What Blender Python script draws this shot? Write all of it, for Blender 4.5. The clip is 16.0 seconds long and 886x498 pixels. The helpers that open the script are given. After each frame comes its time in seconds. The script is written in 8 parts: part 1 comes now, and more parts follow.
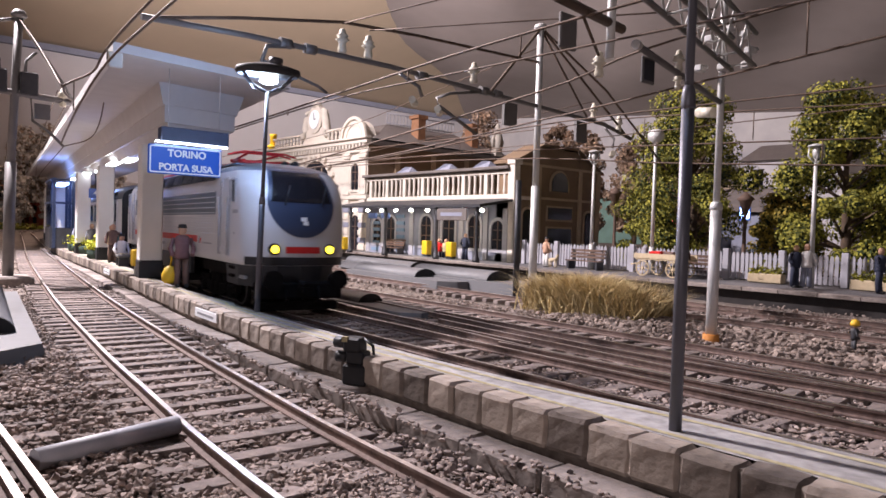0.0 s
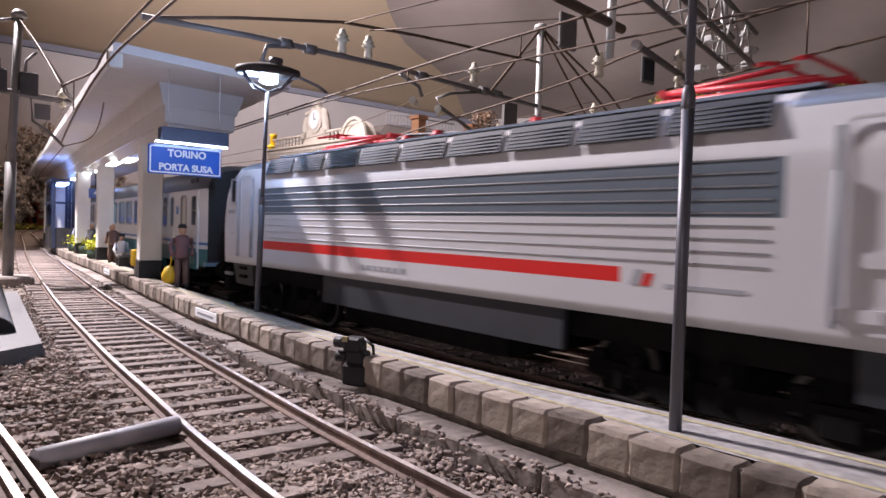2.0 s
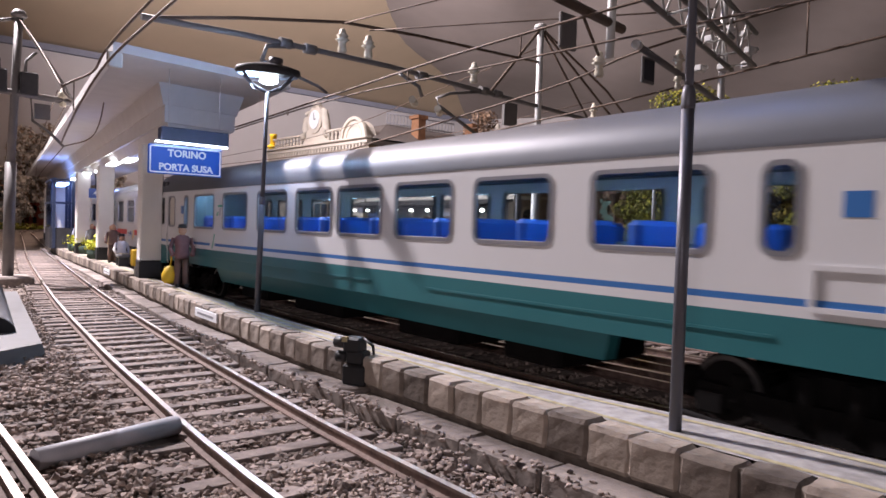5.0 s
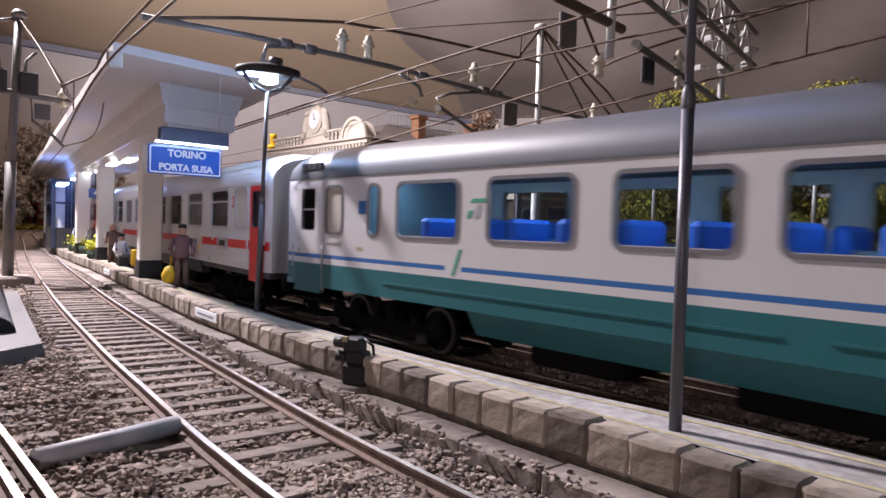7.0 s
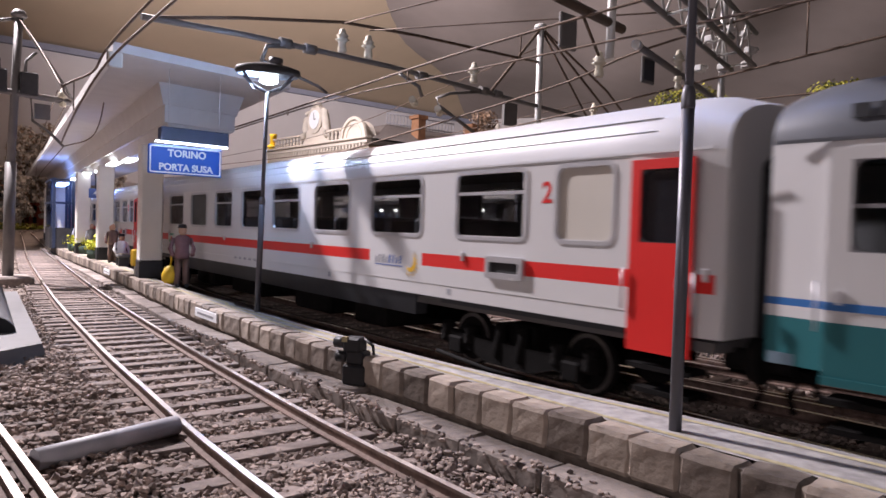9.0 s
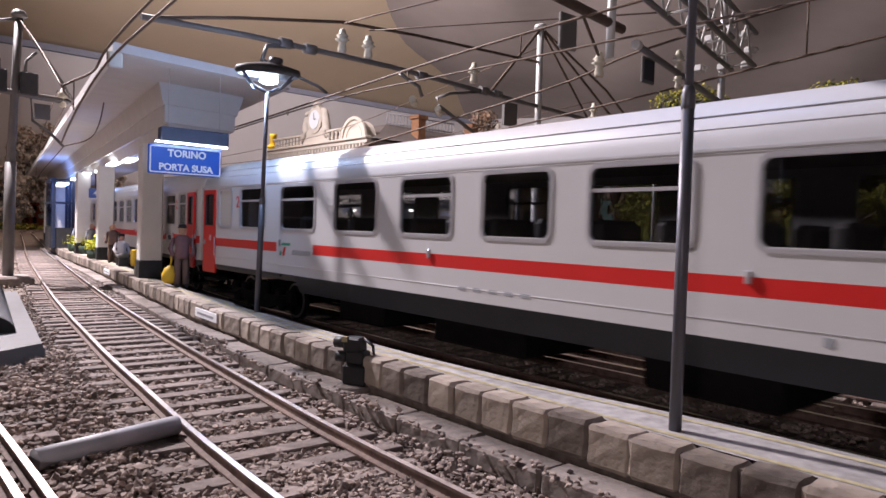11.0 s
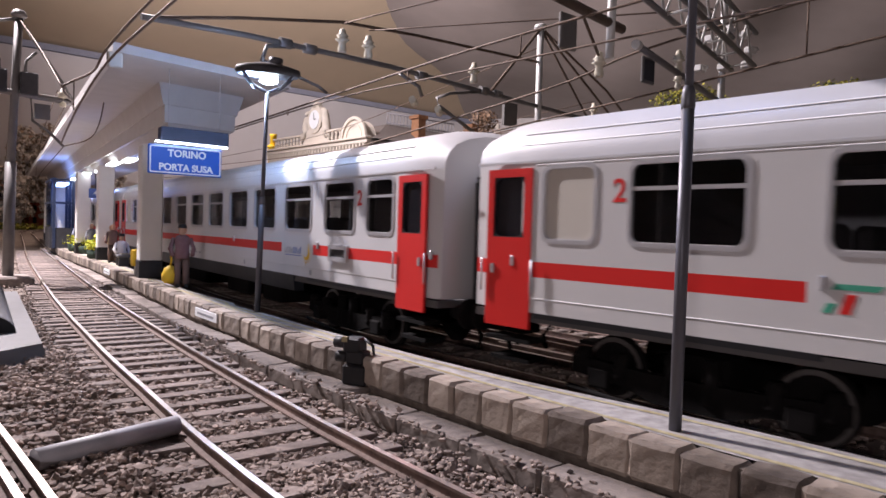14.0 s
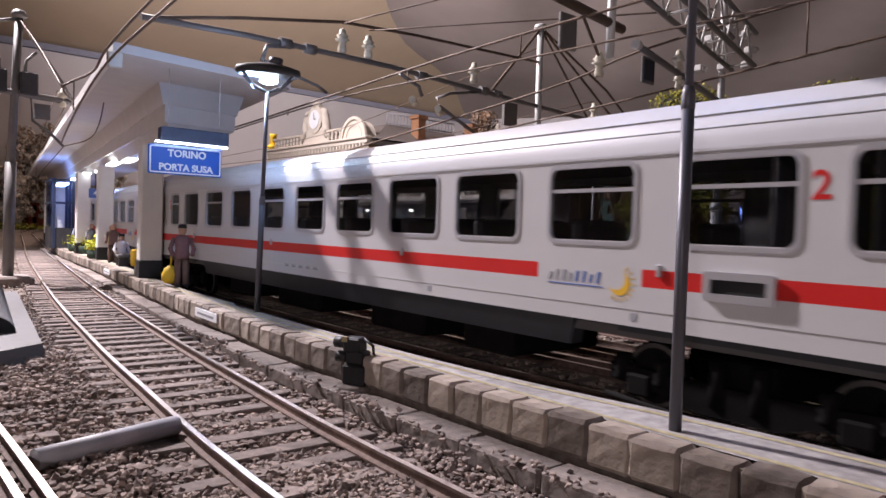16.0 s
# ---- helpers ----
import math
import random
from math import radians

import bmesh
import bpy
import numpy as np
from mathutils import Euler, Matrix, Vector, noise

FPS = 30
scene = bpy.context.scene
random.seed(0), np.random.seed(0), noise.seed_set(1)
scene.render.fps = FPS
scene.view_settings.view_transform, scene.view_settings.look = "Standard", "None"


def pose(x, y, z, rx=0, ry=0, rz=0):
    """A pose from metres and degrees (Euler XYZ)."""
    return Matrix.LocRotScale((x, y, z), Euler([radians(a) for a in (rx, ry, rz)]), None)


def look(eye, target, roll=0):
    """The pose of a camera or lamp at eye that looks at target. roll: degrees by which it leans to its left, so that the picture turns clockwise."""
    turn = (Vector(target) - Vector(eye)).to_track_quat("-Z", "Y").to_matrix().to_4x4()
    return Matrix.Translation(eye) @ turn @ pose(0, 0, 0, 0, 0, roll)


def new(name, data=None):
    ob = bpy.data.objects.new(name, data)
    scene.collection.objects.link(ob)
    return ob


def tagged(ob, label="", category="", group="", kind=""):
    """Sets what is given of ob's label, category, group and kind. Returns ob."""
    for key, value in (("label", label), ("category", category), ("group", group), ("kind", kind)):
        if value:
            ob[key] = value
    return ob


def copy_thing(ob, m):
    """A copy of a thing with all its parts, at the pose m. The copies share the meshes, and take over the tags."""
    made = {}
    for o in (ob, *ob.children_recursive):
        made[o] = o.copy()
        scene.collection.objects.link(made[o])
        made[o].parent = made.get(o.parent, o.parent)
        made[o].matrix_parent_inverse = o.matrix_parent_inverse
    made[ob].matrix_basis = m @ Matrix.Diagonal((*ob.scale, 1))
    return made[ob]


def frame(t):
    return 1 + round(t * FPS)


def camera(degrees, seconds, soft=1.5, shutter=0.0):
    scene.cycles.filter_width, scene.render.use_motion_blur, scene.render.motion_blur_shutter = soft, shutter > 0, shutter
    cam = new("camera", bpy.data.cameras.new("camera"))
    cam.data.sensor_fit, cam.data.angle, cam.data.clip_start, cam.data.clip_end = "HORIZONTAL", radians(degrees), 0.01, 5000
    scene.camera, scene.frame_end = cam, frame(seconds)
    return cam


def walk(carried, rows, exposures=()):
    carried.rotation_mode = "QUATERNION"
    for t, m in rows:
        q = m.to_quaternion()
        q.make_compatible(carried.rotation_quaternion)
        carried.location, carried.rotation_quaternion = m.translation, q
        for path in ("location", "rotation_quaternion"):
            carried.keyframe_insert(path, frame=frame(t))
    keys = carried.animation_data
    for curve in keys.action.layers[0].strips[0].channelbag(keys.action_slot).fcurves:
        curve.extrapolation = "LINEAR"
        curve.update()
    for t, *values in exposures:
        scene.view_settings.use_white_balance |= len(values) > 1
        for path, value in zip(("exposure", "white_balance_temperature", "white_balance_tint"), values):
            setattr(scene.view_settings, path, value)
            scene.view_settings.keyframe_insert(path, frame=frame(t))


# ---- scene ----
K = 1 / 87.0  # the place is a model railway: all sizes below are full-size metres, built at 1:87


def at(x, y, z, rx=0, ry=0, rz=0):
    """A pose from full-size metres, brought down to the model's size."""
    return pose(x * K, y * K, z * K, rx, ry, rz)


# ---- camera: it stands still on the ballast ----
cam = camera(66.294, 16.0, soft=1.6, shutter=0.5)
EYE = Vector((0, 0, 2.4006)) * K
AIM = EYE + Vector((-0.75042894, 0.66033243, -0.02859169))
walk(cam, [(0.0, look(EYE, AIM, 1.736)), (16.0, look(EYE, AIM, 1.736))], [(0.0, 0.0), (3.0, -0.06), (7.0, -0.08), (9.0, -0.13), (12.5, -0.2), (16.0, -0.2)])

# ---- light: a spotlight on the layout, two added unseen fills, weak room light all round ----
world = bpy.data.worlds.new("room_air")
scene.world = world
world.use_nodes = True
world.node_tree.nodes["Background"].inputs[0].default_value = (1.0, 0.93, 0.9, 1)
world.node_tree.nodes["Background"].inputs[1].default_value = 0.3


def lamp(name, kind, place, target, watts, size, colour, spread=None):
    data = bpy.data.lights.new(name, kind)
    data.energy, data.color = watts, colour
    if kind == "AREA":
        data.shape, data.size, data.size_y = "RECTANGLE", size[0] * K, size[1] * K
    elif kind in ("POINT", "SPOT"):
        data.shadow_soft_size = size * K
    if kind == "SPOT":
        data.spot_size, data.spot_blend = radians(spread), 1.0
    ob = new(name, data)
    ob.matrix_world = look(Vector(place) * K, Vector(target) * K)
    return ob


lamp("layout_spotlight", "SPOT", (-43, -0.7, 30.5), (-25, 15, 2), 27.0, 0.8, (1.0, 0.9, 0.96), 150)
# added fill that brightens the ceiling and backdrop, not a lamp of the room
up = lamp("ceiling_uplight", "AREA", (-78, -6, 38), (-128, 150, 110), 27.0, (14, 5), (1.0, 0.89, 0.94))
up.data.spread = radians(120)
# added weak fill from behind the camera, with no real lamp there
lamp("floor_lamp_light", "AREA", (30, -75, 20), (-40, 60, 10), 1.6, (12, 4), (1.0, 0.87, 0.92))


# ---- materials ----
def mat(name, colour, rough=0.7, metal=0.0, vary=0.18, grain=0.35, bump=0.25, second=None, spot=0.5, island=0.0, each=0.0, spec=0.4):
    """Procedural paint: base colour with grain of about `grain` metres and stains ten times as wide."""
    m = bpy.data.materials.new(name)
    m.use_nodes = True
    nt = m.node_tree
    bsdf = nt.nodes["Principled BSDF"]
    bsdf.inputs["Metallic"].default_value = metal
    bsdf.inputs["Specular IOR Level"].default_value = spec
    co = nt.nodes.new("ShaderNodeTexCoord")
    fine = nt.nodes.new("ShaderNodeTexNoise")
    fine.inputs["Scale"].default_value = 87.0 / grain
    fine.inputs["Detail"].default_value = 5
    wide = nt.nodes.new("ShaderNodeTexNoise")
    wide.inputs["Scale"].default_value = 8.7 / grain
    wide.inputs["Detail"].default_value = 4
    for n in (fine, wide):
        nt.links.new(co.outputs["Object"], n.inputs["Vector"])
    add = nt.nodes.new("ShaderNodeMath")
    add.operation = "ADD"
    nt.links.new(fine.outputs["Fac"], add.inputs[0])
    nt.links.new(wide.outputs["Fac"], add.inputs[1])
    last = add.outputs[0]
    for amount, node, out in ((each, "ShaderNodeObjectInfo", "Random"), (island, "ShaderNodeNewGeometry", "Random Per Island")):
        if amount:
            info = nt.nodes.new(node)
            mul = nt.nodes.new("ShaderNodeMath")
            mul.operation = "MULTIPLY_ADD"
            mul.inputs[1].default_value = amount
            nt.links.new(info.outputs[out], mul.inputs[0])
            nt.links.new(last, mul.inputs[2])
            last = mul.outputs[0]
    extra = (each + island)
    ramp = nt.nodes.new("ShaderNodeMapRange")
    ramp.inputs["From Min"].default_value, ramp.inputs["From Max"].default_value = 0.65, 1.35 + extra
    nt.links.new(last, ramp.inputs["Value"])
    mix = nt.nodes.new("ShaderNodeMix")
    mix.data_type = "RGBA"
    c = Vector(colour)
    lo = c * (1 - vary)
    hi = Vector(second) if second else c * (1 + vary)
    mix.inputs[6].default_value = (*lo, 1)
    mix.inputs[7].default_value = (*[min(v, 0.95) for v in hi], 1)
    nt.links.new(ramp.outputs["Result"], mix.inputs[0])
    nt.links.new(mix.outputs[2], bsdf.inputs["Base Color"])
    rr = nt.nodes.new("ShaderNodeMapRange")
    rr.inputs["To Min"].default_value, rr.inputs["To Max"].default_value = max(rough - 0.08, 0.03), min(rough + 0.1, 1)
    nt.links.new(wide.outputs["Fac"], rr.inputs["Value"])
    nt.links.new(rr.outputs["Result"], bsdf.inputs["Roughness"])
    if bump:
        b = nt.nodes.new("ShaderNodeBump")
        b.inputs["Strength"].default_value = bump
        b.inputs["Distance"].default_value = grain * K * 0.2
        nt.links.new(fine.outputs["Fac"], b.inputs["Height"])
        nt.links.new(b.outputs["Normal"], bsdf.inputs["Normal"])
    return m


def glow(name, colour, strength):
    m = bpy.data.materials.new(name)
    m.use_nodes = True
    b = m.node_tree.nodes["Principled BSDF"]
    b.inputs["Base Color"].default_value = (*colour, 1)
    b.inputs["Emission Color"].default_value = (*colour, 1)
    b.inputs["Emission Strength"].default_value = strength
    return m


def glass(name, colour=(0.9, 0.95, 0.95), rough=0.03):
    m = bpy.data.materials.new(name)
    m.use_nodes = True
    nt = m.node_tree
    nt.nodes.remove(nt.nodes["Principled BSDF"])
    clear, shine, mix = (nt.nodes.new("ShaderNodeBsdfTransparent"), nt.nodes.new("ShaderNodeBsdfGlossy"), nt.nodes.new("ShaderNodeMixShader"))
    edge, steep, gloss = nt.nodes.new("ShaderNodeLayerWeight"), nt.nodes.new("ShaderNodeMath"), nt.nodes.new("ShaderNodeMath")
    clear.inputs[0].default_value = (*colour, 1)
    shine.inputs["Roughness"].default_value = rough
    steep.operation, steep.inputs[1].default_value = "POWER", 4.0
    gloss.operation, gloss.inputs[1].default_value, gloss.inputs[2].default_value = "MULTIPLY_ADD", 0.7, 0.02
    nt.links.new(edge.outputs["Facing"], steep.inputs[0])
    nt.links.new(steep.outputs[0], gloss.inputs[0])
    nt.links.new(gloss.outputs[0], mix.inputs[0])
    nt.links.new(clear.outputs[0], mix.inputs[1])
    nt.links.new(shine.outputs[0], mix.inputs[2])
    nt.links.new(mix.outputs[0], nt.nodes["Material Output"].inputs[0])
    return m


M = dict(
    ballast=mat("ballast", (0.235, 0.18, 0.155), 0.95, vary=0.65, grain=0.09, bump=1.0, island=0.9, second=(0.5, 0.405, 0.355)),
    ground=mat("ballast_bed", (0.14, 0.105, 0.085), 0.95, vary=0.5, grain=0.14, bump=1.0, second=(0.24, 0.2, 0.17)),
    rubble=mat("rubble", (0.2, 0.15, 0.125), 0.95, vary=0.6, grain=0.12, bump=0.8, island=0.8, second=(0.4, 0.32, 0.27)),
    sleeper=mat("sleeper_wood", (0.185, 0.148, 0.132), 0.9, vary=0.5, grain=0.12, bump=0.9, each=0.5, second=(0.37, 0.305, 0.275)),
    rail_rust=mat("rail_rust", (0.1, 0.066, 0.055), 0.75, 0.1, vary=0.4, grain=0.1, bump=0.4, second=(0.22, 0.15, 0.125)),
    rail_top=mat("rail_steel", (0.78, 0.73, 0.69), 0.33, 1.0, vary=0.2, grain=0.3, bump=0.05),
    stone=mat("platform_stone", (0.16, 0.125, 0.11), 0.9, vary=0.7, grain=0.22, bump=1.0, each=1.1, second=(0.5, 0.42, 0.35)),
    ledge=mat("ledge_stone", (0.17, 0.14, 0.125), 0.9, vary=0.5, grain=0.14, bump=1.0, each=0.5, second=(0.34, 0.29, 0.26)),
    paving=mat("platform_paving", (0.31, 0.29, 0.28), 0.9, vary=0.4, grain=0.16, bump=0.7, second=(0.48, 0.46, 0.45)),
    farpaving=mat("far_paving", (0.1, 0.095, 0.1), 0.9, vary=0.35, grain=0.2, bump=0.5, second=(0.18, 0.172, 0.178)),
    # dark wall; the shadow strip below the far kerb is put into its near-black
    soot=mat("kerb_shade_wall", (0.03, 0.026, 0.025), 0.95, vary=0.4, grain=0.3, bump=0.4),
    yellow=mat("yellow_line", (0.45, 0.36, 0.15), 0.9, vary=0.4, grain=0.11, second=(0.52, 0.47, 0.32)),
    white=mat("white_render", (0.68, 0.66, 0.63), 0.8, vary=0.06, grain=0.5, bump=0.15),
    canopy=mat("canopy_concrete", (0.5, 0.48, 0.47), 0.85, vary=0.07, grain=0.6, bump=0.15),
    black=mat("black_plastic", (0.018, 0.018, 0.02), 0.5, vary=0.3, grain=0.2, bump=0.1),
    dark=mat("dark_iron", (0.05, 0.05, 0.055), 0.55, 0.4, vary=0.25, grain=0.2, bump=0.2),
    pole=mat("grey_pole", (0.12, 0.12, 0.14), 0.45, 0.5, vary=0.15, grain=0.4, bump=0.15),
    polelight=mat("pale_pole", (0.58, 0.57, 0.55), 0.5, 0.3, vary=0.12, grain=0.4, bump=0.15),
    wire=mat("wire_bronze", (0.11, 0.075, 0.055), 0.6, 0.5, vary=0.2, grain=0.2, bump=0),
    insul=mat("insulator", (0.6, 0.55, 0.44), 0.4, vary=0.2, grain=0.1, bump=0.1),
    lampbox=mat("lamp_box_blue", (0.05, 0.06, 0.1), 0.6, vary=0.2, grain=0.3, bump=0.1),
    signblue=mat("sign_blue", (0.025, 0.12, 0.55), 0.45, vary=0.05, grain=0.4, bump=0),
    signwhite=mat("sign_white", (0.86, 0.88, 0.9), 0.5, vary=0.03, grain=0.4, bump=0),
    led=glow("led_white", (0.75, 0.88, 1.0), 30.0),
    ledsign=glow("sign_strip", (0.8, 0.9, 1.0), 18.0),
    ledblue=glow("led_blue", (0.25, 0.4, 1.0), 14.0),
    ledwarm=glow("led_warm", (1.0, 0.93, 0.8), 14.0),
    tubeglow=glow("canopy_tube", (0.9, 0.93, 1.0), 7.0),
    headlight=glow("headlight", (1.0, 0.8, 0.05), 4.0),
    redglow=glow("red_led", (1.0, 0.05, 0.12), 4.0),
    # vehicles
    silver=mat("silver_paint", (0.56, 0.56, 0.58), 0.48, 0.08, vary=0.04, grain=1.2, bump=0.03),
    ribpaint=mat("rib_paint", (0.5, 0.51, 0.53), 0.6, vary=0.05, grain=1.0, bump=0),
    grille=mat("grille_grey", (0.045, 0.052, 0.065), 0.6, vary=0.1, grain=0.5, bump=0.05, spec=0.2),
    locogrey=mat("loco_grey", (0.12, 0.15, 0.185), 0.45, 0.2, vary=0.08, grain=0.8, bump=0.03),
    locoblue=mat("loco_navy", (0.03, 0.042, 0.08), 0.35, vary=0.1, grain=0.8, bump=0.02),
    red=mat("red_paint", (0.58, 0.016, 0.014), 0.4, vary=0.06, grain=0.8, bump=0.02),
    panto=mat("pantograph_red", (0.6, 0.03, 0.04), 0.45, vary=0.15, grain=0.3, bump=0.05),
    skirt=mat("underframe_grey", (0.028, 0.03, 0.036), 0.55, vary=0.15, grain=0.5, bump=0.1),
    # black parts; the shade under the vehicles is put into this deeper black
    under=mat("bogie_black", (0.008, 0.007, 0.007), 0.85, vary=0.4, grain=0.2, bump=0.2, spec=0.1),
    steel=mat("wheel_steel", (0.13, 0.12, 0.115), 0.55, 0.7, vary=0.2, grain=0.2, bump=0.05),
    coachwhite=mat("coach_white", (0.57, 0.565, 0.57), 0.42, vary=0.03, grain=1.5, bump=0.02),
    coachgreen=mat("coach_green", (0.018, 0.12, 0.135), 0.42, vary=0.06, grain=1.0, bump=0.02),
    coachblue=mat("coach_blue", (0.03, 0.13, 0.36), 0.42, vary=0.05, grain=1.0, bump=0.02),
    roofgrey=mat("coach_roof_grey", (0.1, 0.105, 0.12), 0.5, 0.2, vary=0.08, grain=0.9, bump=0.03),
    frame=mat("window_frame_alloy", (0.5, 0.5, 0.52), 0.4, 0.6, vary=0.06, grain=0.5, bump=0),
    framedark=mat("window_frame_dull", (0.24, 0.24, 0.26), 0.4, 0.6, vary=0.06, grain=0.5, bump=0),
    blind=mat("window_blind", (0.5, 0.47, 0.42), 0.6, vary=0.04, grain=0.5, bump=0),
    seatblue=mat("seat_blue", (0.02, 0.13, 0.62), 0.6, vary=0.1, grain=0.4, bump=0.1),
    seatdark=mat("seat_dark", (0.05, 0.045, 0.045), 0.7, vary=0.2, grain=0.4, bump=0.1),
    interior=mat("coach_interior", (0.16, 0.23, 0.29), 0.7, vary=0.08, grain=0.6, bump=0),
    interdark=mat("coach_interior_dark", (0.09, 0.085, 0.085), 0.8, vary=0.15, grain=0.6, bump=0),
    glass=glass("window_glass", (0.8, 0.83, 0.85)),
    tinted=glass("tinted_glass", (0.62, 0.63, 0.65)),
    screen=mat("windscreen_black", (0.012, 0.012, 0.016), 0.12, vary=0.2, grain=1.0, bump=0, spec=0.6),
    # buildings
    facade=mat("cream_facade", (0.62, 0.56, 0.48), 0.85, vary=0.1, grain=0.5, bump=0.15),
    brown=mat("ochre_wall", (0.19, 0.125, 0.075), 0.85, vary=0.15, grain=0.5, bump=0.15),
    ochre=mat("pale_ochre_trim", (0.4, 0.3, 0.2), 0.85, vary=0.12, grain=0.5, bump=0.15),
    lilac=mat("grey_blue_wall", (0.24, 0.25, 0.31), 0.85, vary=0.1, grain=0.5, bump=0.1),
    slate=mat("slate_roof", (0.14, 0.12, 0.11), 0.85, vary=0.2, grain=0.3, bump=0.3),
    pane=mat("dark_pane", (0.02, 0.02, 0.026), 0.12, vary=0.2, grain=0.6, bump=0),
    fence=mat("fence_paint", (0.36, 0.35, 0.38), 0.8, vary=0.12, grain=0.3, bump=0.2, each=0.25),
    bench=mat("bench_wood", (0.12, 0.075, 0.055), 0.75, vary=0.3, grain=0.2, bump=0.3),
    wood=mat("pale_wood", (0.5, 0.4, 0.26), 0.8, vary=0.2, grain=0.2, bump=0.3),
    bark=mat("bark", (0.09, 0.06, 0.04), 0.95, vary=0.4, grain=0.2, bump=0.7),
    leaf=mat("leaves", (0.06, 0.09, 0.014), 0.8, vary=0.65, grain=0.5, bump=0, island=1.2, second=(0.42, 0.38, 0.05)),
    # inner leaves: the shade inside the crown is put into this darker green
    leafdark=mat("shade_leaves", (0.018, 0.03, 0.01), 0.85, vary=0.5, grain=0.4, bump=0, island=1.2, second=(0.06, 0.085, 0.02)),
    leafyellow=mat("yellow_leaves", (0.16, 0.13, 0.02), 0.8, vary=0.5, grain=0.4, bump=0, island=1.4, second=(0.5, 0.36, 0.05)),
    leafrust=mat("autumn_leaves", (0.2, 0.12, 0.08), 0.85, vary=0.5, grain=0.4, bump=0, island=1.4, second=(0.5, 0.35, 0.24)),
    grass=mat("dry_grass", (0.4, 0.28, 0.1), 0.9, vary=0.5, grain=0.4, bump=0, island=1.4, second=(0.75, 0.6, 0.32)),
    gantry=mat("gantry_grey", (0.15, 0.14, 0.135), 0.5, 0.3, vary=0.15, grain=0.4, bump=0.1),
    cover=mat("grey_cover", (0.12, 0.12, 0.125), 0.55, vary=0.1, grain=0.4, bump=0.1),
    tube=mat("pale_tube", (0.42, 0.42, 0.45), 0.5, vary=0.3, grain=0.4, bump=0.1),
    # figures
    skin=mat("painted_skin", (0.5, 0.3, 0.2), 0.7, vary=0.1, grain=0.2, bump=0),
    coatbrown=mat("brown_coat", (0.16, 0.1, 0.085), 0.85, vary=0.2, grain=0.2, bump=0.1),
    coatplum=mat("plum_coat", (0.2, 0.11, 0.12), 0.85, vary=0.2, grain=0.2, bump=0.1),
    coatnavy=mat("navy_coat", (0.03, 0.035, 0.06), 0.85, vary=0.2, grain=0.2, bump=0.1),
    coatwhite=mat("white_coat", (0.75, 0.73, 0.7), 0.85, vary=0.1, grain=0.2, bump=0.1),
    yellowbag=mat("yellow_plastic", (0.65, 0.42, 0.02), 0.5, vary=0.1, grain=0.3, bump=0.05),
    orange=mat("orange_paint", (0.6, 0.24, 0.05), 0.7, vary=0.15, grain=0.3, bump=0.05),
    flower=mat("yellow_flowers", (0.3, 0.4, 0.04), 0.85, vary=0.4, grain=0.1, bump=0.2, island=1.0, second=(0.75, 0.7, 0.06)),
    planter=mat("dark_planter", (0.03, 0.05, 0.035), 0.7, vary=0.2, grain=0.2, bump=0.1),
    # room
    plaster=mat("pale_plaster", (0.55, 0.52, 0.52), 0.9, vary=0.05, grain=6, bump=0.05),
    beige=mat("beige_ceiling", (0.52, 0.41, 0.29), 0.9, vary=0.05, grain=8, bump=0.05),
    cloth=mat("grey_cloth", (0.3, 0.255, 0.235), 0.95, vary=0.08, grain=7, bump=0.05),
    sky=mat("painted_sky", (0.42, 0.4, 0.42), 0.9, vary=0.16, grain=5, bump=0, second=(0.55, 0.52, 0.5)),
    hill=mat("painted_hill", (0.16, 0.26, 0.22), 0.9, vary=0.2, grain=3, bump=0),
    carpet=mat("room_floor", (0.2, 0.17, 0.15), 0.9, vary=0.1, grain=5, bump=0.1),
)


# ---- building helpers ----
def part(name, bm, mats, parent=None, label="", smooth=False):
    """One mesh object from a bmesh in full-size metres, under a thing or part (or top-level)."""
    me = bpy.data.meshes.new(name)
    if smooth:
        for f in bm.faces:
            f.smooth = True
    bm.to_mesh(me)
    bm.free()
    me.transform(Matrix.Scale(K, 4))
    for m in (mats if isinstance(mats, (list, tuple)) else [mats]):
        me.materials.append(M[m] if isinstance(m, str) else m)
    ob = new(name, me)
    if parent is not None:
        ob.parent = parent
    return tagged(ob, label)


def raw(name, verts, faces, mats, parent=None, label=""):
    me = bpy.data.meshes.new(name)
    me.from_pydata((np.asarray(verts, float) * K).tolist(), [], faces if isinstance(faces, list) else faces.tolist())
    for m in (mats if isinstance(mats, (list, tuple)) else [mats]):
        me.materials.append(M[m])
    ob = new(name, me)
    if parent is not None:
        ob.parent = parent
    return tagged(ob, label)


def piece(name, mesh, parent, m):
    """A further object on a mesh that alike pieces share."""
    ob = new(name, mesh)
    ob.parent = parent
    ob.matrix_basis = m
    return ob


def thing(name, label, category, m=None, group="", kind=""):
    ob = new(name)
    ob.empty_display_size = 0.005
    if m is not None:
        ob.matrix_basis = m
    return tagged(ob, label, category, group, kind)


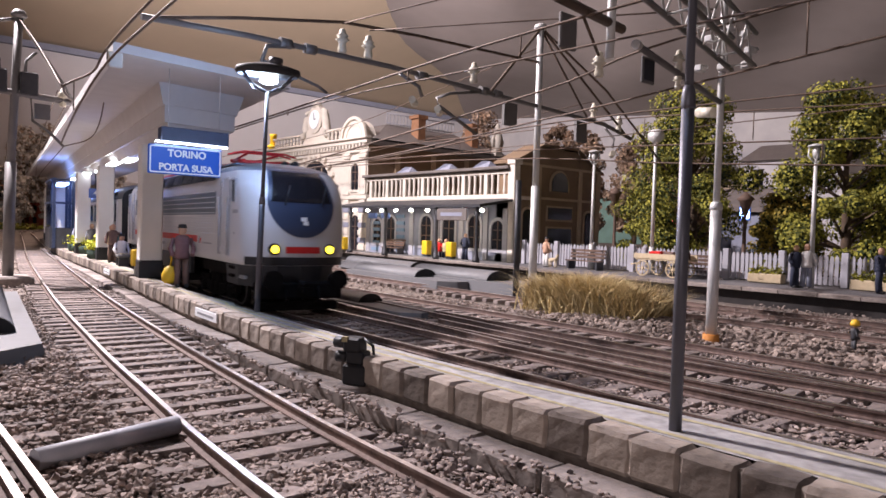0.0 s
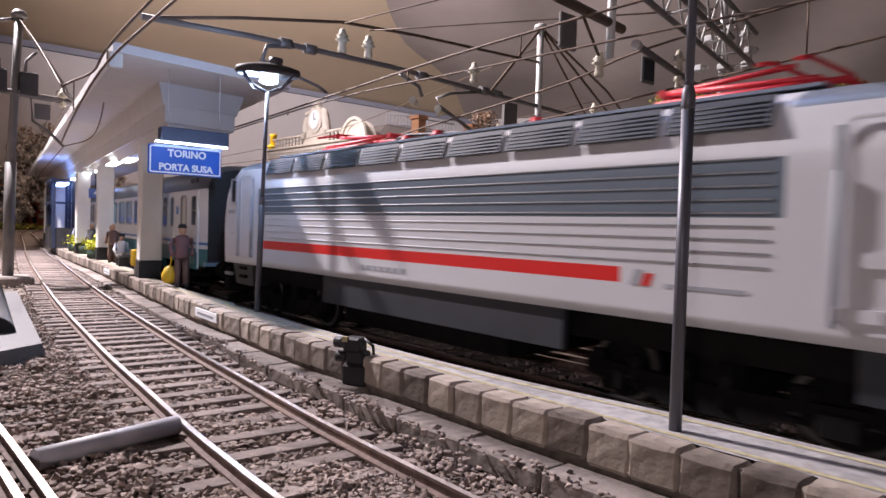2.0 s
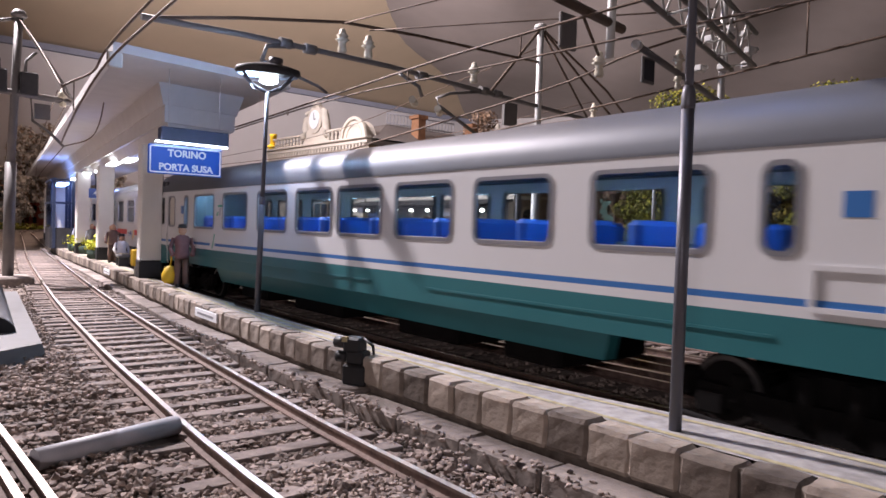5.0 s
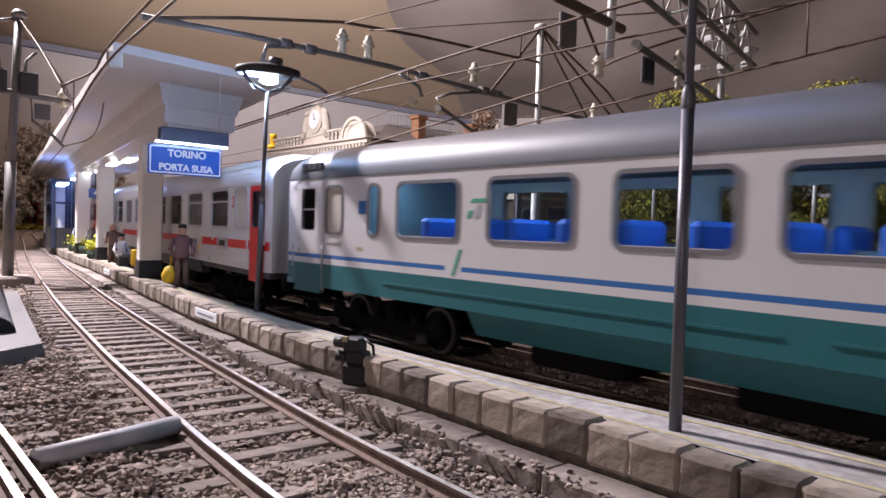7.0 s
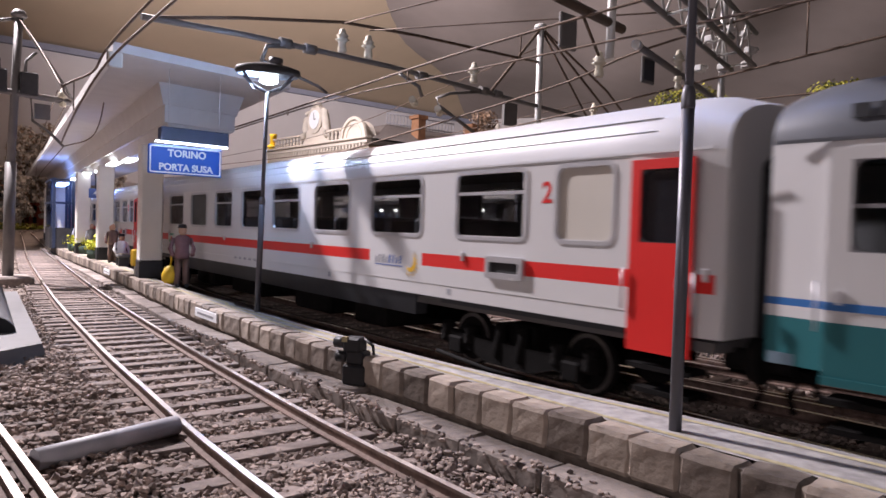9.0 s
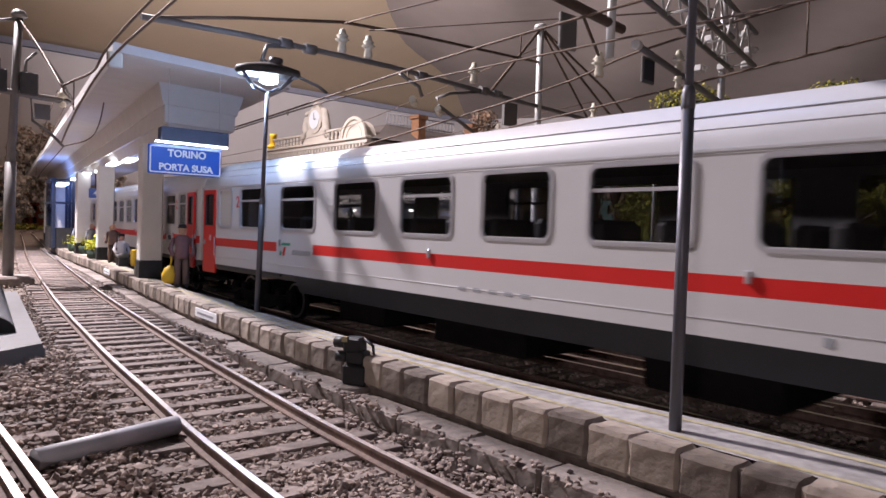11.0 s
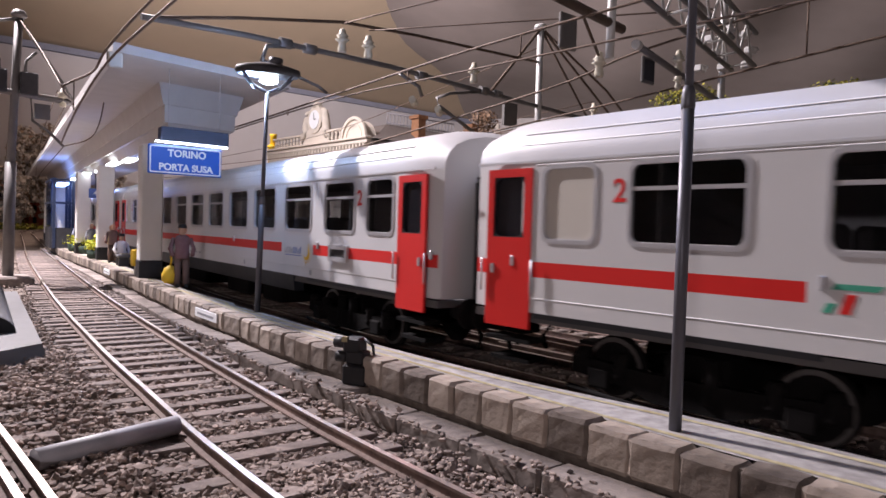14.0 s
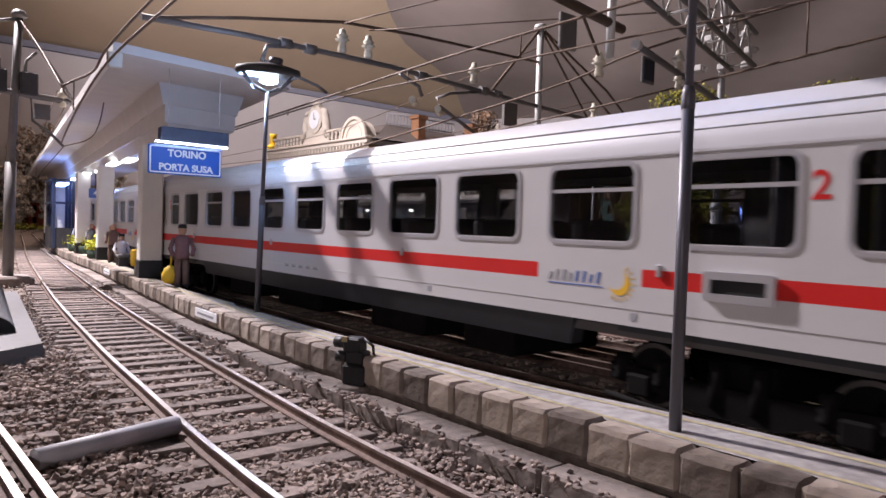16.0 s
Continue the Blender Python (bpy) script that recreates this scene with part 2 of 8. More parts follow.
def box(bm, x0, x1, y0, y1, z0, z1, mi=0, bevel=0.0):
    vs = [bm.verts.new((x, y, z)) for z in (z0, z1) for y in (y0, y1) for x in (x0, x1)]
    fs = [bm.faces.new([vs[i] for i in q]) for q in ((0, 2, 3, 1), (4, 5, 7, 6), (0, 1, 5, 4), (2, 6, 7, 3), (0, 4, 6, 2), (1, 3, 7, 5))]
    for f in fs:
        f.material_index = mi
    if bevel:
        es = list({e for f in fs for e in f.edges})
        r = bmesh.ops.bevel(bm, geom=es, offset=bevel, segments=1, affect="EDGES", profile=0.5)
        for f in r["faces"]:
            f.material_index = mi
    return vs


def tube(bm, pts, r, seg=8, mi=0, r_end=None):
    """A round bar along points."""
    pts = [Vector(p) for p in pts]
    rings = []
    for i, p in enumerate(pts):
        d = (pts[min(i + 1, len(pts) - 1)] - pts[max(i - 1, 0)]).normalized()
        a = d.orthogonal().normalized() if abs(d.z) > 0.95 else d.cross(Vector((0, 0, 1))).normalized()
        b = d.cross(a)
        rad = r if r_end is None else r + (r_end - r) * i / (len(pts) - 1)
        rings.append([bm.verts.new(p + a * rad * math.cos(k * math.tau / seg) + b * rad * math.sin(k * math.tau / seg)) for k in range(seg)])
    for u, v in zip(rings, rings[1:]):
        for k in range(seg):
            f = bm.faces.new((u[k], u[(k + 1) % seg], v[(k + 1) % seg], v[k]))
            f.material_index, f.smooth = mi, True
    for ring in (rings[0][::-1], rings[-1]):
        bm.faces.new(ring).material_index = mi


def lathe(bm, x, y, rows, seg=12, mi=0):
    """A turned shape about the upright through x, y: rows of (radius, z)."""
    rings = [[bm.verts.new((x + r * math.cos(k * math.tau / seg), y + r * math.sin(k * math.tau / seg), z)) for k in range(seg)] for r, z in rows]
    for u, v in zip(rings, rings[1:]):
        for k in range(seg):
            f = bm.faces.new((u[k], u[(k + 1) % seg], v[(k + 1) % seg], v[k]))
            f.material_index, f.smooth = mi, True
    bm.faces.new(rings[0][::-1]).material_index = mi
    bm.faces.new(rings[-1]).material_index = mi


def rounded(u0, u1, z0, z1, r, n=4):
    """The outline of a rectangle with round corners."""
    out = []
    for cx, cz, a in ((u1 - r, z1 - r, 0), (u0 + r, z1 - r, 90), (u0 + r, z0 + r, 180), (u1 - r, z0 + r, 270)):
        out += [(cx + r * math.cos(radians(a + 90 * k / n)), cz + r * math.sin(radians(a + 90 * k / n))) for k in range(n + 1)]
    return out


def ring(bm, u0, u1, z0, z1, w, y0, y1, r=0.1, mi=0):
    """A window frame in a wall along x: outer edge as given, w wide, from y0 (front) to y1."""
    o, i = rounded(u0, u1, z0, z1, r), rounded(u0 + w, u1 - w, z0 + w, z1 - w, max(r - w * 0.6, 0.02))
    vs = [[bm.verts.new((u, y, z)) for u, z in c] for c, y in ((o, y1), (o, y0), (i, y0), (i, y1))]
    n = len(o)
    for a, b in ((0, 1), (1, 2), (2, 3)):
        for k in range(n):
            bm.faces.new((vs[a][k], vs[a][(k + 1) % n], vs[b][(k + 1) % n], vs[b][k])).material_index = mi


def plate(bm, outline, y0, y1, mi=0):
    """A flat plate in the x-z plane, from y0 to y1 thick."""
    a = [bm.verts.new((u, y0, z)) for u, z in outline]
    b = [bm.verts.new((u, y1, z)) for u, z in outline]
    n = len(a)
    for f in [bm.faces.new(a), bm.faces.new(b[::-1])] + [bm.faces.new((a[k], b[k], b[(k + 1) % n], a[(k + 1) % n])) for k in range(n)]:
        f.material_index = mi


def words(name, text, size, mat_name, parent, m, label="", thick=0.004, bold=0.0, slant=0.0):
    """Lettering as a mesh, from the built-in font."""
    cu = bpy.data.curves.new(name, "FONT")
    cu.body, cu.size, cu.extrude, cu.align_x, cu.align_y, cu.offset, cu.shear = text, size * K, thick * K, "CENTER", "CENTER", bold * K, slant
    tmp = bpy.data.objects.new(name, cu)
    scene.collection.objects.link(tmp)
    me = bpy.data.meshes.new_from_object(tmp.evaluated_get(bpy.context.evaluated_depsgraph_get()))
    bpy.data.objects.remove(tmp)
    me.materials.append(M[mat_name])
    ob = new(name, me)
    ob.parent = parent
    ob.matrix_basis = m
    return tagged(ob, label)


def spline(pts, step):
    """Smooth points through control points, about `step` apart."""
    pts = [Vector((*p, 0)[:3]) for p in pts]
    ext = [pts[0] * 2 - pts[1]] + pts + [pts[-1] * 2 - pts[-2]]
    out = []
    for i in range(1, len(ext) - 2):
        a, b, c, d = ext[i - 1:i + 3]
        n = max(2, int((c - b).length / step))
        for k in range(n):
            t = k / n
            out.append(0.5 * (2 * b + (c - a) * t + (2 * a - 5 * b + 4 * c - d) * t * t + (3 * b - a - 3 * c + d) * t ** 3))
    return out + [pts[-1]]


def offset(line, d):
    """The line moved d to its left, seen from above."""
    out = []
    for i, p in enumerate(line):
        t = (line[min(i + 1, len(line) - 1)] - line[max(i - 1, 0)]).normalized()
        out.append(p + Vector((-t.y, t.x, 0)) * d)
    return out


def along(line, step, start=0.0):
    """Places every `step` metres on a line, with the heading in degrees."""
    out, dist, nxt = [], 0.0, start
    for a, b in zip(line, line[1:]):
        L = (b - a).length
        while nxt <= dist + L and L > 0:
            p = a + (b - a) * ((nxt - dist) / L)
            out.append((p, math.degrees(math.atan2(b.y - a.y, b.x - a.x))))
            nxt += step
        dist += L
    return out


def strip(bm, left, right, z, mi=0):
    """A flat ribbon between two lines of equal count."""
    a = [bm.verts.new((p.x, p.y, z)) for p in left]
    b = [bm.verts.new((p.x, p.y, z)) for p in right]
    for k in range(len(a) - 1):
        bm.faces.new((a[k], b[k], b[k + 1], a[k + 1])).material_index = mi


def sweep(bm, line, prof, mis=None):
    """A bar of profile (across, up) along a level line."""
    rows = []
    for i, p in enumerate(line):
        t = (line[min(i + 1, len(line) - 1)] - line[max(i - 1, 0)]).normalized()
        n = Vector((-t.y, t.x, 0))
        rows.append([bm.verts.new(p + n * a + Vector((0, 0, b))) for a, b in prof])
    m = len(prof)
    for u, v in zip(rows, rows[1:]):
        for k in range(m):
            f = bm.faces.new((u[k], v[k], v[(k + 1) % m], u[(k + 1) % m]))
            f.material_index = mis[k] if mis else 0
    bm.faces.new(rows[0])
    bm.faces.new(rows[-1][::-1])


# ---- the lines of the plan ----
RAD = 383.926


def arc(s, d):
    """A place beside the train's line: s along it, d towards the camera from the train's side."""
    return Vector(((RAD + d) * math.sin(s / RAD), 391.301 - (RAD + d) * math.cos(s / RAD), 0))


def bend(s):
    """The line swings away further back in the station."""
    u = max(0.0, -18.0 - s)
    return 1.0 * (1 - math.exp(-(u / 10.0) ** 2))


def train_line(s, d=-1.41):
    return arc(s, d) + Vector((0, bend(s), 0))


NEAR = spline([(-178, 62), (-172, 44), (-158, 31), (-130, 22.5), (-93, 16.3), (-70, 12.6), (-47, 8.9), (-25.3, 5.75), (-14.8, 4.44), (-10.3, 3.98), (-6, 3.62), (0, 3.45), (8, 3.45)], 1.0)
MAIN = [train_line(s, -1.62) for s in np.arange(-165, 42, 1.0)]

# ---- room: walls, ceiling and floor that close the place ----
def room():
    bm = bmesh.new()
    box(bm, -206, -200, -90, 194, -80, 47)
    tagged(part("wall_west", bm, "plaster"), "pale plaster knee wall of the attic room", "wall", kind="structure")
    bm = bmesh.new()
    a = [(-206, -80), (100, -80), (100, 21.5), (-206, 47.5)]
    plate(bm, a, 188, 194)
    tagged(part("wall_north", bm, "sky"), "backdrop wall painted with a hazy grey sky", "backdrop", kind="structure")
    bm = bmesh.new()
    box(bm, 94, 100, -90, 188, -80, 200)
    box(bm, -206, 94, -96, -90, -80, 200)
    tagged(part("wall_south", bm, "plaster"), "plain pale walls behind the camera", "wall", kind="structure")
    # attic ceiling: beige boards rise from the knee wall, grey cloth from the backdrop
    bm = bmesh.new()
    a = [bm.verts.new(p) for p in ((-200, -90, 47), (-200, 194, 47), (97, 194, 112), (97, -90, 112))]
    bm.faces.new(a[::-1])
    tagged(part("ceiling", bm, "beige"), "sloping beige attic ceiling", "ceiling", kind="structure")
    bm = bmesh.new()
    box(bm, -200, -198.6, -90, 188, 45.2, 46.8)
    tagged(part("trim", bm, "lilac"), "thin mauve trim along the knee wall", "trim", kind="structure")
    bm = bmesh.new()
    n, m = 80, 40
    rows = []
    for j in range(m + 1):
        y = 190 - 280 * j / m
        row = []
        for i in range(n + 1):
            x = -203 + 300 * i / n
            w = min(1.0, (190 - y) / 40)
            sag = 1.1 * math.sin(0.11 * (x + 0.9 * y)) + 0.5 * math.sin(0.23 * (x + 0.6 * y) + 1.0) + 0.8 * math.sin(0.05 * (x - y))
            row.append(bm.verts.new((x, y, 47 - 0.085 * (x + 200) + 0.19 * (188 - y) + sag * w)))
        rows.append(row)
    for r0, r1 in zip(rows, rows[1:]):
        for i in range(n):
            f = bm.faces.new((r0[i], r0[i + 1], r1[i + 1], r1[i]))
            f.smooth = True
    tagged(part("ceiling_cloth", bm, "cloth"), "sagging grey cloth stretched under the roof", "ceiling", kind="structure")
    bm = bmesh.new()
    box(bm, -206, 100, -96, 194, -84, -80)
    tagged(part("floor", bm, "carpet"), "plain dark room floor under the layout", "floor", kind="structure")
    bm = bmesh.new()
    top = [(x, 13.5 + 4.5 * math.sin(x * 0.033 + 1) + 1.6 * math.sin(x * 0.09)) for x in range(-198, 90, 6)]
    plate(bm, [(-198, -1)] + [(84, -1)] + top[::-1], 186.5, 187.6)
    tagged(part("backdrop", bm, "hill"), "far green hills painted on the backdrop", "backdrop", kind="structure")


room()


# ---- ground ----
def ground():
    rng = np.random.default_rng(5)
    xs = np.concatenate([np.arange(-200, -40, 4.0), np.arange(-40, 8, 0.5), np.arange(8, 61, 4.0)])
    ys = np.concatenate([np.arange(-30, -1, 2.0), np.arange(-1, 26, 0.5), np.arange(26, 188, 5.0)])
    v = np.array([(x, y, -0.33 + 0.03 * noise.noise((x * 1.3, y * 1.3, 0)) + 0.03 * noise.noise((x * 4, y * 4, 5))) for y in ys for x in xs])
    nx = len(xs)
    f = [(j * nx + i, j * nx + i + 1, (j + 1) * nx + i + 1, (j + 1) * nx + i) for j in range(len(ys) - 1) for i in range(nx - 1)]
    tagged(raw("ground", v, f, "ground"), "brown ballast bed of the layout board", "ground", kind="structure")


ground()

THIRD = [arc(s, -6.2) for s in np.arange(-60, 30, 1.5)]
FOURTH = [arc(s, -11.6) for s in np.arange(-80, 30, 1.5)]


def stones(name, label, places, sizes, material, seed, squash=0.7):
    """Many small broken stones in one mesh."""
    rng = np.random.default_rng(seed)
    bm = bmesh.new()
    bmesh.ops.create_icosphere(bm, subdivisions=1, radius=1.0)
    bm.verts.ensure_lookup_table()
    base = np.array([v.co[:] for v in bm.verts])
    tri = np.array([[v.index for v in f.verts] for f in bm.faces])
    bm.free()
    n = len(places)
    shape = 1 + rng.uniform(-0.5, 0.45, (n, len(base), 1))
    ang = rng.uniform(0, 6.283, n)
    st = rng.uniform(0.65, 1.2, (n, 1, 3))
    v = base[None] * shape * st
    c, s = np.cos(ang)[:, None], np.sin(ang)[:, None]
    x, y = v[:, :, 0] * c - v[:, :, 1] * s, v[:, :, 0] * s + v[:, :, 1] * c
    v = np.stack([x, y, v[:, :, 2] * squash], -1) * np.asarray(sizes)[:, None, None] + np.asarray(places)[:, None, :]
    f = (tri[None] + (np.arange(n) * len(base))[:, None, None]).reshape(-1, 3)
    return tagged(raw(name, v.reshape(-1, 3), f, material), label, "ballast", kind="stuff")


def ballast():
    rng = np.random.default_rng(11)
    pts = []
    # near field, thinning out with distance
    for x0, x1, y0, y1, dens in ((-9, 1, 0.6, 5.6, 640), (-16, -9, 0.8, 6.2, 380), (-26, -16, 1.5, 7.2, 110), (-48, -26, 2.5, 10, 18),
                                 (-9, 2, 6.6, 15, 210), (-20, -9, 7.0, 17, 120), (-32, -20, 9, 24, 16), (-12, 2, 15, 27, 24)):
        n = int((x1 - x0) * (y1 - y0) * dens)
        pts.append(np.stack([rng.uniform(x0, x1, n), rng.uniform(y0, y1, n)], -1))
    p = np.concatenate(pts)
    # keep the stones off the platform and its ledge
    d = np.hypot(p[:, 0], p[:, 1] - 391.301) - RAD
    left = p[:, 0] < -12
    on = (d > 0.3) & (d < 2.26) & ~left
    shift = 1.0 * (1 - np.exp(-(np.maximum(0, -18 - p[:, 0]) / 10) ** 2))
    on |= left & (d + shift > 0.1) & (d + shift < 2.1)
    # some have rolled onto the ledge
    spill = on & (d > 1.86) & ~left & (rng.random(len(p)) < 0.15 * (d - 1.7))
    spill |= on & left & (d + shift > 1.75) & (rng.random(len(p)) < 0.08)
    p, spill = p[~on | spill], spill[~on | spill]
    h = np.array([0.1 * noise.noise((x * 0.8, y * 0.8, 3)) + 0.07 * noise.noise((x * 2.6, y * 2.6, 8)) for x, y in p])
    size = rng.uniform(0.02, 0.055, len(p)) * (1 + 0.7 * (rng.random(len(p)) > 0.94))
    z = -0.2 + h + rng.uniform(-0.09, 0.06, len(p))
    # lower and thinner between the rails, so that the sleepers show
    for line, sink in ((NEAR, 0.02), (MAIN, -0.17), (THIRD, 0.0), (FOURTH, 0.0)):
        q = np.array([(v.x, v.y) for v in line])
        near = np.full(len(p), 99.0)
        for a, b in zip(q[:-1], q[1:]):
            t = np.clip(((p - a) @ (b - a)) / ((b - a) @ (b - a)), 0, 1)
            near = np.minimum(near, np.hypot(*(p - a - t[:, None] * (b - a)).T))
        z = np.where(near < 1.15, -0.2 - sink * 0.6 + (z + 0.2) * 0.5 + 0.02 * (p[:, 0] > -7), z)
        size = np.where(near < 1.15, np.minimum(size, 0.062), size)
    z = np.where(spill, -0.02, z)
    stones("ballast_stones", "loose brown-grey ballast stones round the tracks", np.column_stack([p, z]), size, "ballast", 12)
    n = 9000
    q = np.stack([rng.uniform(-13, 1, n), rng.uniform(14.8, 18.6, n)], -1)
    stones("rubble_stones", "pale crushed stone between the far tracks", np.column_stack([q, -0.12 + rng.uniform(-0.1, 0.1, n)]), rng.uniform(0.04, 0.11, n), "rubble", 13)


ballast()


# ---- tracks ----
RAIL = [(-0.07, -0.15), (-0.07, -0.13), (-0.02, -0.11), (-0.02, -0.045), (-0.034, -0.03), (-0.034, 0.0), (0.034, 0.0), (0.034, -0.03), (0.02, -0.045), (0.02, -0.11), (0.07, -0.13), (0.07, -0.15)]
RAILM = [0, 0, 0, 0, 0, 1, 0, 0, 0, 0, 0, 0]


def track(line, label, z=0.0, step=0.62, s0=0.0, s1=1e9, length=2.6, rails=(-0.7175, 0.7175), shut=None):
    tr = thing("railway_track", label, "railway track", at(0, 0, z), group="tracks of the station")
    for r in rails:
        bm = bmesh.new()
        sweep(bm, offset(line, r), RAIL, RAILM)
        part("rail", bm, ["rail_rust", "rail_top"], tr, "rusty rail with a polished head")
    bm = bmesh.new()
    box(bm, -0.13, 0.13, -length / 2, length / 2, -0.3, -0.155, bevel=0.015)
    first = part("sleeper", bm, "sleeper", tr)
    rng = random.Random(int(s0 * 7 + z * 100) + len(line))
    spots = [(p, a) for p, a in along(line, step) if -60 < p.x < 3.5]
    for k, (p, a) in enumerate(spots[::-1][:300]):
        m = at(p.x, p.y, rng.uniform(-0.012, 0.012), 0, 0, a + rng.uniform(-1.5, 1.5))
        if k == 0:
            first.matrix_basis = m
        else:
            piece("sleeper", first.data, tr, m)
    return tr


track(NEAR, "weathered track with dark sleepers beside the platform")
track(MAIN, "rusty main track on which the train runs", z=0.1)
track(THIRD, "rusty track in the station throat")
track(FOURTH, "rusty track near the far platform")
FIFTH = [arc(s, -16.2) for s in np.arange(-80, 30, 1.5)]
track(FIFTH, "shaded track along the far platform", z=-0.1)
FRONT = [Vector((x, 0.62 - 0.002 * (x + 6) ** 2, 0)) for x in np.arange(-22, 4, 1.0)]
track(FRONT, "bright-railed track under the camera", rails=(0.7175, 0.5))
CROSS = spline([(-34, 14.6), (-22, 12.6), (-14, 11.75), (-8, 11.2), (-2, 11.6), (6, 12.2)], 1.0)
track(CROSS, "diverging track of a turnout", z=0.04, rails=(-0.62, 0.75))


# ---- platforms ----
def platforms():
    near = spline([(-75, 14.0), (-49.6, 10.3), (-41.8, 9.4), (-32.7, 8.45), (-23.3, 7.27), (-17.3, 6.54), (-14.2, 6.24), (-11.2, 6.0), (-7.4, 5.87), (-3.8, 5.8), (0, 5.85), (12, 6.1)], 0.5)
    s_of = [p.x for p in near]
    far = []
    for p in near:
        s = p.x
        w = 0.62 + 0.12 * math.exp(-((s + 9) / 4) ** 2) - 0.35 / (1 + math.exp(-(s + 4.5) * 1.2)) if s > -16 else 0.5
        far.append(train_line(s, w if s > -16 else 0.45))
    plat = thing("platform", "long grey platform with stone edge and yellow lines", "platform", kind="structure")
    bm = bmesh.new()
    strip(bm, offset(near, 0.31), far, 0.42)
    part("paving", bm, "paving", plat)
    bm = bmesh.new()
    lo = [bm.verts.new((p.x, p.y, -0.35)) for p in far]
    hi = [bm.verts.new((p.x, p.y, 0.42)) for p in far]
    for k in range(len(lo) - 1):
        bm.faces.new((lo[k], hi[k], hi[k + 1], lo[k + 1]))
    part("track_side_wall", bm, "stone", plat)
    for lines, d0, d1 in ((near, 0.36, 0.44), (far, -0.22, -0.14)):
        bm = bmesh.new()
        strip(bm, offset(lines, d0), offset(lines, d1), 0.426)
        part("yellow_line", bm, "yellow", plat, "worn yellow safety line")
    # edge stones in a row, each a piece
    rng = random.Random(21)
    shapes = []
    for k in range(5):
        bm = bmesh.new()
        box(bm, -0.262 + 0.02 * (k % 3 - 1), 0.262, -0.02, 0.36, 0.02, 0.442, bevel=0.045)
        bmesh.ops.subdivide_edges(bm, edges=[e for e in bm.edges if e.calc_length() > 0.25], cuts=1, use_grid_fill=True)
        for v in bm.verts:
            v.co += Vector((rng.uniform(-1, 1), rng.uniform(-1, 1), rng.uniform(-1, 1))) * 0.010
        ob = part("edge_stone", bm, "stone", plat)
        shapes.append(ob)
    spots = [q for q in along(near, 0.53) if -62 < q[0].x < 6]
    for k, (p, a) in enumerate(spots):
        m = at(p.x, p.y - rng.uniform(0, 0.03), rng.uniform(-0.02, 0.006), rng.uniform(-1.5, 1.5), rng.uniform(-0.8, 0.8), a + rng.uniform(-2, 2))
        if k < 5:
            shapes[k].matrix_basis = m
        else:
            piece("edge_stone", shapes[rng.randrange(5)].data, plat, m)
    bm = bmesh.new()
    sweep(bm, near, [(0.04, -0.1), (0.04, 0.4), (0.3, 0.38), (0.3, -0.1)])
    part("core", bm, "ground", plat)
    # the low ledge in front
    shapes = []
    for k in range(3):
        bm = bmesh.new()
        box(bm, -0.63, 0.63, -0.44, 0.02, -0.3, -0.045, bevel=0.03)
        for v in bm.verts:
            v.co += Vector((rng.uniform(-1, 1), rng.uniform(-1, 1), rng.uniform(-1, 1))) * 0.008
        shapes.append(part("ledge_slab", bm, "ledge", plat))
    spots = [q for q in along(near, 1.28) if -62 < q[0].x < 6]
    for k, (p, a) in enumerate(spots):
        m = at(p.x, p.y + rng.uniform(-0.02, 0.03), rng.uniform(-0.03, 0.015), rng.uniform(-1, 2), 0, a + rng.uniform(-1, 1))
        if k < 3:
            shapes[k].matrix_basis = m
        else:
            piece("ledge_slab", shapes[rng.randrange(3)].data, plat, m)
    # far platform before the station house
    fp = thing("platform", "far platform of grey paving along the station house", "platform", kind="structure")
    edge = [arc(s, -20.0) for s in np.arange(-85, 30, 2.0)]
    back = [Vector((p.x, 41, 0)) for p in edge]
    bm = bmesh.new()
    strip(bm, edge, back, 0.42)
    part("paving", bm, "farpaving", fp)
    # wall below the kerb, with the kerb shadow in its colour
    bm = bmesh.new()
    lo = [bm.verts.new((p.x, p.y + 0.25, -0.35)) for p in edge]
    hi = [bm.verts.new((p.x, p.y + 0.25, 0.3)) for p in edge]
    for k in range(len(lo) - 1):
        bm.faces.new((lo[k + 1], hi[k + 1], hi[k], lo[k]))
    part("track_side_wall", bm, "soot", fp, "dark wall under the kerb, its shadow put into the colour")
    bm = bmesh.new()
    box(bm, -0.72, 0.72, -0.12, 0.5, 0.28, 0.44, bevel=0.02)
    first = part("kerb_slab", bm, "ledge", fp)
    for k, (p, a) in enumerate([q for q in along(edge, 1.46) if q[0].x > -60]):
        m = at(p.x, p.y, rng.uniform(-0.01, 0.01), 0, 0, a)
        if k == 0:
            first.matrix_basis = m
        else:
            piece("kerb_slab", first.data, fp, m)


platforms()

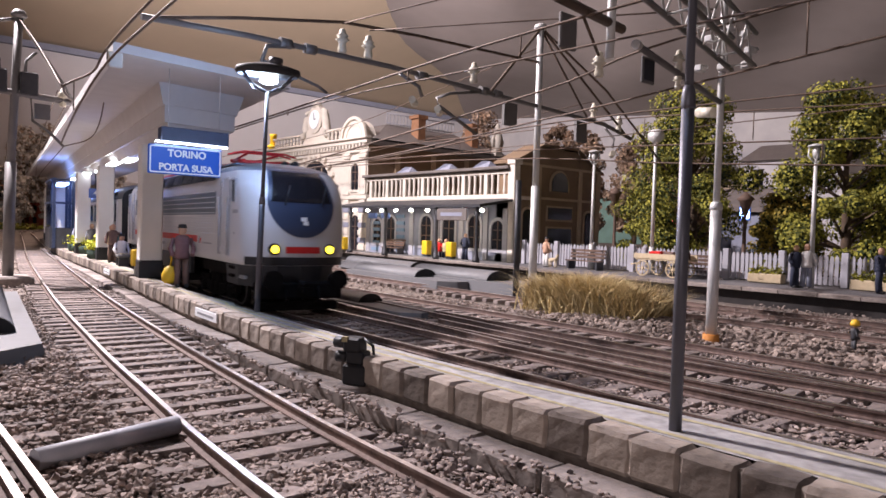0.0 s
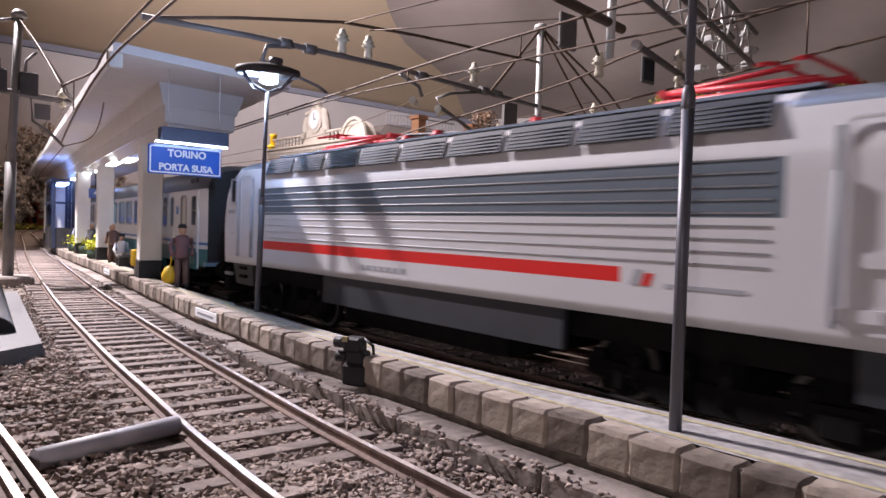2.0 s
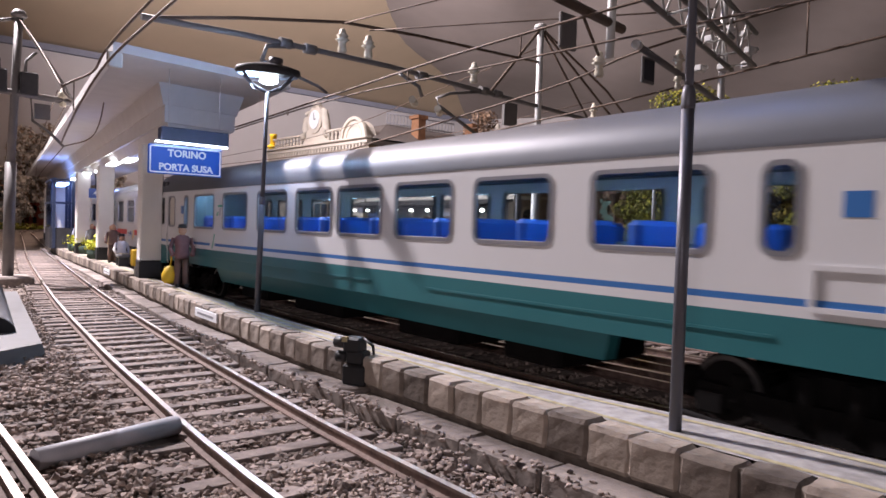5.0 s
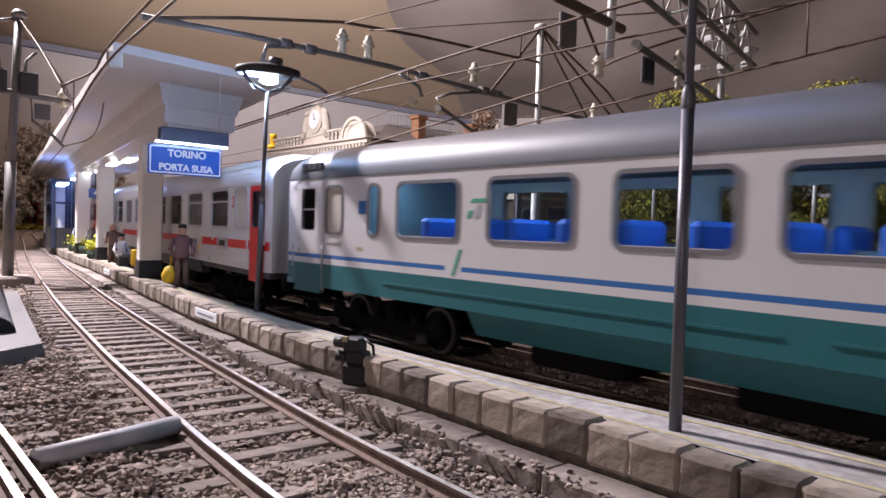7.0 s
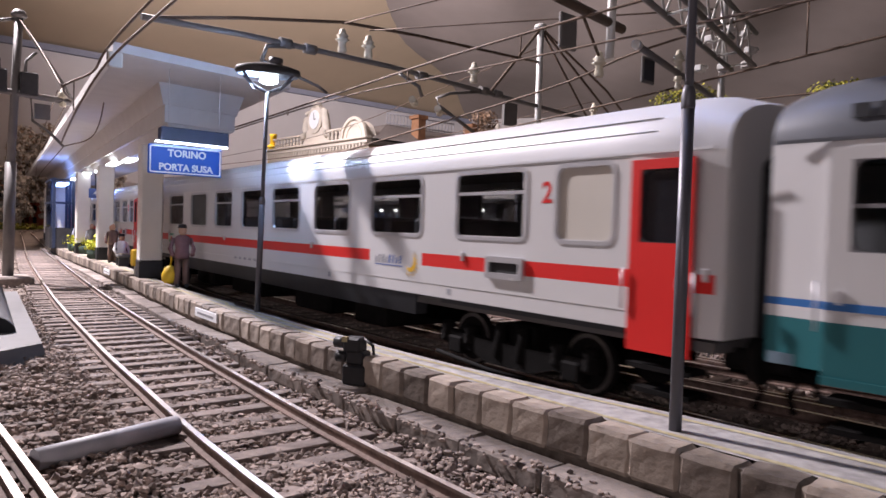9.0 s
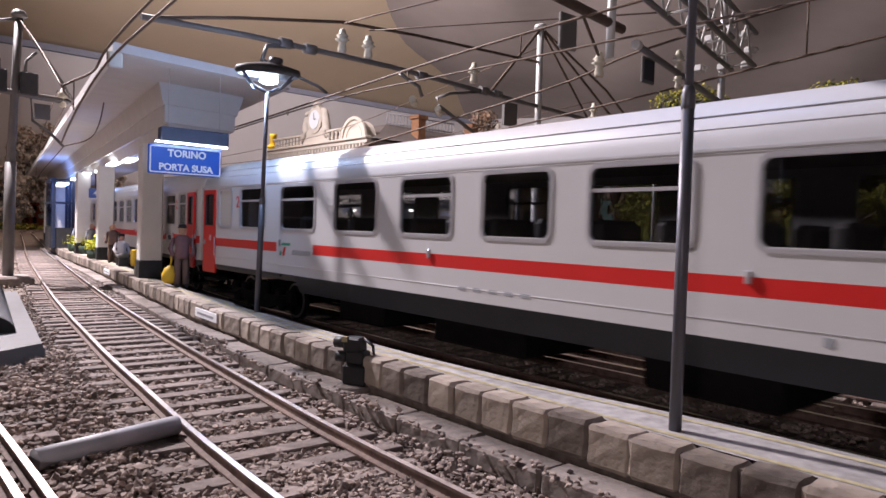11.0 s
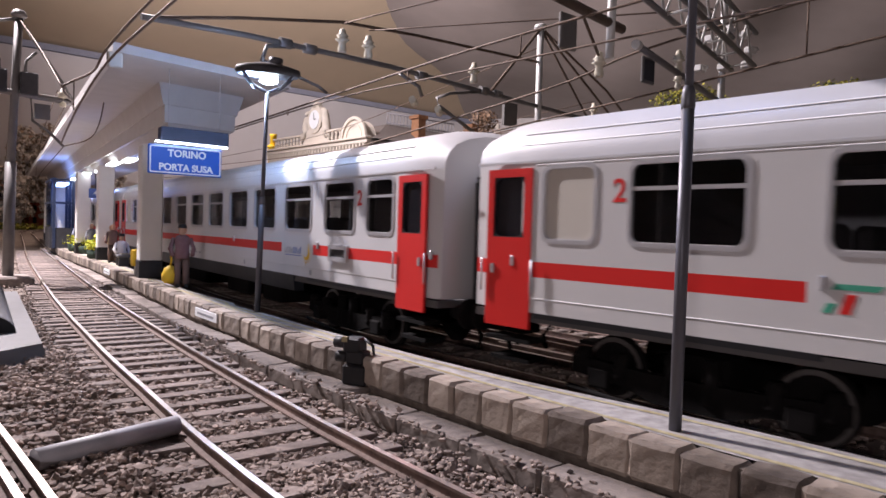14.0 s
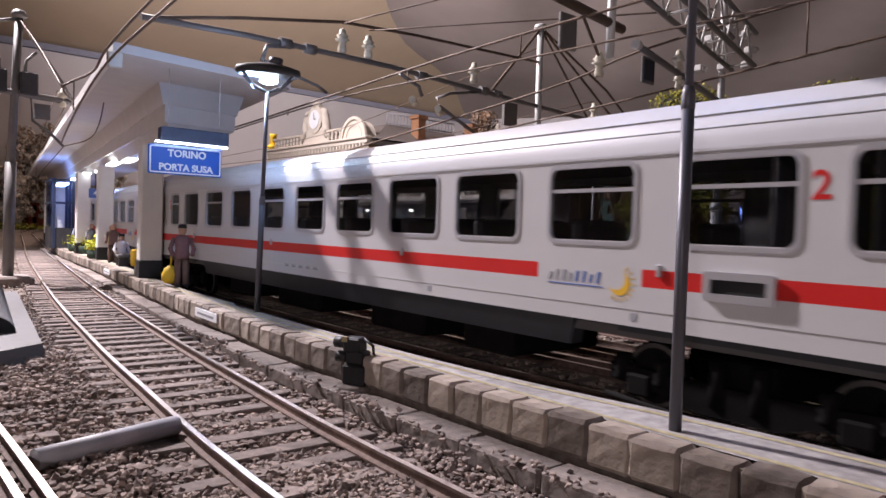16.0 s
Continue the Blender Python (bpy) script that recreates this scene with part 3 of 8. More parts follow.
# ---- the train ----
def bogie(parent, u, wheelbase, name="bogie", r=0.46, half=1.12):
    """A bogie frame with its springs, boxes and two axles."""
    bm = bmesh.new()
    for sgn in (-1, 1):
        y = sgn * half
        plate(bm, [(u - wheelbase / 2 - 0.45, 0.5), (u - wheelbase / 2 + 0.4, 0.42), (u - 0.5, 0.3), (u + 0.5, 0.3), (u + wheelbase / 2 - 0.4, 0.42),
                   (u + wheelbase / 2 + 0.45, 0.5), (u + wheelbase / 2 + 0.45, 0.72), (u + 0.6, 0.66), (u - 0.6, 0.66), (u - wheelbase / 2 - 0.45, 0.72)], y - 0.07, y + 0.07)
        for a in (-wheelbase / 2, wheelbase / 2):
            lathe(bm, u + a - 0.3, y, [(0.1, 0.5), (0.13, 0.55), (0.1, 0.6), (0.13, 0.65), (0.1, 0.7), (0.13, 0.76), (0.1, 0.84)], 8)
            lathe(bm, u + a + 0.3, y, [(0.1, 0.5), (0.13, 0.55), (0.1, 0.6), (0.13, 0.65), (0.1, 0.7), (0.13, 0.76), (0.1, 0.84)], 8)
            box(bm, u + a - 0.17, u + a + 0.17, y - 0.12, y + 0.12, 0.34, 0.62, bevel=0.03)
        tube(bm, [(u - 0.25, y, 0.42), (u - 0.25, y, 0.95)], 0.11, 8)
        tube(bm, [(u + 0.25, y, 0.42), (u + 0.25, y, 0.95)], 0.11, 8)
        tube(bm, [(u - wheelbase / 2 - 0.5, y + sgn * 0.1, 0.3), (u - 0.4, y + sgn * 0.1, 0.2), (u + 0.4, y + sgn * 0.1, 0.2)], 0.035, 6)
    box(bm, u - 0.4, u + 0.4, -1.0, 1.0, 0.5, 0.95)
    fr = part(name, bm, "under", parent, "black bogie frame, darkened for the shade below the body")
    for a in (-wheelbase / 2, wheelbase / 2):
        for sgn in (-1, 1):
            y = sgn * 0.76
            bm = bmesh.new()
            tube(bm, [(u + a, y - 0.06, 0.1 + r), (u + a, y + 0.06, 0.1 + r)], r, 24)
            tube(bm, [(u + a, y + sgn * 0.06, 0.1 + r), (u + a, y + sgn * 0.075, 0.1 + r)], r * 0.93, 24, 1)
            tube(bm, [(u + a, y + sgn * 0.075, 0.1 + r), (u + a, y + sgn * 0.085, 0.1 + r)], r * 0.8, 20)
            part("wheel", bm, ["under", "steel"], fr, "black wheel with a bright tyre rim")
        bm = bmesh.new()
        tube(bm, [(u + a, -0.68, 0.1 + r), (u + a, 0.68, 0.1 + r)], 0.09, 8)
        part("axle", bm, "under", fr)


def buffers(parent, u, sgn):
    for y in (-0.87, 0.87):
        bm = bmesh.new()
        tube(bm, [(u, y, 1.02), (u + sgn * 0.35, y, 1.02)], 0.13, 10)
        tube(bm, [(u + sgn * 0.35, y, 1.02), (u + sgn * 0.45, y, 1.02)], 0.25, 14)
        part("buffer", bm, "under", parent)
    bm = bmesh.new()
    tube(bm, [(u, 0, 0.9), (u + sgn * 0.42, 0, 0.86)], 0.1, 8)
    box(bm, min(u, u + sgn * 0.45), max(u, u + sgn * 0.45), -0.12, 0.12, 0.7, 0.84)
    for y in (-0.45, 0.45):
        tube(bm, [(u, y, 0.85), (u + sgn * 0.2, y, 0.6), (u + sgn * 0.12, y, 0.38)], 0.04, 6)
    part("coupling", bm, "under", parent)


def coach(label, windows, doors, paint, roof, end_paint, seats, inner, floor_z=1.15, sill=1.25, blinds=(), slim=(), pane="tinted", half=13.05):
    """A passenger coach. windows: (from, to, low, high, kind) along its length; paint(u, z) names the skin there."""
    v = thing("passenger_coach", label, "train coach", group="vehicles of the train")
    names = []

    def mi(n):
        if n not in names:
            names.append(n)
        return names.index(n)

    hw = 1.41
    us = sorted({-half, half, *[round(x, 3) for w in windows for x in w[:2]], *[round(x, 3) for d in doors for x in d[:2]], *np.round(np.arange(-half, half, 0.5), 3),
                 *[x for x in (-11.9, 11.9, -10.9, 10.9, 5.7, 7.45, 6.6, 8.35, -7.45, -7.05, -6.1, -8.15, -6.43)]})
    zs = sorted({sill, 3.4, *[z for w in windows for z in w[2:4]], 1.6, 1.66, 1.72, 1.8, 1.76, 1.98, 3.28, 1.3})
    bm = bmesh.new()
    grid = {}

    def vert(u, y, z):
        k = (round(u, 3), y, round(z, 3))
        if k not in grid:
            t = max(0, abs(u) - (half - 0.75)) / 0.75
            grid[k] = bm.verts.new((u, y * (1 - 0.085 * t), z))
        return grid[k]

    for sgn in (-1, 1):
        for a, b in zip(us, us[1:]):
            for c, d in zip(zs, zs[1:]):
                um, zm = (a + b) / 2, (c + d) / 2
                if any(w[0] + 0.03 < um < w[1] - 0.03 and w[2] + 0.01 < zm < w[3] - 0.01 for w in windows):
                    continue
                q = [vert(a, sgn * hw, c), vert(b, sgn * hw, c), vert(b, sgn * hw, d), vert(a, sgn * hw, d)]
                f = bm.faces.new(q if sgn < 0 else q[::-1])
                f.material_index = mi(paint(um, zm))
    part("side_wall", bm, names, v, "painted steel side walls")
    # roof: a barrel with rounded ends
    bm = bmesh.new()
    prof = [(hw, 3.4), (1.40, 3.55), (1.33, 3.74), (1.18, 3.92), (0.9, 4.07), (0.5, 4.16), (0, 4.19)]
    prof = prof + [(-y, z) for y, z in prof[-2::-1]]
    stations = [-half, -half + 0.12, -half + 0.4, -half + 0.75] + list(np.linspace(-half + 1.5, half - 1.5, 16)) + [half - 0.75, half - 0.4, half - 0.12, half]
    rows = []
    for u in stations:
        t = max(0, abs(u) - (half - 0.75)) / 0.75
        rows.append([bm.verts.new((u, y * (1 - 0.085 * t), 3.4 + (z - 3.4) * (1 - 0.22 * t * t))) for y, z in prof])
    for r0, r1 in zip(rows, rows[1:]):
        for k in range(len(prof) - 1):
            f = bm.faces.new((r0[k], r1[k], r1[k + 1], r0[k + 1]))
            f.smooth = True
    rf = part("roof", bm, roof, v, "smooth curved coach roof")
    if roof == "silver":
        for y, z in ((1.36, 3.66), (1.27, 3.83)):
            for sgn in (-1, 1):
                bm = bmesh.new()
                tube(bm, [(-half + 0.9, sgn * y, z), (half - 0.9, sgn * y, z)], 0.009, 5)
                part("roof_rib", bm, roof, rf)
    for sgn in (-1, 1):
        bm = bmesh.new()
        box(bm, -half + 0.1, half - 0.1, sgn * 1.41 - 0.012, sgn * 1.41 + 0.02, 3.39, 3.425)
        part("gutter", bm, roof, rf)
    for u in (half - 1.2, -half + 1.2) if roof != "silver" else ():
        for k in range(4):
            bm = bmesh.new()
            plate(bm, [(u - 0.42 + k * 0.21, 3.6), (u - 0.26 + k * 0.21, 3.6), (u - 0.26 + k * 0.21, 3.74), (u - 0.42 + k * 0.21, 3.74)], -1.41, -1.36)
            part("roof_vent", bm, "skirt", rf)
    # ends with gangway
    for sgn in (-1, 1):
        e = sgn * half
        bm = bmesh.new()
        w = hw * 0.915
        top = [(y * 0.915, 3.4 + (z - 3.4) * 0.78) for y, z in prof]
        ol = [(-w, 1.25)] + [(w, 1.25)] + top
        vs = [bm.verts.new((e, y, z)) for y, z in ol]
        bm.faces.new(vs if sgn > 0 else vs[::-1])
        part("end_wall", bm, end_paint, v)
        bm = bmesh.new()
        for y in (-0.58, 0.58):
            tube(bm, [(e + sgn * 0.16, y, 1.1), (e + sgn * 0.16, y, 3.2)], 0.14, 8)
        tube(bm, [(e + sgn * 0.16, -0.6, 3.2), (e + sgn * 0.16, -0.3, 3.38), (e + sgn * 0.16, 0.3, 3.38), (e + sgn * 0.16, 0.6, 3.2)], 0.14, 8)
        box(bm, min(e, e + sgn * 0.1), max(e, e + sgn * 0.1), -0.5, 0.5, 1.15, 3.2)
        box(bm, min(e, e + sgn * 0.25), max(e, e + sgn * 0.25), -0.5, 0.5, 1.1, 1.16)
        part("gangway", bm, "black", v, "black rubber gangway bellows")
        buffers(v, e - sgn * 0.15, sgn)
    # floor, ceiling, partitions, seats
    bm = bmesh.new()
    box(bm, -half + 0.05, half - 0.05, -1.34, 1.34, 1.1, 1.22)
    box(bm, -half + 0.3, half - 0.3, -1.3, 1.3, 3.42, 3.46)
    part("floor_and_ceiling", bm, inner, v)
    bm = bmesh.new()
    box(bm, -half + 1.9, half - 1.9, 0.42, 0.46, 1.22, 2.3)
    for u in (-10.9, 10.9, -9.9, 9.9):
        box(bm, u - 0.02, u + 0.02, -1.34, 1.34, 1.22, 3.42)
    part("partition", bm, inner, v)
    for k in range(-8, 9):
        for y in (-0.85, 0.75):
            bm = bmesh.new()
            u = k * 1.02
            box(bm, u - 0.11, u + 0.11, y - 0.48, y + 0.48, 1.55, 2.6, bevel=0.07)
            box(bm, u + 0.05, u + 0.5, y - 0.48, y + 0.48, 1.5, 1.68, bevel=0.04)
            part("seat", bm, seats, v)
    # windows
    for w in windows:
        u0, u1, z0, z1, kind = w
        for sgn in (-1, 1):
            y = sgn * hw
            bm = bmesh.new()
            ring(bm, u0 - 0.05, u1 + 0.05, z0 - 0.05, z1 + 0.05, 0.06, y + sgn * 0.014, y - sgn * 0.04, 0.16)
            if kind == "slide":
                box(bm, u0, u1, min(y, y - sgn * 0.02), max(y, y - sgn * 0.02), z1 - 0.34, z1 - 0.29)
            if kind == "door":
                box(bm, u0, u1, min(y, y - sgn * 0.02), max(y, y - sgn * 0.02), (z0 + z1) / 2 - 0.02, (z0 + z1) / 2 + 0.02)
            wf = part("window", bm, "black" if kind == "reddoor" else ("framedark" if inner == "interior" else "frame"), v)
            bm = bmesh.new()
            plate(bm, [(u0, z0), (u1, z0), (u1, z1), (u0, z1)], y - sgn * 0.03, y - sgn * 0.04)
            pn = part("pane", bm, "blind" if kind == "blind" else ("screen" if kind == "reddoor" else pane), wf)
            pn.visible_shadow = kind in ("blind", "reddoor")
    # doors: panel joints, steps, handles
    for d0, d1, skin, sgn0 in doors:
        for sgn in (-1, 1):
            y = sgn * hw
            bm = bmesh.new()
            lo = 1.0
            hole = next(w for w in windows if d0 < w[0] and w[1] < d1)
            net = [[bm.verts.new((a, y - sgn * 0.03, c)) for a in (d0, hole[0], hole[1], d1)] for c in (lo, hole[2], hole[3], 3.32)]
            cells = [bm.faces.new((net[j][i], net[j][i + 1], net[j + 1][i + 1], net[j + 1][i])) for i in range(3) for j in range(3) if (i, j) != (1, 1)]
            grown = bmesh.ops.extrude_face_region(bm, geom=cells)
            for w in grown["geom"]:
                if isinstance(w, bmesh.types.BMVert):
                    w.co.y += sgn * 0.052
            bmesh.ops.recalc_face_normals(bm, faces=bm.faces)
            dr = part("door", bm, skin, v, "entrance door of the coach")
            bm = bmesh.new()
            for u in (d0 - 0.06, d1 + 0.06):
                tube(bm, [(u, y + sgn * 0.06, 1.5), (u, y + sgn * 0.06, 2.0)], 0.016, 6)
            u = d1 - 0.14 if sgn0 > 0 else d0 + 0.14
            box(bm, u - 0.025, u + 0.025, min(y, y + sgn * 0.05), max(y, y + sgn * 0.05), 1.78, 1.92)
            part("handle", bm, "frame", dr)
            bm = bmesh.new()
            box(bm, d0, d1, min(y - sgn * 0.4, y - sgn * 0.02), max(y - sgn * 0.4, y - sgn * 0.02), 0.78, 0.84)
            box(bm, d0 + 0.05, d1 - 0.05, min(y - sgn * 0.5, y - sgn * 0.08), max(y - sgn * 0.5, y - sgn * 0.08), 0.48, 0.54)
            part("step", bm, "under", v)
    for u in (-9.5, 9.5):
        bogie(v, u, 2.56)
    return v


def body_panel(v, u0, u1, z0, z1, z_in, name, material, label=""):
    for sgn in (-1, 1):
        bm = bmesh.new()
        y0, y1 = sgn * 1.40, sgn * 1.30
        a = [bm.verts.new(p) for p in ((u0, y0, z1), (u1, y0, z1), (u1 - 0.15, y1, z0), (u0 + 0.15, y1, z0))]
        b = [bm.verts.new((p.co.x, p.co.y - sgn * 0.25, p.co.z)) for p in a]
        bm.faces.new(a if sgn < 0 else a[::-1])
        for k in range(4):
            bm.faces.new((a[k], b[k], b[(k + 1) % 4], a[(k + 1) % 4]))
        part(name, bm, material, v, label)


def logo_bars(v, u, z, rows, name="emblem"):
    """Plain coloured bars on the near side: rows of (u0, u1, z0, z1, slant, material)."""
    for u0, u1, z0, z1, sl, m in rows:
        bm = bmesh.new()
        plate(bm, [(u + u0, z + z0), (u + u1, z + z0), (u + u1 + sl, z + z1), (u + u0 + sl, z + z1)], -1.416, -1.409)
        part(name, bm, m, v)


def sun_emblem(v, u, z):
    bm = bmesh.new()
    r = 0.16
    a = [(u + r * math.cos(radians(k)), z + r * math.sin(radians(k))) for k in range(-150, 61, 15)]
    b = [(u - 0.06 + 0.15 * math.cos(radians(k)), z + 0.06 + 0.15 * math.sin(radians(k))) for k in range(45, -136, -15)]
    plate(bm, a + b, -1.416, -1.409)
    for k in range(-120, 61, 20):
        c, s = math.cos(radians(k)), math.sin(radians(k))
        plate(bm, [(u + c * 0.19 - s * 0.012, z + s * 0.19 + c * 0.012), (u + c * 0.25, z + s * 0.25), (u + c * 0.19 + s * 0.012, z + s * 0.19 - c * 0.012)], -1.416, -1.409)
    part("emblem", bm, "flower_yellow", v)


M["flower_yellow"] = mat("sun_yellow", (0.75, 0.45, 0.03), 0.5, vary=0.03, bump=0)
M["emblem_blue"] = mat("emblem_blue", (0.1, 0.16, 0.4), 0.5, vary=0.03, bump=0)
M["emblem_grey"] = mat("emblem_grey", (0.3, 0.31, 0.34), 0.5, vary=0.03, bump=0)
M["emblem_green"] = mat("emblem_green", (0.05, 0.3, 0.2), 0.5, vary=0.03, bump=0)
Y_SIDE = -1.413


def side_text(v, text, u, z, size, m, label="", slant=0.0):
    words("class_number", text, size, m, v, Matrix.Translation((u * K, Y_SIDE * K, z * K)) @ pose(0, 0, 0, 90, 0, 0), label, 0.003, 0.006, slant)


def intercity(label, wins, logo_u=None, logo2_u=None):
    band = (1.76, 1.98)
    gap = []
    if logo_u is not None:
        gap.append(logo_u)
    if logo2_u is not None:
        gap.append(logo2_u)

    def paint(u, z):
        if band[0] < z < band[1] and not any(a < u < b for a, b in gap) and abs(u) < 12.9:
            return "red"
        return "coachwhite"

    W = [(u0, u1, 2.3, 3.3, k) for u0, u1, k in wins] + [(12.0, 12.6, 2.32, 3.2, "reddoor"), (-12.6, -12.0, 2.32, 3.2, "reddoor")]
    v = coach(label, W, [(11.86, 12.72, "red", 1), (-12.72, -11.86, "red", -1)], paint, "silver", "coachwhite", "seatdark", "interdark")
    body_panel(v, -7.3, 7.3, 0.86, 1.25, 0, "skirt", "skirt", "dark grey underfloor skirt")
    for u in (-9.9, 9.9):
        for sgn in (-1, 1):
            bm = bmesh.new()
            box(bm, u - 1.9, u + 1.9, min(sgn * 1.38, sgn * 1.3), max(sgn * 1.38, sgn * 1.3), 1.17, 1.26)
            part("sole_bar", bm, "skirt", v)
    for u, w in ((-5, 1.6), (-1.5, 2.2), (2.6, 1.8), (5.2, 1.2)):
        bm = bmesh.new()
        box(bm, u - w / 2, u + w / 2, -1.1, 1.1, 0.42, 1.1, bevel=0.05)
        part("equipment_box", bm, "under", v)
    # air grille and route box
    bm = bmesh.new()
    ring(bm, 9.2, 10.02, 1.68, 2.02, 0.09, -1.47, -1.40, 0.04)
    g = part("grille_frame", bm, "frame", v)
    bm = bmesh.new()
    plate(bm, [(9.28, 1.76), (9.94, 1.76), (9.94, 1.94), (9.28, 1.94)], -1.425, -1.415)
    part("grille", bm, "black", g)
    side_text(v, "2", 10.42, 2.95, 0.42, "red", "red class number")
    side_text(v, "2", -10.42, 2.95, 0.42, "red", "red class number")
    if logo_u is not None:
        logo_bars(v, logo_u[0] + 0.2, 1.7, [(0, 0.95, 0.0, 0.018, 0, "emblem_blue")] + [(0.12 * k, 0.12 * k + (0.05 if k != 2 else 0.07), 0.05, (0.16 if k in (0, 3, 6) else 0.2), 0.03, "emblem_grey" if k < 4 else "emblem_blue") for k in range(8)])
        sun_emblem(v, logo_u[0] + 1.42, 1.78)
    if logo2_u is not None:
        logo_bars(v, -8.0, 1.68, [(0, 0.09, 0, 0.1, 0.05, "emblem_green"), (0.16, 0.26, 0, 0.2, 0.06, "red"), (0.08, 0.5, 0.24, 0.3, 0.05, "emblem_green")] + [(0.62 + 0.085 * k, 0.67 + 0.085 * k, 0.04, 0.15, 0.02, "emblem_grey") for k in range(10)])
    for z in (1.46, 3.36):
        bm = bmesh.new()
        tube(bm, [(-11.8, -1.412, z), (11.8, -1.411, z)], 0.006, 6)
        part("body_bead", bm, "coachwhite", v)
    # small rivets, lamp irons and data marks
    for u in (-12.2, -8, -2.4, 3.2, 8.6, 12.9):
        bm = bmesh.new()
        box(bm, u - 0.03, u + 0.03, -1.45, -1.40, 1.9, 2.05, bevel=0.01)
        part("bracket", bm, "frame", v)
    logo_bars(v, 0, 1.42, [(-1.6 + 0.35 * k, -1.42 + 0.35 * k, 0, 0.06, 0, "emblem_grey") for k in range(5)] + [(4.0, 4.1, -0.1, 0.0, 0, "emblem_grey"), (8.2, 8.3, -0.1, 0, 0, "emblem_grey")], "data_mark")
    return v


def green_coach():
    def paint(u, z):
        if z < 1.6:
            return "coachgreen"
        if 1.72 < z < 1.8 and not (-7.45 < u < -7.05):
            return "coachblue"
        return "coachwhite"

    big = [(6.55, 8.2), (4.2, 5.8), (2.0, 3.6), (-0.1, 1.5), (-2.0, -0.4), (-4.13, -2.53), (-6.46, -4.82), (-8.79, -7.18)]
    W = [(a, b, 2.25, 3.2, "plain") for a, b in big] + [(8.86, 9.2, 2.27, 3.2, "plain"), (10.3, 10.95, 2.28, 3.2, "blind"), (-9.7, -9.4, 2.25, 3.2, "plain"),
                                                       (-11.25, -10.66, 2.27, 3.2, "blind"), (11.66, 12.24, 2.3, 3.2, "door"), (-12.24, -11.66, 2.3, 3.2, "door")]
    v = coach("white and teal first class coach with blue seats", W, [(11.35, 12.45, "coachwhite", 1), (-12.45, -11.35, "coachwhite", -1)], paint, "roofgrey", "black", "seatblue", "interior", sill=1.1, pane="glass")
    for d0 in (11.35, -12.45):
        bm = bmesh.new()
        box(bm, d0 + 0.002, d0 + 1.098, -1.437, -1.40, 1.0, 1.6)
        box(bm, d0 + 0.0, d0 + 1.1, -1.46, -1.40, 0.98, 1.06)
        part("door_kick_plate", bm, "coachgreen", v, "teal lower door panel")
        bm = bmesh.new()
        box(bm, d0 + 0.004, d0 + 1.096, -1.438, -1.40, 1.72, 1.8)
        part("stripe", bm, "coachblue", v)
    body_panel(v, -6.9, 6.9, 0.72, 1.12, 0, "skirt", "coachgreen", "teal underfloor skirt")
    for u, w in ((-5, 1.6), (-1.5, 2.2), (2.6, 1.8), (5.2, 1.2)):
        bm = bmesh.new()
        box(bm, u - w / 2, u + w / 2, -1.1, 1.1, 0.4, 1.05, bevel=0.05)
        part("equipment_box", bm, "under", v)
    side_text(v, "1", -7.25, 1.84, 0.62, "emblem_green", "green class number", 0.4)
    logo_bars(v, -6.95, 2.6, [(0, 0.1, 0, 0.12, 0.05, "emblem_green"), (0.18, 0.28, 0, 0.22, 0.06, "emblem_grey"), (0.08, 0.42, 0.25, 0.31, 0.05, "emblem_green")])
    logo_bars(v, 9.64, 2.64, [(0, 0.27, 0, 0.26, 0, "coachblue")], "pictogram")
    logo_bars(v, -10.05, 2.66, [(0, 0.26, 0, 0.25, 0, "coachblue")], "pictogram")
    logo_bars(v, -10.1, 1.95, [(0, 0.2, 0, 0.06, 0, "yellow")], "pictogram")
    bm = bmesh.new()
    ring(bm, 9.35, 10.15, 1.67, 2.16, 0.06, -1.44, -1.40, 0.03)
    part("hatch", bm, "coachwhite", v)
    bm = bmesh.new()
    for u0, u1, z in ((-1.5, 1.2, 1.35), (3.0, 9.0, 1.35), (-9.2, -2.0, 1.35), (10.3, 10.95, 2.06), (-11.25, -10.66, 2.06)):
        bm = bmesh.new()
        box(bm, u0, u1, -1.43, -1.40, z, z + 0.035)
        part("rib", bm, "coachgreen" if z < 1.5 else "coachwhite", v)
    for u in [-9.75] + [-8.2 + 2.25 * k for k in range(9)]:
        bm = bmesh.new()
        box(bm, u, u + 0.7, -0.9, -0.6, 3.36, 3.418)
        part("interior_light", bm, "led_inside", v)
    return v


M["led_inside"] = glow("led_inside", (0.5, 0.78, 1.0), 22.0)


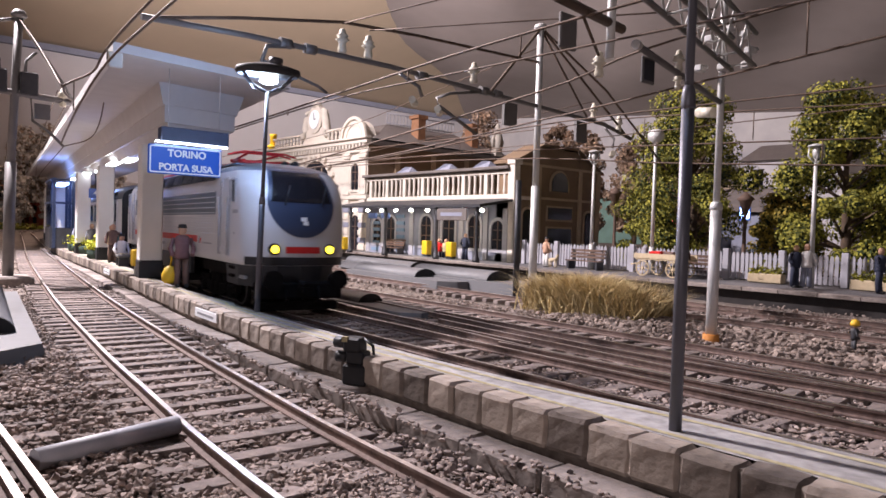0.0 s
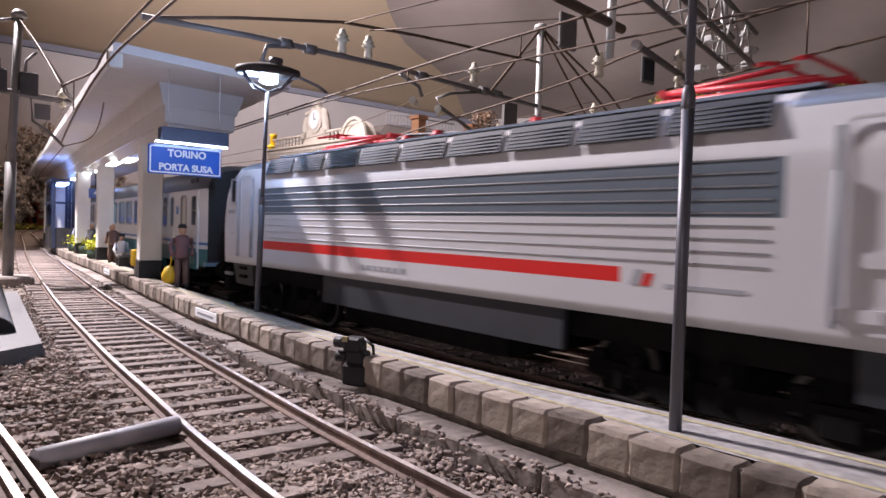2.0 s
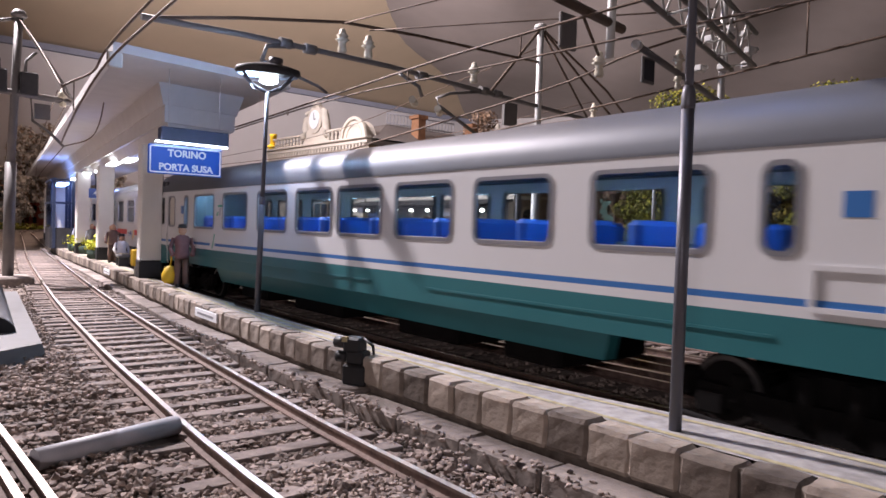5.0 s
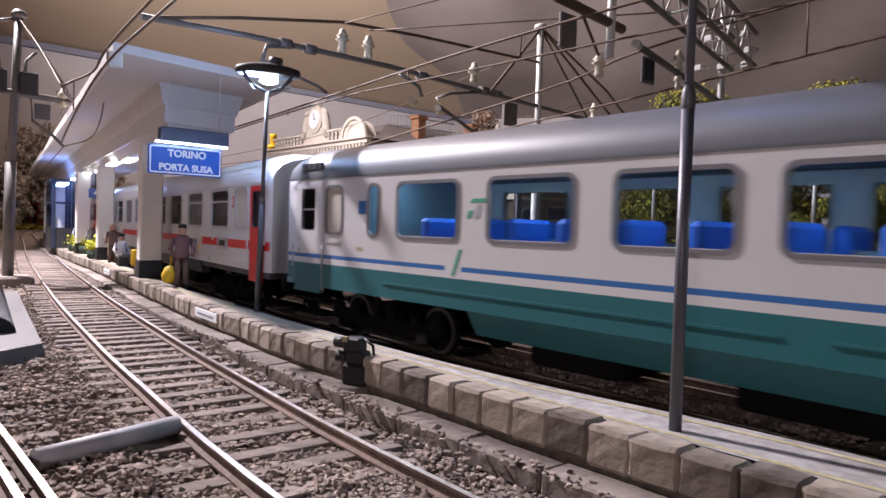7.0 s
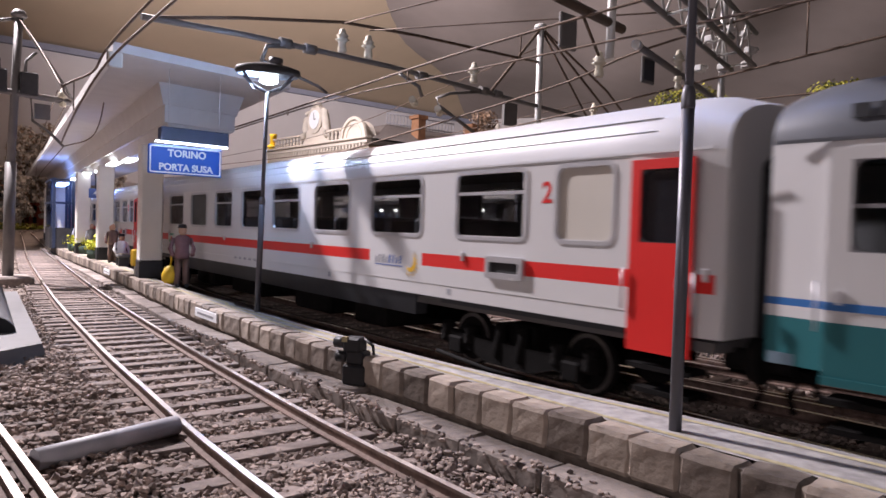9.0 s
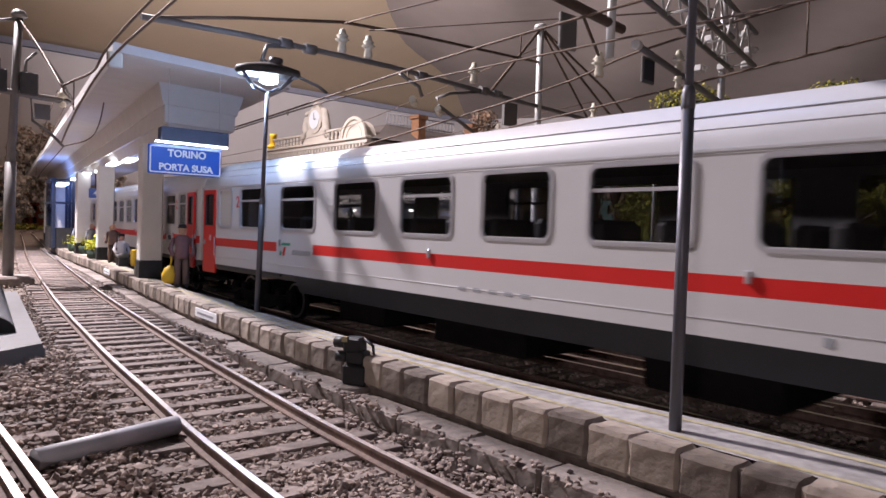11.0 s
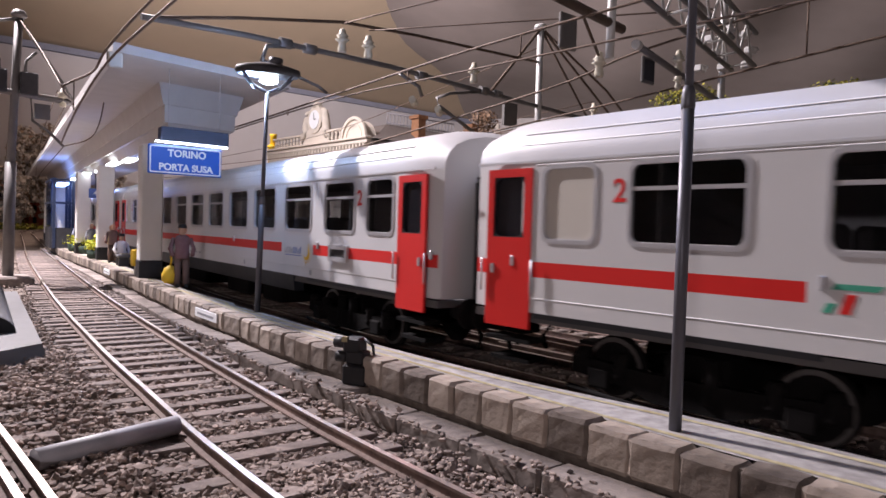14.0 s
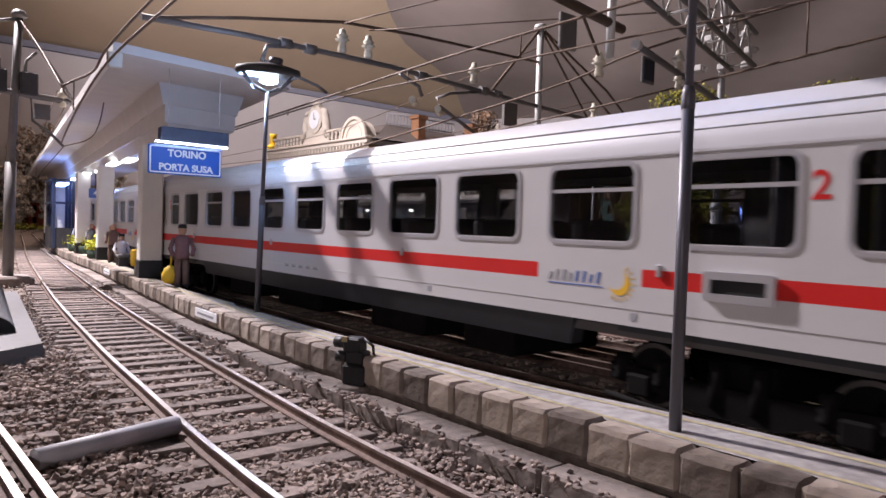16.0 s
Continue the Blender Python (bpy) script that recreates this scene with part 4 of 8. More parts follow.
def locomotive():
    v = thing("electric_locomotive", "silver electric locomotive with red stripe and raised red roof gear", "locomotive", group="vehicles of the train")
    names = ["silver", "locogrey", "locoblue", "red", "skirt", "screen", "roof_blue"]
    M.setdefault("roof_blue", mat("cab_roof_blue", (0.2, 0.23, 0.28), 0.4, 0.3, vary=0.05, grain=1.0, bump=0.02))
    zs = [1.36, 1.5, 1.6, 1.68, 1.78, 1.8, 1.9, 2.0] + [2.1 + 0.1 * k for k in range(5)] + [2.63] + [2.73 + 0.1 * k for k in range(5)] + [3.28] + [round(3.34 + 0.05 * k, 3) for k in range(15)] + [4.07, 4.1]

    def nose(z):
        pts = [(0.8, 8.95), (1.35, 8.93), (1.7, 8.98), (2.3, 9.01), (2.7, 8.97), (3.1, 8.86), (3.4, 8.7), (3.65, 8.48), (3.84, 8.2), (3.98, 7.8), (4.06, 7.3), (4.12, 6.6)]
        for (a, u), (b, w) in zip(pts, pts[1:]):
            if z <= b:
                t = (z - a) / (b - a)
                return u + (w - u) * t
        return 6.6

    def width(z):
        if z < 3.3:
            return 1.41
        t = (z - 3.3) / 0.82
        return 1.41 - 0.16 * t - 0.75 * max(0, t - 0.62) ** 2 / 0.15

    DEEP, POW = 0.9, 2.25

    def front(y, z):
        """How far the nose reaches at height z and y off the middle."""
        q = min(1.0, abs(y) / width(z))
        return nose(z) - DEEP + DEEP * (1 - q ** POW) ** (1 / POW)

    def outline(z):
        n, w = nose(z), width(z)
        c = n - DEEP
        # keep the stripe's ends and the grey panel's ends on fixed lines
        side = [-c, -6.9, -6.37, -5.7, -4, -2, 0, 2, 4, 4.25, 5.7, 6.2, c]
        pts = []
        for k in range(41):
            a = math.pi / 2 * (1 - k / 20)
            ca, sa = abs(math.cos(a)), math.sin(a)
            r = (ca ** POW + abs(sa) ** POW) ** (-1 / POW)
            pts.append((c + (n - c) * r * ca, -w * r * sa))
        ring_pts = [(u, -w) for u in side[:-1]] + pts + [(u, w) for u in side[::-1][1:]]
        return ring_pts[1:-1] + [(-u, y) for u, y in pts[::-1]]

    bm = bmesh.new()
    rows = []
    for z in zs:
        o = outline(z)
        if nose(z) - DEEP < 6.9:
            c = nose(z) - DEEP
            o = [(max(-c, min(c, u)) if abs(abs(y) - width(z)) < 1e-6 else u, y) for u, y in o]
        rows.append([bm.verts.new((u, y, z)) for u, y in o])
    n = len(rows[0])
    for r0, r1 in zip(rows, rows[1:]):
        for k in range(n):
            f = bm.faces.new((r0[k], r0[(k + 1) % n], r1[(k + 1) % n], r1[k]))
            c = f.calc_center_median()
            au, z = abs(c.x), c.z
            i = 0
            if 1.8 < z < 2.0 and -6.37 < c.x < 4.25:
                i = 3
            elif 2.63 < z < 3.28 and -6.37 < c.x < 6.2:
                i = 1
            if z > 3.8 and au > 6.2:
                i = 6
            f.material_index = i
            f.smooth = True
    bm.faces.new(rows[-1])
    bm.faces.new(rows[0][::-1])
    body = part("body", bm, names, v, "silver body with grey side band and red stripe")

    def shell(name, m, edge, z0, z1, lift, end, label=""):
        """A skin that follows the nose; edge(z) is its half-width."""
        bm = bmesh.new()
        rows = []
        for j in range(25):
            z = z0 + (z1 - z0) * (1 - math.cos(math.pi * j / 24)) / 2
            rows.append([bm.verts.new((end * (front(edge(z) * k / 12, z) + lift), edge(z) * k / 12, z)) for k in range(-12, 13)])
        for r0, r1 in zip(rows, rows[1:]):
            for k in range(24):
                q = (r0[k], r0[k + 1], r1[k + 1], r1[k])
                f = bm.faces.new(q if end > 0 else q[::-1])
                f.smooth = True
        return part(name, bm, m, body, label)

    def mask_edge(z):
        if z < 3.0:
            return max(0.02, 0.9 * math.sqrt(max(0.0, 1 - ((3.0 - z) / 0.92) ** 2)))
        return 0.9 - 0.2 * (z - 3.0) - 0.25 * max(0, z - 3.7)

    for end in (-1, 1):
        shell("nose_mask", "locoblue", mask_edge, 2.09, 3.93, 0.012, end, "navy blue nose mask")
        shell("windscreen", "screen", lambda z: mask_edge(z) - 0.1, 2.98, 3.78, 0.024, end, "black curved windscreen")
        shell("nose_stripe", "red", lambda z: 0.46, 1.68, 1.85, 0.012, end)
        shell("bumper", "black", lambda z: 1.34, 1.37, 1.58, 0.014, end, "black bumper below the nose")
        # the lower front and the panels below the cabs; the bogies stand in the gap between
        bm = bmesh.new()
        ol = [(6.75, 1.3), (7.8, 1.3), (8.4, 1.1), (8.8, 0.6), (8.9, 0), (8.8, -0.6), (8.4, -1.1), (7.8, -1.3), (6.75, -1.3)]
        lo = [bm.verts.new((end * (a - (0.12 if a > 7 else 0)), b * 0.97, 0.8)) for a, b in ol]
        hi = [bm.verts.new((end * a, b, 1.37)) for a, b in ol]
        for k in range(len(ol)):
            j = (k + 1) % len(ol)
            q = (lo[k], lo[j], hi[j], hi[k])
            bm.faces.new(q if end < 0 else q[::-1])
        bm.faces.new(lo if end > 0 else lo[::-1])
        part("cab_skirt", bm, "skirt", v, "dark grey skirt below the cab")
        for sgn in (-1, 1):
            for a, z in ((7.05, 1.2), (7.05, 0.98), (8.0, 1.0)):
                bm = bmesh.new()
                box(bm, min(end * a, end * (a + 0.4)), max(end * a, end * (a + 0.4)), min(sgn * 1.25, sgn * 1.34), max(sgn * 1.25, sgn * 1.34), z, z + 0.08, bevel=0.01)
                part("step", bm, "emblem_grey" if a > 7.5 else "under", v)
        for sgn in (-1, 1):
            bm = bmesh.new()
            tube(bm, [(end * 7.75, sgn * 1.36, 2.15), (end * 7.75, sgn * 1.425, 2.15)], 0.03, 8)
            box(bm, min(end * 7.6, end * 8.05), max(end * 7.6, end * 8.05), min(sgn * 1.40, sgn * 1.42), max(sgn * 1.40, sgn * 1.42), 2.66, 2.76)
            part("data_plate", bm, "emblem_grey", body)
    bm = bmesh.new()
    box(bm, -6.9, 6.9, -1.05, 1.05, 0.95, 1.37)
    part("floor_frame", bm, "under", v, "black floor frame, darkened for the shade below the body")
    for u in (-1, 1):
        for y in (-0.74, 0.74):
            tip = front(y, 1.78)
            bm = bmesh.new()
            tube(bm, [(u * (tip - 0.25), y, 1.78), (u * (tip + 0.05), y * 0.99, 1.78)], 0.15, 16)
            h = part("headlight_housing", bm, "black", body)
            bm = bmesh.new()
            tube(bm, [(u * (tip + 0.03), y, 1.78), (u * (tip + 0.075), y * 0.99, 1.78)], 0.1, 14)
            part("headlight", bm, "headlight" if u > 0 else "red", h, "glowing yellow headlight" if u > 0 else "red tail light")
        bm = bmesh.new()
        for y0, y1, z in ((-0.09, 0.06, 2.5), (-0.03, 0.1, 2.4)):
            box(bm, min(u * 8.95, u * 9.03), max(u * 8.95, u * 9.03), y0, y1, z, z + 0.1)
        part("emblem", bm, "signwhite", body)
        bm = bmesh.new()
        for y in (-0.5, 0.5):
            tube(bm, [(u * (front(y, 2.9) + 0.05), y, 2.9), (u * (front(y + 0.2, 3.4) + 0.05), y + 0.2, 3.4)], 0.02, 5)
        part("wiper", bm, "black", body)
        # cab side: door, window, hand rails on both sides
        for sgn in (-1, 1):
            y = sgn * 1.41
            bm = bmesh.new()
            ring(bm, min(u * 7.48, u * 7.85), max(u * 7.48, u * 7.85), 2.92, 3.58, 0.045, y + sgn * 0.03, y - sgn * 0.02, 0.08)
            wf = part("cab_window", bm, "frame", body)
            bm = bmesh.new()
            plate(bm, rounded(min(u * 7.51, u * 7.82), max(u * 7.51, u * 7.82), 2.95, 3.55, 0.06), y + sgn * 0.012, y - sgn * 0.012)
            part("pane", bm, "screen", wf)
            bm = bmesh.new()
            ring(bm, min(u * 6.65, u * 7.25), max(u * 6.65, u * 7.25), 1.5, 3.63, 0.03, y + sgn * 0.012, y - sgn * 0.02, 0.06)
            box(bm, min(u * 6.73, u * 7.03), max(u * 6.73, u * 7.03), min(y, y + sgn * 0.03), max(y, y + sgn * 0.03), 2.15, 2.3)
            box(bm, min(u * 6.6, u * 6.95), max(u * 6.6, u * 6.95), min(y, y + sgn * 0.03), max(y, y + sgn * 0.03), 1.62, 1.75)
            part("cab_door", bm, "silver", body, "silver cab door")
            for hu in (6.6, 7.3):
                bm = bmesh.new()
                box(bm, u * hu - 0.035, u * hu + 0.035, min(y, y + sgn * 0.01), max(y, y + sgn * 0.01), 1.55, 3.55)
                tube(bm, [(u * hu, y + sgn * 0.06, 1.55), (u * hu, y + sgn * 0.06, 3.1)], 0.022, 6)
                part("handrail", bm, "emblem_grey", body)
            bm = bmesh.new()
            tube(bm, [(u * 8.16, y * 0.92, 2.62), (u * 8.16, y * 0.985, 2.62)], 0.12, 16)
            tube(bm, [(u * 8.16, y * 0.92, 2.62), (u * 8.16, y * 0.992, 2.62)], 0.08, 14)
            part("filler_cap", bm, "silver", body)
    # ribs along the sides
    for k in range(9):
        z = 2.09 + 0.148 * k
        for sgn in (-1, 1):
            bm = bmesh.new()
            y = sgn * 1.41
            tube(bm, [(-6.15, y, z), (6.1, y, z)], 0.012, 6)
            part("side_rib", bm, "ribpaint", body)
    # sloping roof grilles
    for sgn in (-1, 1):
        for k in range(9):
            u = -6.05 + 1.36 * k
            bm = bmesh.new()
            y0, y1 = sgn * 1.405, sgn * 1.275
            a = [bm.verts.new(p) for p in ((u, y0, 3.6), (u + 1.24, y0, 3.6), (u + 1.24, y1, 3.95), (u, y1, 3.95))]
            b = [bm.verts.new((p.co.x, p.co.y + sgn * 0.03, p.co.z + 0.015)) for p in a]
            bm.faces.new(b if sgn < 0 else b[::-1])
            for j in range(4):
                bm.faces.new((a[j], b[j], b[(j + 1) % 4], a[(j + 1) % 4]))
            gr = part("roof_grille", bm, "grille", body, "dark grey louvred grille")
            for j in range(5):
                t = (j + 0.7) / 6.2
                bm = bmesh.new()
                yy, zz = y0 + (y1 - y0) * t + sgn * 0.03, 3.615 + 0.35 * t
                tube(bm, [(u + 0.04, yy, zz), (u + 1.2, yy, zz)], 0.012, 4)
                part("slat", bm, "grille", gr)
    # roof gear
    bm = bmesh.new()
    box(bm, -6.3, 6.3, -0.9, 0.9, 4.08, 4.12)
    rf = part("roof_deck", bm, "roof_blue", v)

    def pantograph(c, up):
        pg = thing("pantograph", "", "", None)
        pg.parent = v
        pg["label"] = "red folded pantograph"
        bm = bmesh.new()
        for y in (-0.65, 0.65):
            tube(bm, [(c - 1.1, y, 4.16), (c + 1.1, y, 4.16)], 0.045, 6)
            tube(bm, [(c - up * 0.9, y, 4.22), (c + up * 1.2, y * 0.5, 4.36)], 0.04, 6)
            tube(bm, [(c + up * 1.2, y * 0.5, 4.36), (c - up * 0.6, y * 0.7, 4.44)], 0.035, 6)
        for u in (-1.1, 0, 1.1):
            tube(bm, [(c + u, -0.65, 4.16), (c + u, 0.65, 4.16)], 0.045, 6)
        tube(bm, [(c + up * 1.2, -0.4, 4.36), (c + up * 1.2, 0.4, 4.36)], 0.06, 6)
        part("frame", bm, "panto", pg)
        bm = bmesh.new()
        for du in (-0.2, 0.2):
            tube(bm, [(c - up * 0.6 + du, -0.95, 4.4), (c - up * 0.6 + du, -0.6, 4.48), (c - up * 0.6 + du, 0.6, 4.48), (c - up * 0.6 + du, 0.95, 4.4)], 0.03, 6)
        part("bow", bm, "panto", pg)
        for u in (-0.8, 0.8):
            for y in (-0.55, 0.55):
                bm = bmesh.new()
                lathe(bm, c + u, y, [(0.09, 4.0), (0.13, 4.04), (0.08, 4.07), (0.13, 4.1), (0.06, 4.15)], 10)
                part("insulator", bm, "panto", pg)

    pantograph(5.3, -1)
    pantograph(-3.6, 1)
    for u, y in ((1.9, -0.5), (0.6, 0.3), (-1.6, -0.5), (-2.4, -0.2), (-0.5, -0.6)):
        bm = bmesh.new()
        lathe(bm, u, y, [(0.13, 4.0), (0.17, 4.06), (0.11, 4.1), (0.17, 4.15), (0.11, 4.2), (0.09, 4.26)], 12)
        part("insulator", bm, "panto", v, "red roof insulator")
    bm = bmesh.new()
    tube(bm, [(-2.4, -0.2, 4.28), (-1.6, -0.5, 4.28), (0.6, 0.3, 4.28), (1.9, -0.5, 4.28)], 0.03, 6)
    box(bm, -0.4, 0.3, 0.2, 0.7, 4.0, 4.3, bevel=0.05)
    box(bm, 1.0, 1.5, -0.3, 0.2, 4.0, 4.24, bevel=0.05)
    part("busbar", bm, "dark", v)
    bm = bmesh.new()
    tube(bm, [(6.9, 0.35, 4.06), (7.4, 0.35, 4.06)], 0.06, 8, 0, 0.11)
    tube(bm, [(6.9, 0.1, 4.06), (7.25, 0.1, 4.06)], 0.05, 8, 0, 0.09)
    part("horn", bm, "black", v)
    # below the floor
    for sgn in (-1, 1):
        bm = bmesh.new()
        plate(bm, [(-3.3, 0.78), (3.3, 0.78), (3.3, 1.37), (-3.3, 1.37)], sgn * 1.36, sgn * 1.24)
        part("side_skirt", bm, "skirt", v, "dark grey side skirt between the bogies")
    bm = bmesh.new()
    box(bm, -2.6, 2.1, -1.22, 1.22, 0.45, 1.0)
    part("transformer_box", bm, "under", v)
    for s2 in (-1, 1):
        bm = bmesh.new()
        box(bm, min(s2 * 8.5, s2 * 8.9), max(s2 * 8.5, s2 * 8.9), -1.15, 1.15, 0.5, 0.95, bevel=0.06)
        part("buffer_beam", bm, "under", v)
        bm = bmesh.new()
        box(bm, min(s2 * 8.4, s2 * 8.75), max(s2 * 8.4, s2 * 8.75), -1.1, 1.1, 0.2, 0.42, bevel=0.04)
        part("rail_guard", bm, "under", v)
    for s2 in (-1, 1):
        buffers(v, s2 * 8.85, s2)
    for u in (-5.3, 5.3):
        bogie(v, u, 2.6, r=0.52, half=1.05)
    logo_bars(v, 4.4, 1.78, [(0, 0.12, 0.0, 0.2, 0.07, "emblem_grey"), (0.16, 0.28, 0.0, 0.16, 0.06, "red"), (0.5, 1.5, 0.0, 0.05, 0, "emblem_grey")])
    # long cabs: all that lies past the engine room sits further out
    for ob in v.children_recursive:
        if ob.type == "MESH":
            for w in ob.data.vertices:
                out = min(1.0, max(0.0, (abs(w.co.x) / K - 6.0) / 0.9))
                w.co.x += math.copysign(0.27 * K * out, w.co.x)
    logo_bars(v, -1.8, 1.58, [(0.22 * k, 0.16 + 0.22 * k, 0, 0.09, 0, "emblem_grey") for k in range(7)], "data_mark")
    return v


LOCO = locomotive()
GREEN = green_coach()
W_WIDE = [(10.62, 11.58, "blind"), (8.4, 10.0, "slide"), (5.75, 7.4, "slide"), (3.3, 4.85, "plain"), (1.0, 2.5, "slide"), (-1.1, 0.3, "plain"), (-3.25, -1.85, "slide"), (-5.56, -4.05, "plain"), (-7.95, -6.4, "slide"), (-10.25, -8.8, "slide"), (-11.64, -10.8, "blind")]
IC_ONE = intercity("white saloon coach with red doors and stripe", W_WIDE, (5.7, 7.45), (-8.15, -6.43))
W_SLIM = [(10.72, 11.65, "slide"), (8.9, 10.2, "slide"), (6.8, 8.2, "slide"), (4.72, 6.15, "plain"), (2.75, 4.2, "plain"), (0.8, 2.15, "slide"), (-1.1, 0.2, "slide"), (-3.0, -1.75, "slide"), (-5.0, -3.7, "plain"), (-7.0, -5.7, "slide"), (-8.95, -7.7, "plain"), (-10.3, -9.5, "slide"), (-11.65, -10.72, "blind")]
IC_TWO = intercity("white compartment coach with red doors and stripe", W_SLIM, (6.6, 8.35), None)
IC_THREE = copy_thing(IC_TWO, at(-150, 40, 0))


# ---- platform roof, columns, sign and lamps ----
ALONG = Vector((-0.99, 0.141, 0)).normalized()
ACROSS = Vector((-0.135, 0.99, 0)).normalized()


def canopy():
    c = thing("platform_canopy", "long pale concrete platform roof on a stepped beam", "canopy")
    o = Vector((-22.2, 6.02, 7.5))

    def prism(bm, org, la, lb, z0, z1, taper=0.0):
        ps = [org, org + ALONG * la, org + ALONG * la + ACROSS * lb, org + ACROSS * lb]
        lo = [bm.verts.new((p.x, p.y, z0)) for p in ps]
        hi = [bm.verts.new((p.x, p.y, z1)) for p in ps]
        if taper:
            for v, s in zip(lo, (1, 1, -1, -1)):
                v.co += ACROSS * taper * s
            for v, s in zip(lo, (1, 0, 0, 1)):
                v.co += ALONG * taper * s
        for q in ((lo[3], lo[2], lo[1], lo[0]), hi, *[(lo[k], lo[(k + 1) % 4], hi[(k + 1) % 4], hi[k]) for k in range(4)]):
            bm.faces.new(q)

    bm = bmesh.new()
    prism(bm, o, 75, 6.5, 7.5, 7.78)
    part("roof_slab", bm, "canopy", c)
    b = Vector((-25.7, 8.55, 0))
    for z0, z1, inset, taper in ((6.75, 7.5, 0.0, 0.22), (6.1, 6.75, 0.3, 0.0), (5.62, 6.1, 0.45, 0.3)):
        bm = bmesh.new()
        prism(bm, b + ACROSS * inset + ALONG * inset, 70, 3.55 - 2 * inset, z0, z1, taper)
        part("beam_step", bm, "canopy", c)
    bm = bmesh.new()
    prism(bm, o + ALONG * 0.05, 74.8, 0.16, 7.42, 7.5)
    part("edge_trim", bm, "white", c)
    for q in ((-24.4, 7.9), (-35.9, 9.5), (-42.4, 10.05), (-56, 11.8), (-68, 13.4)):
        p = Vector((*q, 0))
        bm = bmesh.new()
        m = Matrix.Translation((p.x, p.y, 0)) @ Matrix.Rotation(math.atan2(-ALONG.y, -ALONG.x), 4, "Z")
        box(bm, -0.36, 0.36, -0.36, 0.36, 1.0, 5.0, bevel=0.05)
        bm.transform(m)
        col = part("column", bm, "white", c, "white square column with black foot")
        bm = bmesh.new()
        box(bm, -0.385, 0.385, -0.385, 0.385, 0.42, 1.05, bevel=0.04)
        bm.transform(m)
        part("column_foot", bm, "black", col)
    # the roof hangs over the platform, clear of the train
    shrink = Matrix.Translation(EYE) @ Matrix.Scale(0.8, 4) @ Matrix.Translation(-EYE)
    for ob in c.children:
        if not ob.name.startswith("column"):
            ob.data.transform(shrink)
    for q in ((-30.6, 9.02), (-33.4, 9.15), (-38.9, 10.05), (-42.5, 10.2), (-49, 11.1)):
        bm = bmesh.new()
        m = Matrix.Translation((*q, 0)) @ Matrix.Rotation(math.atan2(-ALONG.y, -ALONG.x), 4, "Z")
        box(bm, -0.95, 0.95, -0.2, 0.2, 4.9, 4.985, bevel=0.02)
        bm.transform(m)
        part("tube_light", bm, "tubeglow", c, "glowing white strip light")
    return c


canopy()
for d in (5, 13, 22, 32):
    p = Vector((-24.5, 8.3, 3.9)) + ALONG * d
    lamp("canopy_lamp", "POINT", p, p - Vector((0, 0, 1)), 0.012, 0.4, (0.25, 0.38, 1.0))


def station_sign():
    s = thing("station_sign", "blue station name board with white letters and frame", "station sign", at(-18.49, 6.892, 4.04, 0, 0, 88))
    bm = bmesh.new()
    box(bm, -1.34, 1.34, -0.05, 0.06, -0.53, 0.53, bevel=0.03)
    part("board", bm, "signblue", s, "blue enamel board")
    bm = bmesh.new()
    ring(bm, -1.3, 1.3, -0.49, 0.49, 0.05, -0.066, -0.04, 0.08)
    part("border", bm, "signwhite", s)
    up = pose(0, -0.058 * K, 0, 90, 0, 0)
    words("lettering", "TORINO", 0.36, "signwhite", s, Matrix.Translation((0.02 * K, 0, 0.17 * K)) @ up, "white capitals", 0.006, 0.012)
    words("lettering", "PORTA SUSA", 0.34, "signwhite", s, Matrix.Translation((0, 0, -0.2 * K)) @ up, "white capitals", 0.006, 0.012)
    bm = bmesh.new()
    box(bm, -0.9, 1.62, -0.06, 0.4, 0.66, 1.2, bevel=0.04)
    lb = part("lamp_box", bm, "lampbox", s, "dark blue lamp box over the board")
    bm = bmesh.new()
    box(bm, -1.1, 1.55, -0.08, 0.02, 0.61, 0.66)
    part("light_strip", bm, "ledsign", lb, "glowing white strip")
    for u in (-0.6, 1.3):
        bm = bmesh.new()
        tube(bm, [(u, 0.15, 1.18), (u, 0.15, 3.35)], 0.014, 6)
        part("hanger", bm, "canopy", s)
    for ob in s.children_recursive:
        ob.data.transform(Matrix.Scale(0.73, 4))
    return s


station_sign()


